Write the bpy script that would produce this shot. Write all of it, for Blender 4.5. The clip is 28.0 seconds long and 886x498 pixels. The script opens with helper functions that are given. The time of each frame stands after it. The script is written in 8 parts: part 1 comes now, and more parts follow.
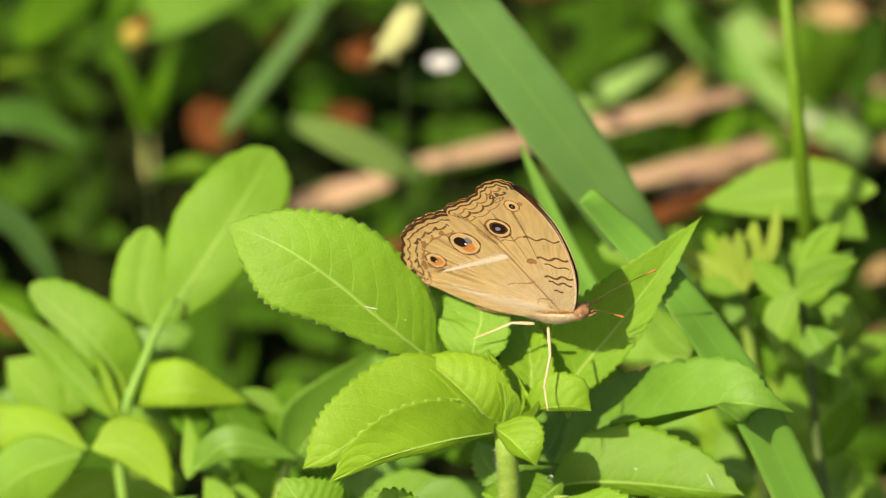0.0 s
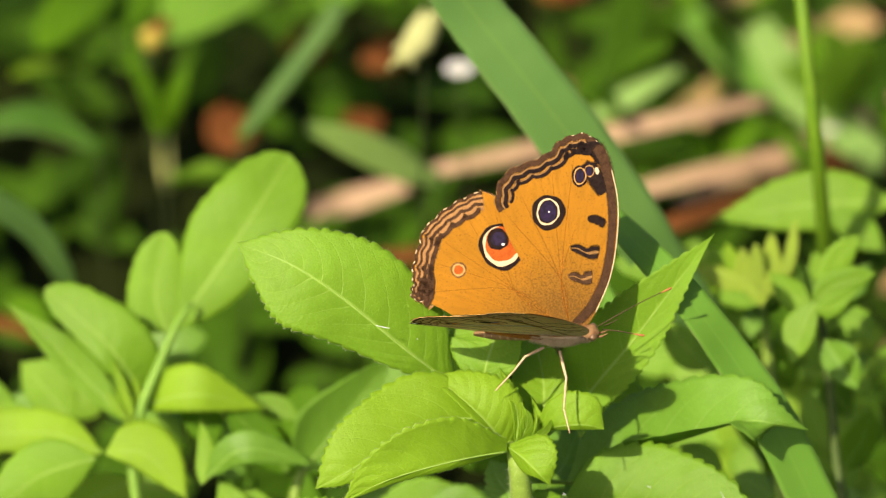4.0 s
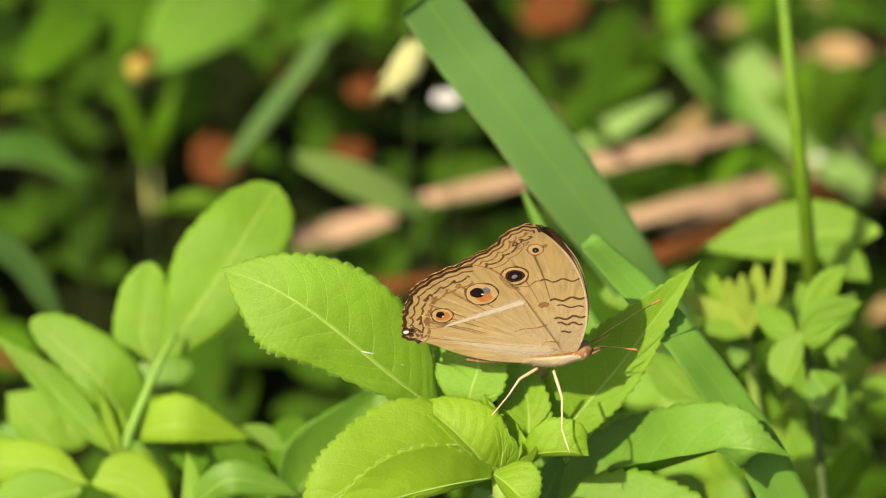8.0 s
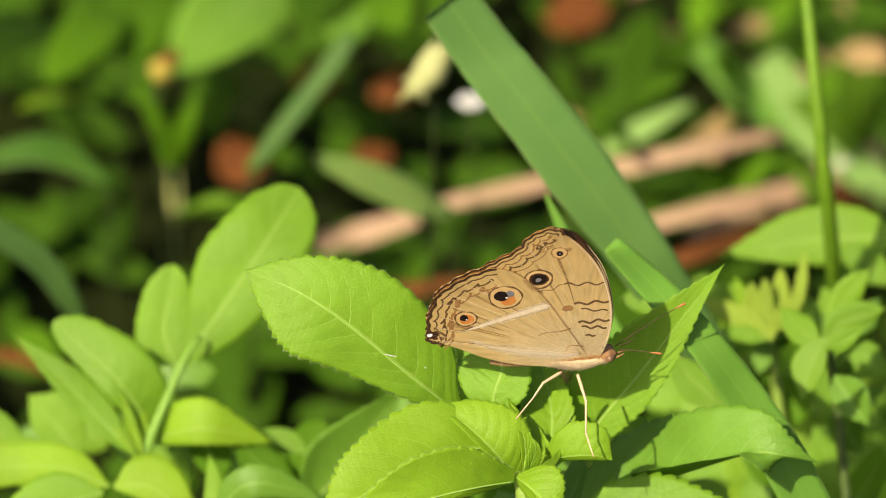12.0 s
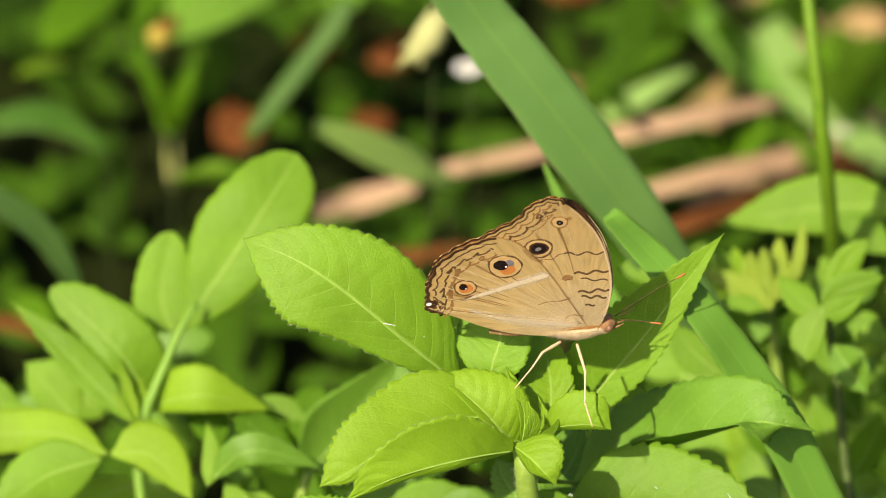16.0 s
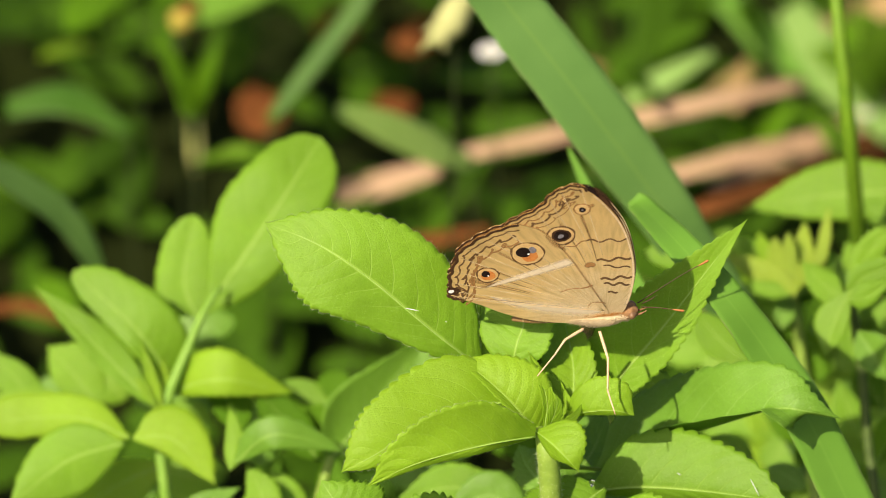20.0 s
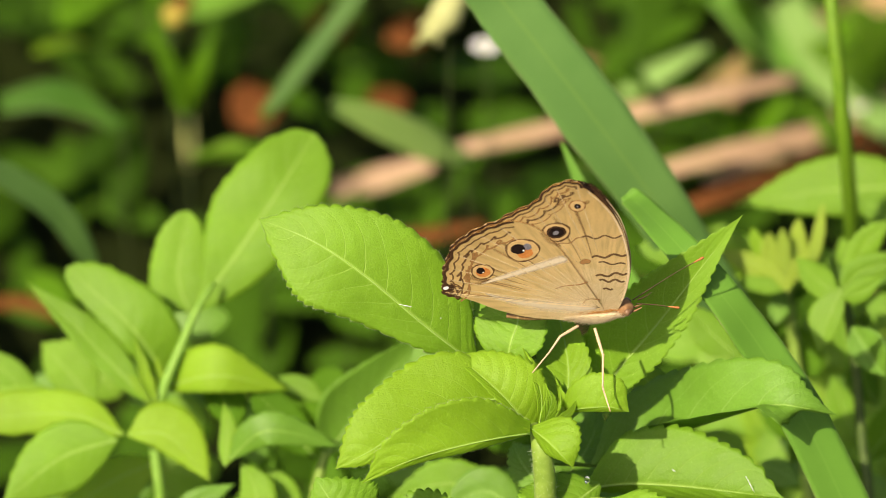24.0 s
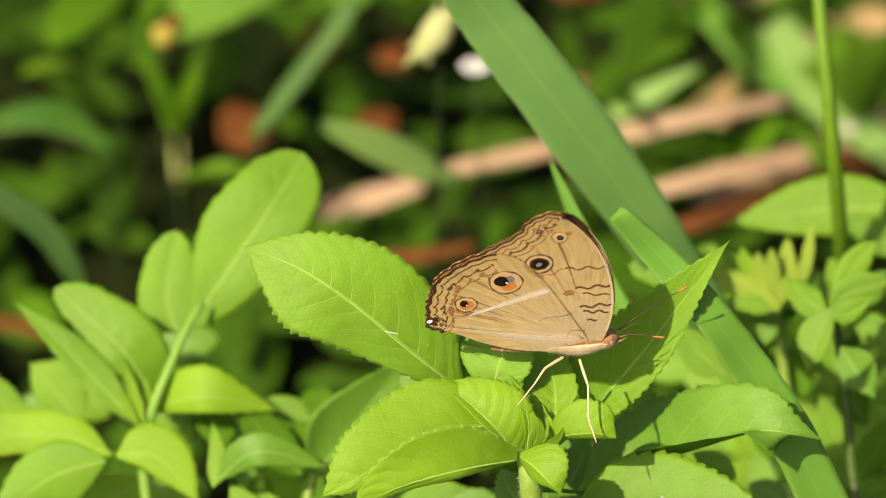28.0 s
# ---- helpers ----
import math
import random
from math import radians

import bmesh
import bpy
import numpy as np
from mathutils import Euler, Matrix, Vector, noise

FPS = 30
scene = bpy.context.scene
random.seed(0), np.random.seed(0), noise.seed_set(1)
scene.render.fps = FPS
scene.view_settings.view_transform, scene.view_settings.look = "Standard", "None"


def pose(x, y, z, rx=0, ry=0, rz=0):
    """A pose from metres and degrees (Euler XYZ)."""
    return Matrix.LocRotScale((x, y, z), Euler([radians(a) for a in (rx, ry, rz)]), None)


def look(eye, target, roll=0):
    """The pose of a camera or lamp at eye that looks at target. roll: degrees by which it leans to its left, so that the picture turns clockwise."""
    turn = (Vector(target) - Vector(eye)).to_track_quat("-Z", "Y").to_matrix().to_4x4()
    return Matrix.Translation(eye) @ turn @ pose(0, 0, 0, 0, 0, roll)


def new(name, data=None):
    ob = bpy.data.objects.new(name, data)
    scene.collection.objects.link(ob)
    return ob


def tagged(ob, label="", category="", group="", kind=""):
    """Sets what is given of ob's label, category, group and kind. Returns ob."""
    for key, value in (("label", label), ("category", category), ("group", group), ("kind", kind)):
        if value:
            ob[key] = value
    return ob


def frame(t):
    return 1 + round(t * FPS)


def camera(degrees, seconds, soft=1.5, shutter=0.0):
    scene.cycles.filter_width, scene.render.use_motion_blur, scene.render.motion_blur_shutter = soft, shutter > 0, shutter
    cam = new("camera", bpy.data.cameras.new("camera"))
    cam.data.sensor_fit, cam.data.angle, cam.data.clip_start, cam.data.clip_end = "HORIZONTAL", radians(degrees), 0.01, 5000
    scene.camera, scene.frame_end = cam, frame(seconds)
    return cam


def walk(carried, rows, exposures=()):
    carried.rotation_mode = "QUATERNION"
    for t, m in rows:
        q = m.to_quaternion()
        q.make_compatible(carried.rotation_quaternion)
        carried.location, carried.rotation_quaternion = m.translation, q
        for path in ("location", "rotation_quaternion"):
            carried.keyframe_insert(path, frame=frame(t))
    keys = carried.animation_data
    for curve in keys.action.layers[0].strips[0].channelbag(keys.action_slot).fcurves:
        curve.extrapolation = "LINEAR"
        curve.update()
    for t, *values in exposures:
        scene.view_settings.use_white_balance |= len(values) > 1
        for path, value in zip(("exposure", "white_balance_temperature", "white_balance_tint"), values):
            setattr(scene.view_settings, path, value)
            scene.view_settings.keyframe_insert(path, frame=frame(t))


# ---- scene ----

# ---------- camera ----------
EYE = (0.0, -0.7880, 0.8497)
VIEW = look(EYE, (0.0, 0.0, 0.234))
PLANE = Matrix.Translation((0.0, 0.0, 0.234)) @ VIEW.to_3x3().to_4x4()
cam = camera(8.2, 28.0, soft=0.8)
cam.data.dof.use_dof = True
cam.data.dof.focus_distance = 0.993
cam.data.dof.aperture_fstop = 18.0
# seconds, tilt, pan, roll in degrees, step forward in metres
CAMERA_ROWS = [
    (0, 0.2357, -0.4012, -0.531, -0.0162),
    (0.5, 0.2898, -0.4500, -0.365, -0.0159),
    (1, 0.2524, -0.4537, -0.201, -0.0155),
    (1.5, 0.2422, -0.4615, -0.176, -0.0152),
    (2, 0.3078, -0.4605, -0.202, -0.0149),
    (2.5, 0.3638, -0.4157, -0.157, -0.0146),
    (3, 0.3661, -0.3859, -0.283, -0.0142),
    (3.5, 0.3328, -0.3288, -0.211, -0.0139),
    (5.5, 0.2555, -0.0254, 0.122, -0.0126),
    (6, 0.3904, -0.0951, -0.097, -0.0123),
    (6.5, 0.6421, -0.1338, -0.053, -0.0120),
    (7, 0.6699, -0.2312, 0.155, -0.0116),
    (7.5, 0.6279, -0.2691, -0.146, -0.0113),
    (8, 0.5715, -0.3756, -0.174, -0.0110),
    (8.5, 0.5009, -0.4111, -0.125, -0.0107),
    (9, 0.3956, -0.3772, -0.109, -0.0103),
    (9.5, 0.4179, -0.3579, -0.069, -0.0100),
    (10, 0.4247, -0.2853, -0.067, -0.0097),
    (10.5, 0.5217, -0.2828, -0.186, -0.0094),
    (11, 0.6103, -0.2061, -0.131, -0.0090),
    (11.5, 0.6274, -0.1516, 0.112, -0.0087),
    (13.5, 0.4255, -0.2188, -0.354, -0.0074),
    (14, 0.3525, -0.2375, -0.069, -0.0071),
    (14.5, 0.2537, -0.2285, 0.014, -0.0068),
    (15, 0.2605, -0.2408, 0.014, -0.0064),
    (15.5, 0.2743, -0.2048, -0.097, -0.0061),
    (16, 0.3016, -0.1785, 0.087, -0.0058),
    (16.5, 0.3161, -0.1855, 0.069, -0.0055),
    (17, 0.3006, -0.2247, -0.055, -0.0051),
    (17.5, 0.1260, -0.2213, 0.071, -0.0048),
    (18, 0.0840, -0.2007, 0.114, -0.0045),
    (18.5, 0.0356, -0.1663, 0.018, -0.0042),
    (19, 0.0728, -0.0453, 0.016, -0.0039),
    (19.5, 0.1167, -0.0114, 0.021, -0.0035),
    (20, 0.1481, 0.0353, 0.047, -0.0032),
    (20.5, 0.1505, 0.0207, 0.001, -0.0029),
    (21, 0.1961, 0.0211, 0.012, -0.0026),
    (21.5, 0.1567, 0.0067, -0.050, -0.0022),
    (23.5, 0.1007, 0.0368, 0.093, -0.0010),
    (24, 0.1049, -0.0158, -0.082, -0.0006),
    (24.5, 0.0376, 0.0505, -0.167, -0.0003),
    (25, 0.0000, 0.0000, 0.000, 0.0000),
    (25.5, 0.0375, 0.0934, 0.006, 0.0003),
    (26, 0.0358, 0.0456, -0.359, 0.0006),
    (26.5, 0.1250, 0.0294, -0.127, 0.0010),
    (27, 0.2548, 0.0604, -0.216, 0.0013),
    (27.5, 0.2327, 0.0016, -0.418, 0.0016),
    (28, 0.2976, -0.1137, -0.005, 0.0019),
]
walk(cam, [(t, VIEW @ pose(0, 0, -f, a, b, c)) for t, a, b, c, f in CAMERA_ROWS], [(0.0, 0.53, 7350, 10), (28.0, 0.53, 7350, 10)])

# ---------- world and light ----------
SUN_DIR = Vector((-0.385, -0.530, 0.756)).normalized()
world = bpy.data.worlds.new("sky")
scene.world = world
world.use_nodes = True
wn = world.node_tree.nodes
sky = wn.new("ShaderNodeTexSky")
sky.sky_type = "NISHITA"
sky.sun_disc = False
sky.dust_density = 4.0
sky.ozone_density = 0.6
sky.sun_elevation = math.asin(SUN_DIR.z)
sky.sun_rotation = math.atan2(SUN_DIR.x, SUN_DIR.y)
world.node_tree.links.new(sky.outputs[0], wn["Background"].inputs[0])
wn["Background"].inputs[1].default_value = 0.095
sun = new("sun", bpy.data.lights.new("sun", "SUN"))
sun.data.energy = 4.5
sun.data.angle = radians(0.53)
sun.data.color = (1.0, 0.93, 0.78)
sun.matrix_world = look(SUN_DIR * 30, (0, 0, 0))

# ---------- materials ----------
def nodes_of(name):
    m = bpy.data.materials.new(name)
    m.use_nodes = True
    t = m.node_tree
    return m, t, t.nodes["Principled BSDF"], t.nodes["Material Output"]


def link(t, a, b):
    t.links.new(a, b)


def math_node(t, op, a, b=None, c=None):
    n = t.nodes.new("ShaderNodeMath")
    n.operation = op
    for i, v in enumerate((a, b, c)):
        if v is None:
            continue
        if isinstance(v, (int, float)):
            n.inputs[i].default_value = v
        else:
            t.links.new(v, n.inputs[i])
    return n.outputs[0]


def mix_color(t, fac, a, b, blend="MIX"):
    n = t.nodes.new("ShaderNodeMix")
    n.data_type, n.blend_type = "RGBA", blend
    for i, v in ((0, fac), (6, a), (7, b)):
        if isinstance(v, (int, float)):
            n.inputs[i].default_value = v
        elif isinstance(v, tuple):
            n.inputs[i].default_value = (*v, 1)
        else:
            t.links.new(v, n.inputs[i])
    return n.outputs[2]


def noise_tex(t, scale, detail=4.0, rough=0.6, coord="Object"):
    tc = t.nodes.new("ShaderNodeTexCoord")
    n = t.nodes.new("ShaderNodeTexNoise")
    n.inputs["Scale"].default_value, n.inputs["Detail"].default_value, n.inputs["Roughness"].default_value = scale, detail, rough
    t.links.new(tc.outputs[coord], n.inputs["Vector"])
    return n.outputs["Fac"]


def span(t, v, lo, hi, a=0.0, b=1.0):
    n = t.nodes.new("ShaderNodeMapRange")
    n.inputs[1].default_value, n.inputs[2].default_value = lo, hi
    n.inputs[3].default_value, n.inputs[4].default_value = a, b
    t.links.new(v, n.inputs[0])
    return n.outputs[0]


def bump(t, p, height, strength, distance):
    n = t.nodes.new("ShaderNodeBump")
    n.inputs["Strength"].default_value, n.inputs["Distance"].default_value = strength, distance
    t.links.new(height, n.inputs["Height"])
    t.links.new(n.outputs[0], p.inputs["Normal"])
    return n.outputs[0]


def leaf_mat(name, col, vein, glow, trans=0.38, veins=9, rough=0.55, spec=0.30, strength=0.3, jitter=0.07, line=0.36):
    """Living leaf: veins along the uv, mottling, short hairs as pale dots, light that passes through the blade."""
    m, t, p, out = nodes_of(name)
    uv = t.nodes.new("ShaderNodeUVMap")
    sep = t.nodes.new("ShaderNodeSeparateXYZ")
    link(t, uv.outputs[0], sep.inputs[0])
    s, v = sep.outputs[0], sep.outputs[1]
    e = math_node(t, "MULTIPLY", math_node(t, "ABSOLUTE", math_node(t, "SUBTRACT", v, 0.5)), 2.0)
    wob = math_node(t, "MULTIPLY", math_node(t, "SUBTRACT", noise_tex(t, 220, 3), 0.5), 0.018)
    arc = math_node(t, "ADD", math_node(t, "MULTIPLY", e, 0.12), math_node(t, "MULTIPLY", math_node(t, "MULTIPLY", e, e), 0.16))
    half = math_node(t, "MULTIPLY", math_node(t, "GREATER_THAN", v, 0.5), 0.5)
    ph = math_node(t, "ADD", math_node(t, "MULTIPLY", math_node(t, "ADD", math_node(t, "SUBTRACT", s, arc), wob), float(veins)), half)
    tri = math_node(t, "PINGPONG", ph, 0.5)
    lat = span(t, math_node(t, "ADD", tri, math_node(t, "MULTIPLY", e, 0.02)), 0.008, 0.038, 1.0, 0.0)
    sub = math_node(t, "PINGPONG", math_node(t, "ADD", math_node(t, "MULTIPLY", math_node(t, "SUBTRACT", s, math_node(t, "MULTIPLY", e, -0.10)), veins * 3.3), math_node(t, "MULTIPLY", noise_tex(t, 420, 2), 1.6)), 0.5)
    fine = math_node(t, "MULTIPLY", span(t, sub, 0.0, 0.07, 1.0, 0.0), span(t, noise_tex(t, 300, 2), 0.42, 0.6))
    mid = span(t, math_node(t, "DIVIDE", e, math_node(t, "SUBTRACT", 1.45, s)), 0.012, 0.05, 1.0, 0.0)
    tc = t.nodes.new("ShaderNodeTexCoord")
    vor = t.nodes.new("ShaderNodeTexVoronoi")
    vor.feature = "DISTANCE_TO_EDGE"
    vor.inputs["Scale"].default_value = 1500
    link(t, tc.outputs["Object"], vor.inputs["Vector"])
    cell = span(t, vor.outputs["Distance"], 0.0, 0.14, 1.0, 0.0)
    dots = t.nodes.new("ShaderNodeTexVoronoi")
    dots.inputs["Scale"].default_value = 3600
    link(t, tc.outputs["Object"], dots.inputs["Vector"])
    hair = math_node(t, "MULTIPLY", span(t, dots.outputs["Distance"], 0.10, 0.24, 1.0, 0.0), span(t, noise_tex(t, 900, 2), 0.48, 0.62))
    blotch, grain = noise_tex(t, 70, 4), noise_tex(t, 3200, 3)
    info = t.nodes.new("ShaderNodeObjectInfo")
    rnd = span(t, info.outputs["Random"], 0, 1, 1 - jitter, 1 + jitter)
    base = mix_color(t, span(t, blotch, 0.3, 0.7), tuple(c * 0.80 for c in col), tuple(min(1, c * 1.10) for c in col))
    base = mix_color(t, span(t, grain, 0.36, 0.64, 0.0, 0.45), base, tuple(c * 0.70 for c in col))
    base = mix_color(t, math_node(t, "MULTIPLY", cell, 0.06), base, vein)
    base = mix_color(t, math_node(t, "MULTIPLY", fine, line * 0.45), base, vein)
    base = mix_color(t, math_node(t, "MULTIPLY", hair, 0.42), base, tuple(min(1, c * 1.5 + 0.1) for c in vein))
    base = mix_color(t, math_node(t, "MAXIMUM", math_node(t, "MULTIPLY", lat, line), math_node(t, "MULTIPLY", mid, 0.75)), base, vein)
    hsv = t.nodes.new("ShaderNodeHueSaturation")
    link(t, base, hsv.inputs["Color"])
    link(t, rnd, hsv.inputs["Value"])
    link(t, span(t, info.outputs["Random"], 0, 1, 0.503, 0.497), hsv.inputs["Hue"])
    link(t, hsv.outputs[0], p.inputs["Base Color"])
    link(t, span(t, blotch, 0.3, 0.7, rough - 0.06, rough + 0.08), p.inputs["Roughness"])
    p.inputs["Specular IOR Level"].default_value = spec
    relief = math_node(t, "ADD", math_node(t, "MULTIPLY", grain, 0.5), math_node(t, "MULTIPLY", math_node(t, "SQRT", tri), 0.25))
    cut = math_node(t, "ADD", math_node(t, "MULTIPLY", lat, 0.3), math_node(t, "MULTIPLY", math_node(t, "ADD", cell, fine), 0.07))
    nrm = bump(t, p, math_node(t, "SUBTRACT", relief, cut), strength, 0.0006)
    tr = t.nodes.new("ShaderNodeBsdfTranslucent")
    link(t, mix_color(t, 0.6, hsv.outputs[0], glow), tr.inputs[0])
    link(t, nrm, tr.inputs["Normal"])
    mx = t.nodes.new("ShaderNodeMixShader")
    mx.inputs[0].default_value = trans
    link(t, p.outputs[0], mx.inputs[1])
    link(t, tr.outputs[0], mx.inputs[2])
    link(t, mx.outputs[0], out.inputs[0])
    return m


def water_mat(name):
    m, t, p, out = nodes_of(name)
    p.inputs["Roughness"].default_value, p.inputs["IOR"].default_value, p.inputs["Transmission Weight"].default_value = 0.03, 1.33, 1.0
    return m


def plain_mat(name, a, b, scale=300, rough=0.6, detail=4, spec=0.3, bump_s=0.3, bump_d=0.0003, trans=0.0, lo=0.35, hi=0.65):
    """Two-tone surface with grain."""
    m, t, p, out = nodes_of(name)
    n = noise_tex(t, scale, detail)
    big = noise_tex(t, scale * 0.17, 2)
    f = math_node(t, "ADD", math_node(t, "MULTIPLY", span(t, n, lo, hi), 0.6), math_node(t, "MULTIPLY", span(t, big, lo, hi), 0.4))
    c = mix_color(t, f, a, b)
    link(t, c, p.inputs["Base Color"])
    p.inputs["Roughness"].default_value = rough
    p.inputs["Specular IOR Level"].default_value = spec
    if bump_s:
        bump(t, p, n, bump_s, bump_d)
    if trans:
        tr = t.nodes.new("ShaderNodeBsdfTranslucent")
        link(t, c, tr.inputs[0])
        mx = t.nodes.new("ShaderNodeMixShader")
        mx.inputs[0].default_value = trans
        link(t, p.outputs[0], mx.inputs[1])
        link(t, tr.outputs[0], mx.inputs[2])
        link(t, mx.outputs[0], out.inputs[0])
    return m


def scale_mat(name, a, b, lo=0.08, hi=0.40, grain=4200, ragged=0.55, rough=0.8, spec=0.1, cover=1.0):
    """Marking of fine scales that thins out into loose grains towards its edge."""
    m, t, p, out = nodes_of(name)
    speck, streak = noise_tex(t, grain, 2), noise_tex(t, 900, 4)
    c = mix_color(t, math_node(t, "ADD", math_node(t, "MULTIPLY", span(t, speck, 0.35, 0.65), 0.5), math_node(t, "MULTIPLY", span(t, streak, 0.35, 0.65), 0.5)), a, b)
    link(t, c, p.inputs["Base Color"])
    p.inputs["Roughness"].default_value, p.inputs["Specular IOR Level"].default_value = rough, spec
    at = t.nodes.new("ShaderNodeAttribute")
    at.attribute_name = "soft"
    f = math_node(t, "ADD", at.outputs["Fac"], math_node(t, "MULTIPLY", math_node(t, "SUBTRACT", noise_tex(t, grain * 0.8, 3), 0.5), ragged))
    tp = t.nodes.new("ShaderNodeBsdfTransparent")
    mx = t.nodes.new("ShaderNodeMixShader")
    link(t, span(t, f, lo, hi, 0.0, cover), mx.inputs[0])
    link(t, tp.outputs[0], mx.inputs[1])
    link(t, p.outputs[0], mx.inputs[2])
    link(t, mx.outputs[0], out.inputs[0])
    return m


def wing_mat(name, root, mid, rim, r0, r1, grain, dust, speckle, trans):
    """Wing scales: pigment that changes from the wing root outwards, streaks along the veins, dusting of dark scales."""
    m, t, p, out = nodes_of(name)
    tc = t.nodes.new("ShaderNodeTexCoord")
    ln = t.nodes.new("ShaderNodeVectorMath")
    ln.operation = "LENGTH"
    link(t, tc.outputs["Object"], ln.inputs[0])
    sep = t.nodes.new("ShaderNodeSeparateXYZ")
    link(t, tc.outputs["Object"], sep.inputs[0])
    ang = math_node(t, "ARCTAN2", sep.outputs[1], sep.outputs[0])
    polar = t.nodes.new("ShaderNodeCombineXYZ")
    link(t, math_node(t, "MULTIPLY", ang, 26.0), polar.inputs[0])
    link(t, math_node(t, "MULTIPLY", ln.outputs["Value"], 210.0), polar.inputs[1])
    streak = t.nodes.new("ShaderNodeTexNoise")
    streak.inputs["Scale"].default_value, streak.inputs["Detail"].default_value = 1.0, 4.0
    link(t, polar.outputs[0], streak.inputs["Vector"])
    fine, coarse, speck = noise_tex(t, grain, 5), noise_tex(t, 130, 4), noise_tex(t, 3800, 2)
    d = math_node(t, "ADD", ln.outputs["Value"], math_node(t, "MULTIPLY", math_node(t, "SUBTRACT", fine, 0.5), 0.010))
    c = mix_color(t, span(t, d, r0, r1), root, mid)
    c = mix_color(t, span(t, d, 0.017, 0.030), c, rim)
    c = mix_color(t, math_node(t, "MULTIPLY", span(t, coarse, 0.38, 0.68), 0.5), c, tuple(v * 0.75 for v in mid))
    c = mix_color(t, math_node(t, "MULTIPLY", span(t, streak.outputs["Fac"], 0.46, 0.72), 0.5), c, tuple(v * 0.62 for v in rim))
    near = span(t, ln.outputs["Value"], 0.003, r1 * 1.15, 0.20, 0.0)
    c = mix_color(t, span(t, math_node(t, "ADD", speck, near), 0.60, 0.70, 0.0, speckle), c, dust)
    link(t, c, p.inputs["Base Color"])
    p.inputs["Roughness"].default_value, p.inputs["Specular IOR Level"].default_value = 0.75, 0.12
    bump(t, p, math_node(t, "ADD", speck, streak.outputs["Fac"]), 0.4, 0.00012)
    tr = t.nodes.new("ShaderNodeBsdfTranslucent")
    link(t, c, tr.inputs[0])
    mx = t.nodes.new("ShaderNodeMixShader")
    mx.inputs[0].default_value = trans
    link(t, p.outputs[0], mx.inputs[1])
    link(t, tr.outputs[0], mx.inputs[2])
    link(t, mx.outputs[0], out.inputs[0])
    return m


def grass_mat(name, a, b, vein, trans=0.3, ribs=26):
    """Grass blade with lengthwise ribs."""
    m, t, p, out = nodes_of(name)
    uv = t.nodes.new("ShaderNodeUVMap")
    sep = t.nodes.new("ShaderNodeSeparateXYZ")
    link(t, uv.outputs[0], sep.inputs[0])
    v = sep.outputs[1]
    rib = span(t, math_node(t, "PINGPONG", math_node(t, "MULTIPLY", v, float(ribs)), 0.5), 0.0, 0.5)
    mid = span(t, math_node(t, "ABSOLUTE", math_node(t, "SUBTRACT", v, 0.5)), 0.012, 0.035, 1.0, 0.0)
    c = mix_color(t, span(t, noise_tex(t, 60, 5), 0.3, 0.7), a, b)
    c = mix_color(t, math_node(t, "MULTIPLY", rib, 0.14), c, vein)
    c = mix_color(t, math_node(t, "MULTIPLY", mid, 0.45), c, vein)
    rim = math_node(t, "MULTIPLY", span(t, math_node(t, "ABSOLUTE", math_node(t, "SUBTRACT", v, 0.5)), 0.47, 0.5), span(t, noise_tex(t, 140, 3), 0.4, 0.65))
    c = mix_color(t, math_node(t, "MULTIPLY", rim, 0.6), c, (0.42, 0.40, 0.22))
    link(t, c, p.inputs["Base Color"])
    p.inputs["Roughness"].default_value = 0.5
    p.inputs["Specular IOR Level"].default_value = 0.2
    bump(t, p, rib, 0.12, 0.0002)
    tr = t.nodes.new("ShaderNodeBsdfTranslucent")
    link(t, c, tr.inputs[0])
    mx = t.nodes.new("ShaderNodeMixShader")
    mx.inputs[0].default_value = trans
    link(t, p.outputs[0], mx.inputs[1])
    link(t, tr.outputs[0], mx.inputs[2])
    link(t, mx.outputs[0], out.inputs[0])
    return m


LEAF = leaf_mat("young leaf", (0.190, 0.380, 0.024), (0.36, 0.54, 0.11), (0.42, 0.68, 0.02), rough=0.5, spec=0.32, line=0.44)
LEAF_TENDER = leaf_mat("tender leaf", (0.260, 0.455, 0.026), (0.40, 0.58, 0.11), (0.52, 0.76, 0.01), trans=0.42, rough=0.5)
LEAF_BLUE = leaf_mat("mature leaf", (0.150, 0.330, 0.030), (0.26, 0.44, 0.10), (0.25, 0.50, 0.015), trans=0.32, rough=0.48, spec=0.4, line=0.6)
SHOOT = leaf_mat("pale young shoot", (0.36, 0.50, 0.060), (0.50, 0.62, 0.16), (0.56, 0.74, 0.03), trans=0.4, rough=0.5)
# shaded copy of the weed leaf, undergrowth shade put into its base colour
LEAF_SHADED = leaf_mat("leaf with shade in colour", (0.040, 0.104, 0.004), (0.06, 0.14, 0.01), (0.11, 0.27, 0.004), trans=0.25, jitter=0.3, rough=0.7, spec=0.12)
LEAF_MID = leaf_mat("weed leaf", (0.08, 0.20, 0.006), (0.11, 0.25, 0.02), (0.20, 0.42, 0.005), trans=0.3, jitter=0.25, rough=0.65, spec=0.15)
STEM = plain_mat("green stem", (0.17, 0.28, 0.040), (0.25, 0.37, 0.065), 650, 0.5, trans=0.1)
STALK_GREEN = plain_mat("grass stalk", (0.095, 0.205, 0.012), (0.14, 0.26, 0.018), 400, 0.5, trans=0.1)
STEM_PALE = plain_mat("pale stem", (0.13, 0.27, 0.030), (0.18, 0.33, 0.05), 400, 0.55)
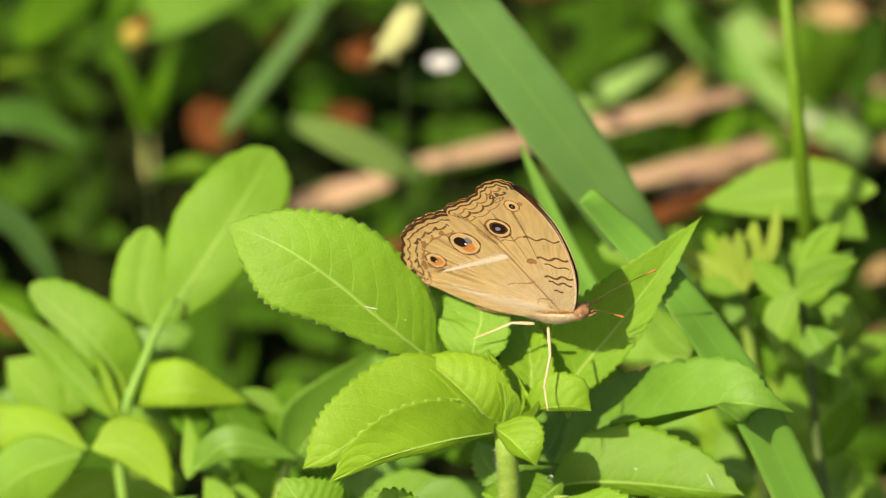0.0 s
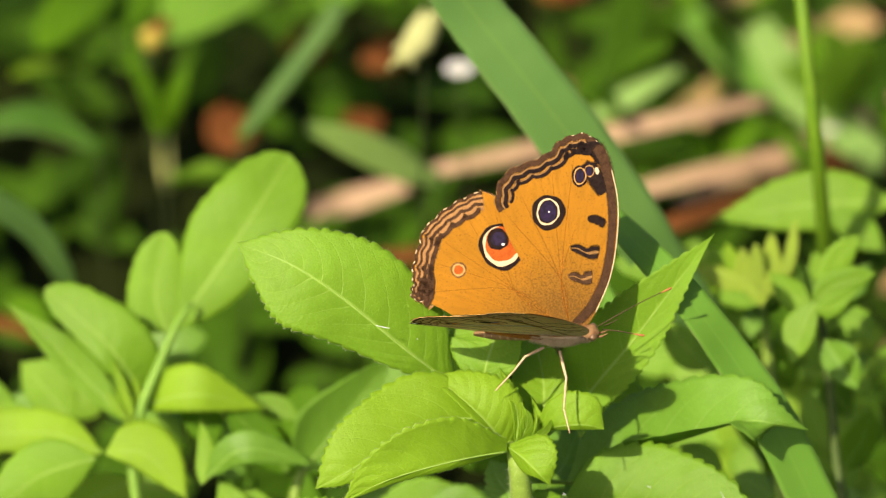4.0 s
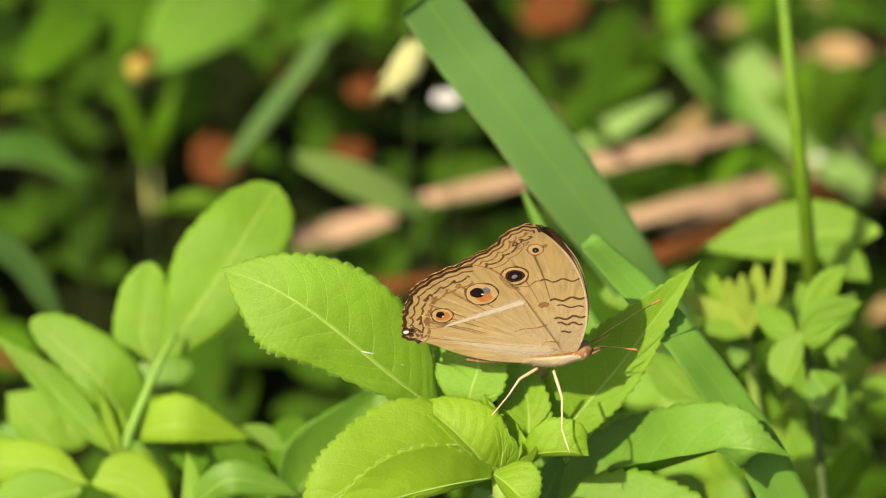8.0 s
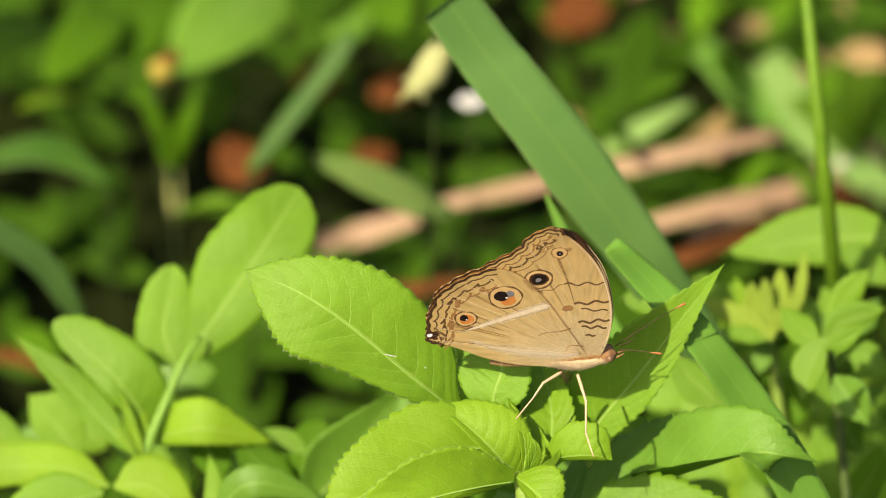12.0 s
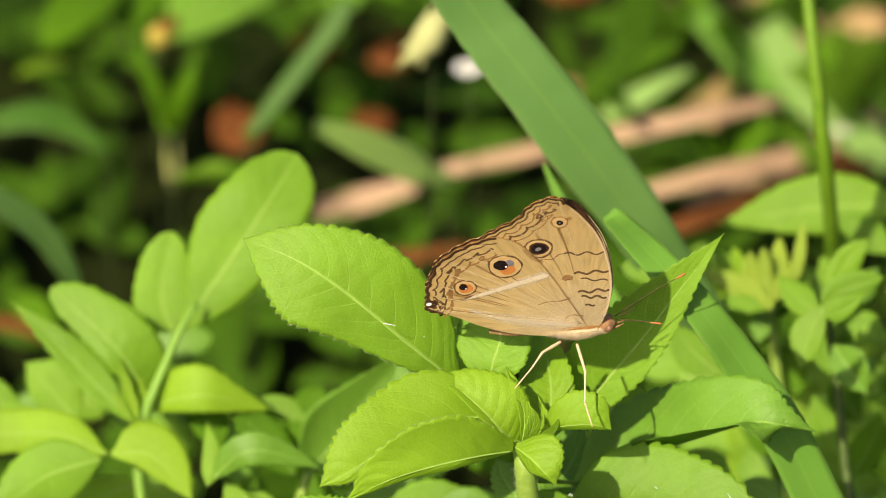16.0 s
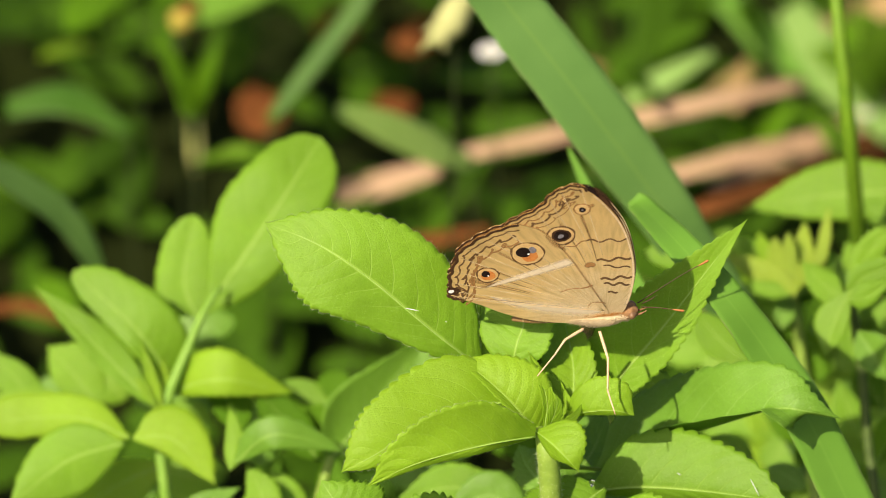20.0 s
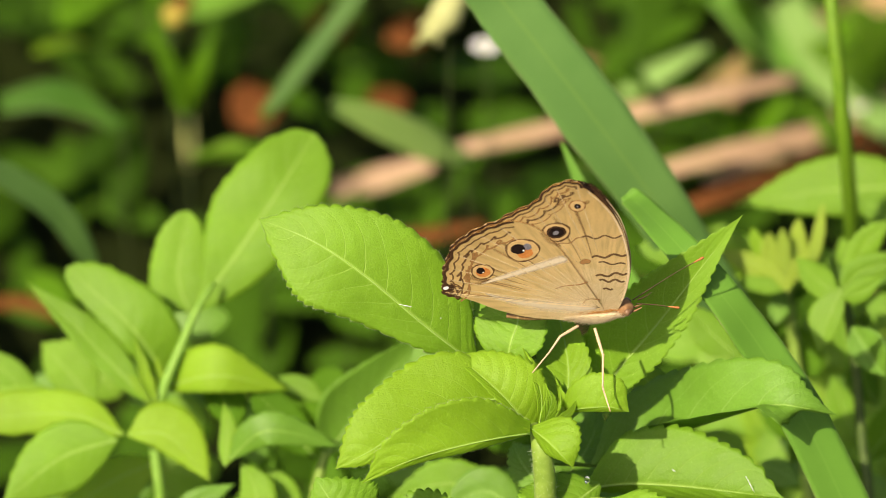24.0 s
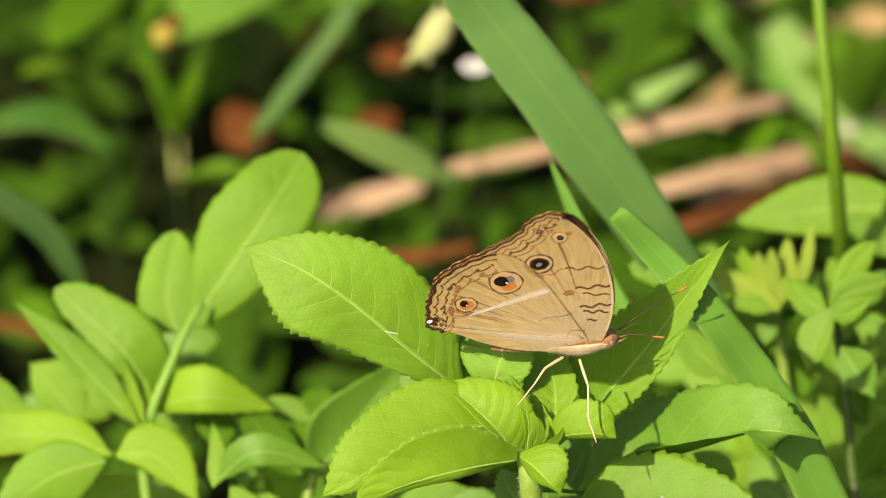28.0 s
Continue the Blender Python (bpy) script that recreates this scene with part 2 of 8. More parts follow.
# dark green-brown stem, the shadow it stands in put into the colour
STEM_SHADED = plain_mat("stem with shade in colour", (0.045, 0.080, 0.014), (0.075, 0.12, 0.022), 500, 0.6)
HAIR = plain_mat("plant hair", (0.42, 0.52, 0.26), (0.55, 0.64, 0.38), 400, 0.5, trans=0.3)
MIDRIB = plain_mat("midrib", (0.31, 0.51, 0.085), (0.38, 0.57, 0.13), 400, 0.45, trans=0.2)
BLADE = grass_mat("grass blade green", (0.10, 0.225, 0.055), (0.13, 0.27, 0.07), (0.17, 0.31, 0.065), 0.2, 70)
# darker copy of the green blade, shade mixed into the base colours
BLADE_SHADED = grass_mat("grass blade with shade in colour", (0.034, 0.105, 0.008), (0.05, 0.13, 0.012), (0.06, 0.13, 0.02), 0.2)
BLADE_PALE = grass_mat("grass blade pale", (0.30, 0.48, 0.11), (0.36, 0.54, 0.14), (0.32, 0.48, 0.12), 0.3)
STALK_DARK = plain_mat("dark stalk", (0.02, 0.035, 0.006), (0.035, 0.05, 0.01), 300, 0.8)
BLADE_LIGHT = grass_mat("grass blade light", (0.12, 0.29, 0.036), (0.15, 0.335, 0.045), (0.17, 0.36, 0.055), 0.3, 70)
BLADE_FAR = grass_mat("grass blade far", (0.20, 0.36, 0.085), (0.25, 0.42, 0.11), (0.28, 0.44, 0.14), 0.3)
DRY = grass_mat("dry straw", (0.31, 0.19, 0.11), (0.45, 0.30, 0.19), (0.48, 0.34, 0.23), 0.15, 12)
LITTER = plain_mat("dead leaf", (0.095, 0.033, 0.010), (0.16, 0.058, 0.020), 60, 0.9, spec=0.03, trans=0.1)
DEW = water_mat("dew")
PETAL = plain_mat("white petal", (0.78, 0.78, 0.80), (0.85, 0.85, 0.85), 300, 0.6, trans=0.2)
SEED = plain_mat("seed head", (0.40, 0.42, 0.16), (0.52, 0.53, 0.26), 500, 0.6, trans=0.2)
BUD = plain_mat("withered bud", (0.30, 0.22, 0.03), (0.42, 0.34, 0.07), 300, 0.7)
STRAW_PALE = plain_mat("pale straw", (0.34, 0.36, 0.11), (0.44, 0.45, 0.17), 200, 0.7)
STRAW_BED = plain_mat("straw bits", (0.26, 0.17, 0.065), (0.38, 0.26, 0.12), 200, 0.8, trans=0.15)
# soil near-black green: the shade between the weeds is in its colour
SOIL_SHADED = plain_mat("soil", (0.006, 0.012, 0.001), (0.013, 0.018, 0.002), 45, 0.95, 8, spec=0.1, bump_s=0.8, bump_d=0.006)

# ---------- mesh helpers ----------
MM = 0.001


def mesh_part(name, verts, faces, mats, parent=None, uvs=None, label="", smooth=True, mat_ids=None, kind="", soft=None):
    me = bpy.data.meshes.new(name)
    me.from_pydata([tuple(v) for v in verts], [], faces)
    for m in (mats if isinstance(mats, (list, tuple)) else [mats]):
        me.materials.append(m)
    if uvs is not None:
        lay = me.uv_layers.new(name="UVMap")
        idx = np.empty(len(me.loops), dtype=np.int32)
        me.loops.foreach_get("vertex_index", idx)
        lay.data.foreach_set("uv", np.asarray(uvs, dtype=np.float32)[idx].ravel())
    if mat_ids is not None:
        me.polygons.foreach_set("material_index", mat_ids)
    if soft is not None:
        me.attributes.new("soft", "FLOAT", "POINT").data.foreach_set("value", soft)
    me.polygons.foreach_set("use_smooth", [smooth] * len(me.polygons))
    me.update()
    ob = new(name, me)
    ob.parent = parent
    if label or kind:
        tagged(ob, label, kind=kind)
    return ob


def spline(points, n):
    """Smooth curve through points, n samples."""
    p = [Vector(q) for q in points]
    if len(p) == 2:
        return [p[0].lerp(p[1], i / (n - 1)) for i in range(n)]
    p = [p[0] * 2 - p[1]] + p + [p[-1] * 2 - p[-2]]
    segs = len(p) - 3
    out = []
    for i in range(n):
        u = i / (n - 1) * segs
        k = min(int(u), segs - 1)
        u -= k
        a, b, c, d = p[k:k + 4]
        out.append(0.5 * (2 * b + (c - a) * u + (2 * a - 5 * b + 4 * c - d) * u * u + (3 * b - a - 3 * c + d) * u ** 3))
    return out


def tube_data(points, radii, sides=8, n=16):
    c = spline(points, n)
    r = [np.interp(i / (n - 1), np.linspace(0, 1, len(radii)), radii) for i in range(n)]
    verts, faces = [], []
    ref = Vector((0.31, 0.2, 0.93))
    for i, q in enumerate(c):
        d = (c[min(i + 1, n - 1)] - c[max(i - 1, 0)]).normalized()
        a = d.cross(ref).normalized()
        b = d.cross(a)
        for k in range(sides):
            w = 2 * math.pi * k / sides
            verts.append(q + (a * math.cos(w) + b * math.sin(w)) * r[i])
    for i in range(n - 1):
        for k in range(sides):
            k2 = (k + 1) % sides
            faces.append((i * sides + k, i * sides + k2, (i + 1) * sides + k2, (i + 1) * sides + k))
    faces.append(tuple(range(sides))[::-1])
    faces.append(tuple((n - 1) * sides + k for k in range(sides)))
    return verts, faces


def tube(name, points, radii, mat, parent, label="", sides=8, n=16):
    o = Vector(parent["seat"]) if parent is not None and "seat" in parent else Vector((0, 0, 0))
    v, f = tube_data(points, radii, sides, n)
    return mesh_part(name, [q - o for q in v], f, mat, parent, label=label)


def thing(name, at, label, category, group=""):
    e = new(name)
    e.location = at
    e["seat"] = [float(c) for c in at]
    e.empty_display_size = 0.01
    return tagged(e, label, category, group)


def leaf_data(base, tip, normal, width, arch=0.06, fold=0.12, teeth=11, peak=0.5, curl=0.0, wave=0.0, depth=0.055, rows=0, cols=6, thick=0.00022, twist=0.0, blunt=0.9, seed=0, ea=0.0, eb=0.0, lop=0.0, low=None):
    """Serrated leaf blade: a thin closed shell along a bent midrib. arch, curl: bow and tip droop as parts of the length."""
    base, tip = Vector(base), Vector(tip)
    rows = rows or max(44, 7 * teeth)
    d = tip - base
    ln = d.length
    d.normalize()
    nrm = Vector(normal)
    nrm = (nrm - d * nrm.dot(d)).normalized()
    lat = d.cross(nrm)
    rng = random.Random(seed)
    ph = rng.uniform(0, 6)
    a, b = (ea, eb) if ea else (peak * 2.0 * blunt, (1 - peak) * 2.0 * blunt)
    peak = a / (a + b)
    top = peak ** a * (1 - peak) ** b
    a2, b2 = low or (a, b)
    top2 = (a2 / (a2 + b2)) ** a2 * (b2 / (a2 + b2)) ** b2
    verts, uvs, faces = [], [], []
    nc = 2 * cols + 1
    for layer in (0, 1):
        for i in range(rows + 1):
            s = i / rows
            w = 0.5 * width * (max(s, 1e-4) ** a * max(1 - s, 1e-4) ** b) / top
            w = max(w, 0.0002)
            wl = max(0.5 * width * (max(s, 1e-4) ** a2 * max(1 - s, 1e-4) ** b2) / top2, 0.0002)
            tooth = ((s * teeth * (1.0 + 0.15 * s)) % 1.0) if teeth else 0
            for j in range(nc):
                u = (j - cols) / cols
                e = abs(u)
                ww = (w if u > 0 else wl) * e * (1 + (lop if u > 0 else -lop))
                if teeth and e > 0.99:
                    ww += width * depth * (tooth - 0.35) * min(1, 6 * s * (1 - s))
                tw = twist * (s - 0.3)
                ln2 = lat * math.cos(tw) + nrm * math.sin(tw)
                nn = nrm * math.cos(tw) - lat * math.sin(tw)
                h = arch * ln * 4 * s * (1 - s) - curl * ln * s ** 3
                h2 = abs(fold) * ww * (1 if fold > 0 else -1) - 0.35 * abs(fold) * ww * e
                h2 += wave * width * math.sin(s * 13 + ph + (1.5 if u > 0 else 0)) * e * e
                h2 += 0.0022 * width * math.sin(s * 9 * 6.283 - e * 16) * (e > 0.05) * (e < 0.95)
                q = base + d * (s * ln) + nrm * h + ln2 * (ww if u >= 0 else -ww) + nn * (h2 - (thick if layer else 0) * (1 - 0.5 * e))
                verts.append(q)
                uvs.append((s, 0.5 + 0.5 * u))
    m = (rows + 1) * nc
    for i in range(rows):
        for j in range(nc - 1):
            k = i * nc + j
            faces.append((k, k + 1, k + nc + 1, k + nc))
            faces.append((m + k, m + k + nc, m + k + nc + 1, m + k + 1))
        for j in (0, nc - 1):
            k = i * nc + j
            f = (k, k + nc, m + k + nc, m + k)
            faces.append(f if j == 0 else f[::-1])
    return verts, faces, uvs


def leaf(parent, base, tip, normal, width, mat, label="", rib=True, hairy=False, **kw):
    o = Vector(parent["seat"])
    kw.setdefault("seed", len(parent.children))
    v, f, uv = leaf_data(base, tip, normal, width, **kw)
    ob = mesh_part("leaf", [q - o for q in v], f, mat, parent, uv, label)
    if rib:
        cols, rows = kw.get("cols", 6), kw.get("rows", 0) or max(44, 7 * kw.get("teeth", 11))
        nc = 2 * cols + 1
        up = Vector(normal).normalized() * 0.0001
        line = [v[i * nc + cols] - o + up for i in range(0, int(rows * 0.93), 6)]
        r = min(0.0003, width * 0.016)
        tv, tf = tube_data(line, [r, r * 0.7, r * 0.25], 6, 20)
        mesh_part("midrib", tv, tf, MIDRIB, ob)
    if hairy:
        rng = random.Random(7)
        hv, hf = [], []
        for i in range(3, rows, 2):
            for j, j2 in ((0, 1),):
                edge, inner, nxt = v[i * nc + j] - o, v[i * nc + j2] - o, v[(i - 1) * nc + j] - o
                for _ in range(2):
                    p = edge.lerp(nxt, rng.random())
                    out = (edge - inner).normalized() + Vector((rng.uniform(-0.5, 0.5), rng.uniform(-0.5, 0.5), rng.uniform(-0.5, 0.5)))
                    k = len(hv)
                    hv += [p, p + (nxt - edge).normalized() * 0.00005, p + Vector((0, 0, 0.00005)), p + out * rng.uniform(0.00015, 0.0004)]
                    hf += [(k, k + 1, k + 3), (k + 1, k + 2, k + 3), (k + 2, k, k + 3)]
        mesh_part("hairs", hv, hf, HAIR, ob, kind="stuff", label="fine pale hairs along the leaf margin")
    return ob


FACE = Vector((0.0, -0.788, 0.616))


def profile(values, s):
    """Smooth value at s from evenly spaced ones."""
    n = len(values) - 1
    u = min(max(s, 0.0), 1.0) * n
    k = min(int(u), n - 1)
    u -= k
    a, b, c, d = values[max(k - 1, 0)], values[k], values[k + 1], values[min(k + 2, n)]
    return max(0.0, 0.5 * (2 * b + (c - a) * u + (2 * a - 5 * b + 4 * c - d) * u * u + (3 * b - a - 3 * c + d) * u ** 3))


def bend_at(bend, s):
    if isinstance(bend, tuple):
        return bend
    n = len(bend) - 1
    u = min(max(s, 0.0), 1.0) * n
    k = min(int(u), n - 1)
    u -= k
    return tuple(p + (q - p) * u for p, q in zip(bend[k], bend[k + 1]))


def frond(parent, rib, left, right, mat, lb=(0, 0), rb=(0, 0), label="", teeth=14, vein=9, depth=0.9, pucker=0.08, seed=0, hairy=False, face=FACE, thick=0.00016, cols=9, per=9, midrib=True, blunt=0.0, wave=0.42):
    """Crenate leaf on a bent midrib. left, right: half widths in mm from base to tip. lb, rb: the rise of each half in
    degrees, beside the midrib and at the margin, one pair or several along the leaf. depth: tooth height in mm."""
    o = Vector(parent["seat"])
    rows = max(30, teeth * per)
    line = spline(rib, rows + 1)
    length = sum((b - a).length for a, b in zip(line, line[1:]))
    rng = random.Random(seed)
    off = Vector((rng.uniform(-9, 9), rng.uniform(-9, 9), rng.uniform(-9, 9)))
    jit = [rng.uniform(0.6, 1.25) for _ in range(2 * teeth + 4)]
    face = Vector(face)
    verts, uvs, faces = [], [], []
    under = []
    nc = 2 * cols + 1
    for i, q in enumerate(line):
        s = i / rows
        d = (line[min(i + 1, rows)] - line[max(i - 1, 0)]).normalized()
        nrm = (face - d * face.dot(d)).normalized()
        lat = d.cross(nrm)
        row = [None] * nc
        row[cols] = (q, nrm)
        for sign, prof, bend in ((-1, left, lb), (1, right, rb)):
            w = max(profile(prof, s), 0.05) * MM
            if s > 1 - blunt:
                w *= math.sqrt(max(0.0, 1 - ((s - 1 + blunt) / blunt) ** 2)) + 0.01
            a0, a1 = bend_at(bend, s)
            tp = s * teeth * (1.0 + 0.12 * s) + (0.4 if sign > 0 else 0.0)
            ft = tp % 1.0
            tooth = math.sin(math.pi * ft ** 1.45) ** 0.55
            tooth = (tooth - 0.62) * depth * MM * jit[int(tp) + (teeth if sign > 0 else 0)] * min(1.0, w / (2.5 * MM)) * min(1.0, 8 * s)
            p, was = q.copy(), 0.0
            for j in range(1, cols + 1):
                e = (j / cols) ** 0.85
                a = radians(a0 + (a1 - a0) * e)
                step = (e - was) * w + (tooth if j == cols else 0.0)
                was = e
                p = p + (lat * (sign * math.cos(a)) + nrm * math.sin(a)) * step
                n2 = nrm * math.cos(a) - lat * (sign * math.sin(a))
                ph = s * vein - 9.0 * (0.12 * e + 0.16 * e * e) + (0.5 if sign > 0 else 0.0)
                tri = abs(ph - round(ph))
                calm = min(1.0, 6 * e) * (1 - e ** 6) * min(1.0, w / (4 * MM))
                h = pucker * (1.0 - 1.7 * math.exp(-(tri / 0.13) ** 2)) * calm
                m = p * 130 + off
                h += wave * noise.noise(m) * min(1.0, 3 * e) + 0.10 * noise.noise(m * 3.1) * calm
                ahead = d * (tooth * 0.6 if j == cols else 0.0)
                row[cols + sign * j] = (p + n2 * (h * MM) + ahead, n2)
        for j, (p, n2) in enumerate(row):
            u = (j - cols) / cols
            verts.append(p - o)
            under.append(p - o - n2 * thick * (1 - 0.6 * abs(u)))
            uvs.append((s * vein / 9.0, 0.5 + 0.5 * math.copysign(abs(u) ** 0.85, u)))
    m = len(verts)
    verts, uvs = verts + under, uvs + uvs
    for i in range(rows):
        for j in range(nc - 1):
            k = i * nc + j
            faces.append((k, k + 1, k + nc + 1, k + nc))
            faces.append((m + k, m + k + nc, m + k + nc + 1, m + k + 1))
        for j in (0, nc - 1):
            k = i * nc + j
            f = (k, k + nc, m + k + nc, m + k)
            faces.append(f if j == 0 else f[::-1])
    ob = mesh_part("leaf", verts, faces, mat, parent, uvs, label)
    if midrib:
        r = min(0.00020, length * 0.006)
        path = [verts[i * nc + cols] + face * 0.00003 for i in range(0, int(rows * 0.9), max(1, rows // 14))]
        tv, tf = tube_data(path, [r, r * 0.62, r * 0.38, r * 0.12], 6, 24)
        mesh_part("midrib", tv, tf, MIDRIB, ob)
    if hairy:
        hv, hf = [], []
        for i in range(3, rows):
            for j, j2 in ((0, 1), (nc - 1, nc - 2)):
                edge, inner, nxt = verts[i * nc + j], verts[i * nc + j2], verts[(i - 1) * nc + j]
                for _ in range(2):
                    p = edge.lerp(nxt, rng.random())
                    out = (edge - inner).normalized() + Vector((rng.uniform(-0.5, 0.5), rng.uniform(-0.5, 0.5), rng.uniform(-0.5, 0.5)))
                    k = len(hv)
                    hv += [p, p + (nxt - edge).normalized() * 0.00004, p + Vector((0, 0, 0.00004)), p + out * rng.uniform(0.00015, 0.00045)]
                    hf += [(k, k + 1, k + 3), (k + 1, k + 2, k + 3), (k + 2, k, k + 3)]
        mesh_part("hairs", hv, hf, HAIR, ob, kind="stuff", label="fine pale hairs along the leaf margin")
    return ob


def blade_data(points, widths, normal, fold=0.15, n=40, cols=4, thick=0.0002, twist=0.0):
    c = spline(points, n)
    verts, uvs, faces = [], [], []
    nc = 2 * cols + 1
    for layer in (0, 1):
        for i, q in enumerate(c):
            d = (c[min(i + 1, n - 1)] - c[max(i - 1, 0)]).normalized()
            nr = Vector(normal)
            nr = (nr - d * nr.dot(d)).normalized()
            nr = Matrix.Rotation(twist * i / n, 3, d) @ nr
            lat = d.cross(nr)
            w = 0.5 * np.interp(i / (n - 1), np.linspace(0, 1, len(widths)), widths)
            w *= 1 + 0.012 * math.sin(i * 1.7) + 0.01 * math.sin(i * 0.61)
            for j in range(nc):
                u = (j - cols) / cols
                verts.append(q + lat * (u * w) + nr * (fold * w * abs(u) - (thick if layer else 0)))
                uvs.append((i / (n - 1), 0.5 + 0.5 * u))
    m = n * nc
    for i in range(n - 1):
        for j in range(nc - 1):
            k = i * nc + j
            faces.append((k, k + 1, k + nc + 1, k + nc))
            faces.append((m + k, m + k + nc, m + k + nc + 1, m + k + 1))
        for j in (0, nc - 1):
            k = i * nc + j
            f = (k, k + nc, m + k + nc, m + k)
            faces.append(f if j == 0 else f[::-1])
    for k0 in (0, (n - 1) * nc):
        for j in range(nc - 1):
            faces.append((k0 + j, k0 + j + 1, m + k0 + j + 1, m + k0 + j))
    return verts, faces, uvs


def blade(name, parent, points, widths, normal, mat, label="", **kw):
    o = Vector(parent["seat"])
    v, f, uv = blade_data(points, widths, normal, **kw)
    return mesh_part(name, [q - o for q in v], f, mat, parent, uv, label)


# ---------- ground ----------
def build_ground():
    n = 90
    verts, faces = [], []
    xs = [math.copysign(abs(u) ** 3.2 * 60 + abs(u) * 0.5, u) for u in np.linspace(-1, 1, n)]
    for y in xs:
        for x in xs:
            near = max(0.0, 1 - math.hypot(x, y - 0.4) / 2.0)
            verts.append((x, y + 0.4, near * (0.012 * noise.noise((x * 9, y * 9, 0)) + 0.006 * noise.noise((x * 31, y * 31, 3)) - 0.006)))
    for i in range(n - 1):
        for j in range(n - 1):
            k = i * n + j
            faces.append((k, k + 1, k + n + 1, k + n))
    # deep shade under the weeds comes from the soil colour
    tagged(mesh_part("ground", verts, faces, SOIL_SHADED), "garden soil under low weeds, gap shade put into its near-black green", "ground", kind="structure")


build_ground()

# ---------- the plant that carries the butterfly ----------
plant = thing("weed_plant", (0.01722, -0.02330, 0.0), "leafy green weed with serrated leaves, a butterfly standing on it", "plant")
tube("stem", [(0.01722, -0.02330, 0.0), (0.01722, -0.02330, 0.08037), (0.01722, -0.02330, 0.15070), (0.01722, -0.02330, 0.18687), (0.01722, -0.02330, 0.20093), (0.01708, -0.02266, 0.20662), (0.01641, -0.02111, 0.21186), (0.01535, -0.01749, 0.21324)], [0.0020, 0.0020, 0.0019, 0.0019, 0.0018, 0.0018, 0.0016, 0.0009], STEM, plant, "pale green hairy stem", 12, 40)
rng = random.Random(12)
path, hv, hf = spline([(0.01722, -0.02330, 0.20093), (0.01708, -0.02266, 0.20662), (0.01641, -0.02111, 0.21186)], 40), [], []
for k in range(420):
    i = rng.randrange(39)
    d = (path[i + 1] - path[i]).normalized()
    out = d.orthogonal().normalized()
    out.rotate(Matrix.Rotation(rng.uniform(0, 6.283), 3, d))
    p = path[i].lerp(path[i + 1], rng.random()) + out * 0.0015 - Vector(plant["seat"])
    n = len(hv)
    hv += [p, p + d * 0.00005, p + d.cross(out) * 0.00005, p + out * rng.uniform(0.0005, 0.0010) + d * rng.uniform(-0.0002, 0.0003)]
    hf += [(n, n + 1, n + 3), (n + 1, n + 2, n + 3), (n + 2, n, n + 3)]
mesh_part("hairs", hv, hf, HAIR, plant, kind="stuff", label="fine pale hairs on the stem")
# upper whorl
frond(plant, [(0.00497, -0.00552, 0.21719), (-0.00219, -0.00681, 0.22528), (-0.01219, -0.00556, 0.23500), (-0.02036, -0.00299, 0.23991), (-0.02905, 0.00077, 0.24149)], [0.27, 2.38, 3.85, 5.86, 7.88, 9.34, 8.25, 4.95, 0.00], [2.01, 6.76, 9.50, 10.60, 10.51, 8.96, 6.58, 3.47, 0.00], LEAF, (14, -4), (8, -14), teeth=19, vein=11, hairy=True, seed=1, depth=0.55)
frond(plant, [(0.02564, -0.00221, 0.20519), (0.02948, -0.00033, 0.21084), (0.03583, 0.00123, 0.21933), (0.04213, 0.00320, 0.22835), (0.04929, 0.00581, 0.23818)], [0.94, 4.89, 7.52, 8.46, 8.09, 6.58, 4.51, 2.26, 0.00], [0.38, 2.30, 3.65, 4.42, 4.23, 3.65, 2.50, 1.15, 0.00], LEAF, (14, 8), (14, 18), teeth=22, vein=9, seed=2, depth=0.45, wave=0.14, pucker=0.04)
frond(plant, [(0.01083, -0.00810, 0.21714), (0.01174, -0.00605, 0.22139), (0.01294, -0.00273, 0.22401), (0.01234, 0.00387, 0.22759), (0.01120, 0.01179, 0.22960)], [0.38, 3.95, 6.21, 7.33, 7.71, 6.96, 4.70, 2.07, 0.00], [0.38, 3.22, 4.93, 5.12, 4.74, 4.17, 3.22, 1.71, 0.00], LEAF, (-14, -10), (18, 10), teeth=16, vein=9, seed=3, depth=0.5)
frond(plant, [(0.02040, -0.01196, 0.21058), (0.02108, -0.00747, 0.21308), (0.02103, -0.00308, 0.21545), (0.02001, 0.00346, 0.21731), (0.01871, 0.01080, 0.21859)], [0.28, 2.64, 4.52, 5.46, 5.27, 4.33, 2.82, 1.13, 0.00], [0.29, 2.34, 3.52, 3.91, 3.71, 3.13, 2.15, 1.17, 0.00], LEAF_TENDER, (16, 6), (22, 16), teeth=13, vein=9, seed=4, wave=0.2, pucker=0.08, depth=0.45)
# tender leaves round the growing tip
frond(plant, [(0.01499, -0.01751, 0.21159), (0.01194, -0.01718, 0.21688), (0.00738, -0.01437, 0.22048), (0.00256, -0.00968, 0.22161)], [0.32, 1.27, 1.75, 1.75, 1.59, 1.11, 0.00], [1.11, 5.36, 7.21, 7.39, 6.10, 3.70, 0.00], LEAF_TENDER, (70, 40), (8, -26), teeth=13, vein=9, seed=5, pucker=0.08, depth=0.5)
frond(plant, [(0.01106, -0.01402, 0.21606), (0.00328, -0.01690, 0.21724), (-0.00491, -0.02157, 0.21614), (-0.01126, -0.02469, 0.21377), (-0.01672, -0.02560, 0.21098)], [0.29, 2.91, 3.49, 3.29, 2.91, 2.32, 1.36, 0.00], [0.73, 6.94, 9.13, 8.94, 7.85, 6.57, 4.02, 0.00], LEAF_TENDER, (-10, -30), (6, -14), teeth=16, vein=9, hairy=True, seed=6, depth=0.6)
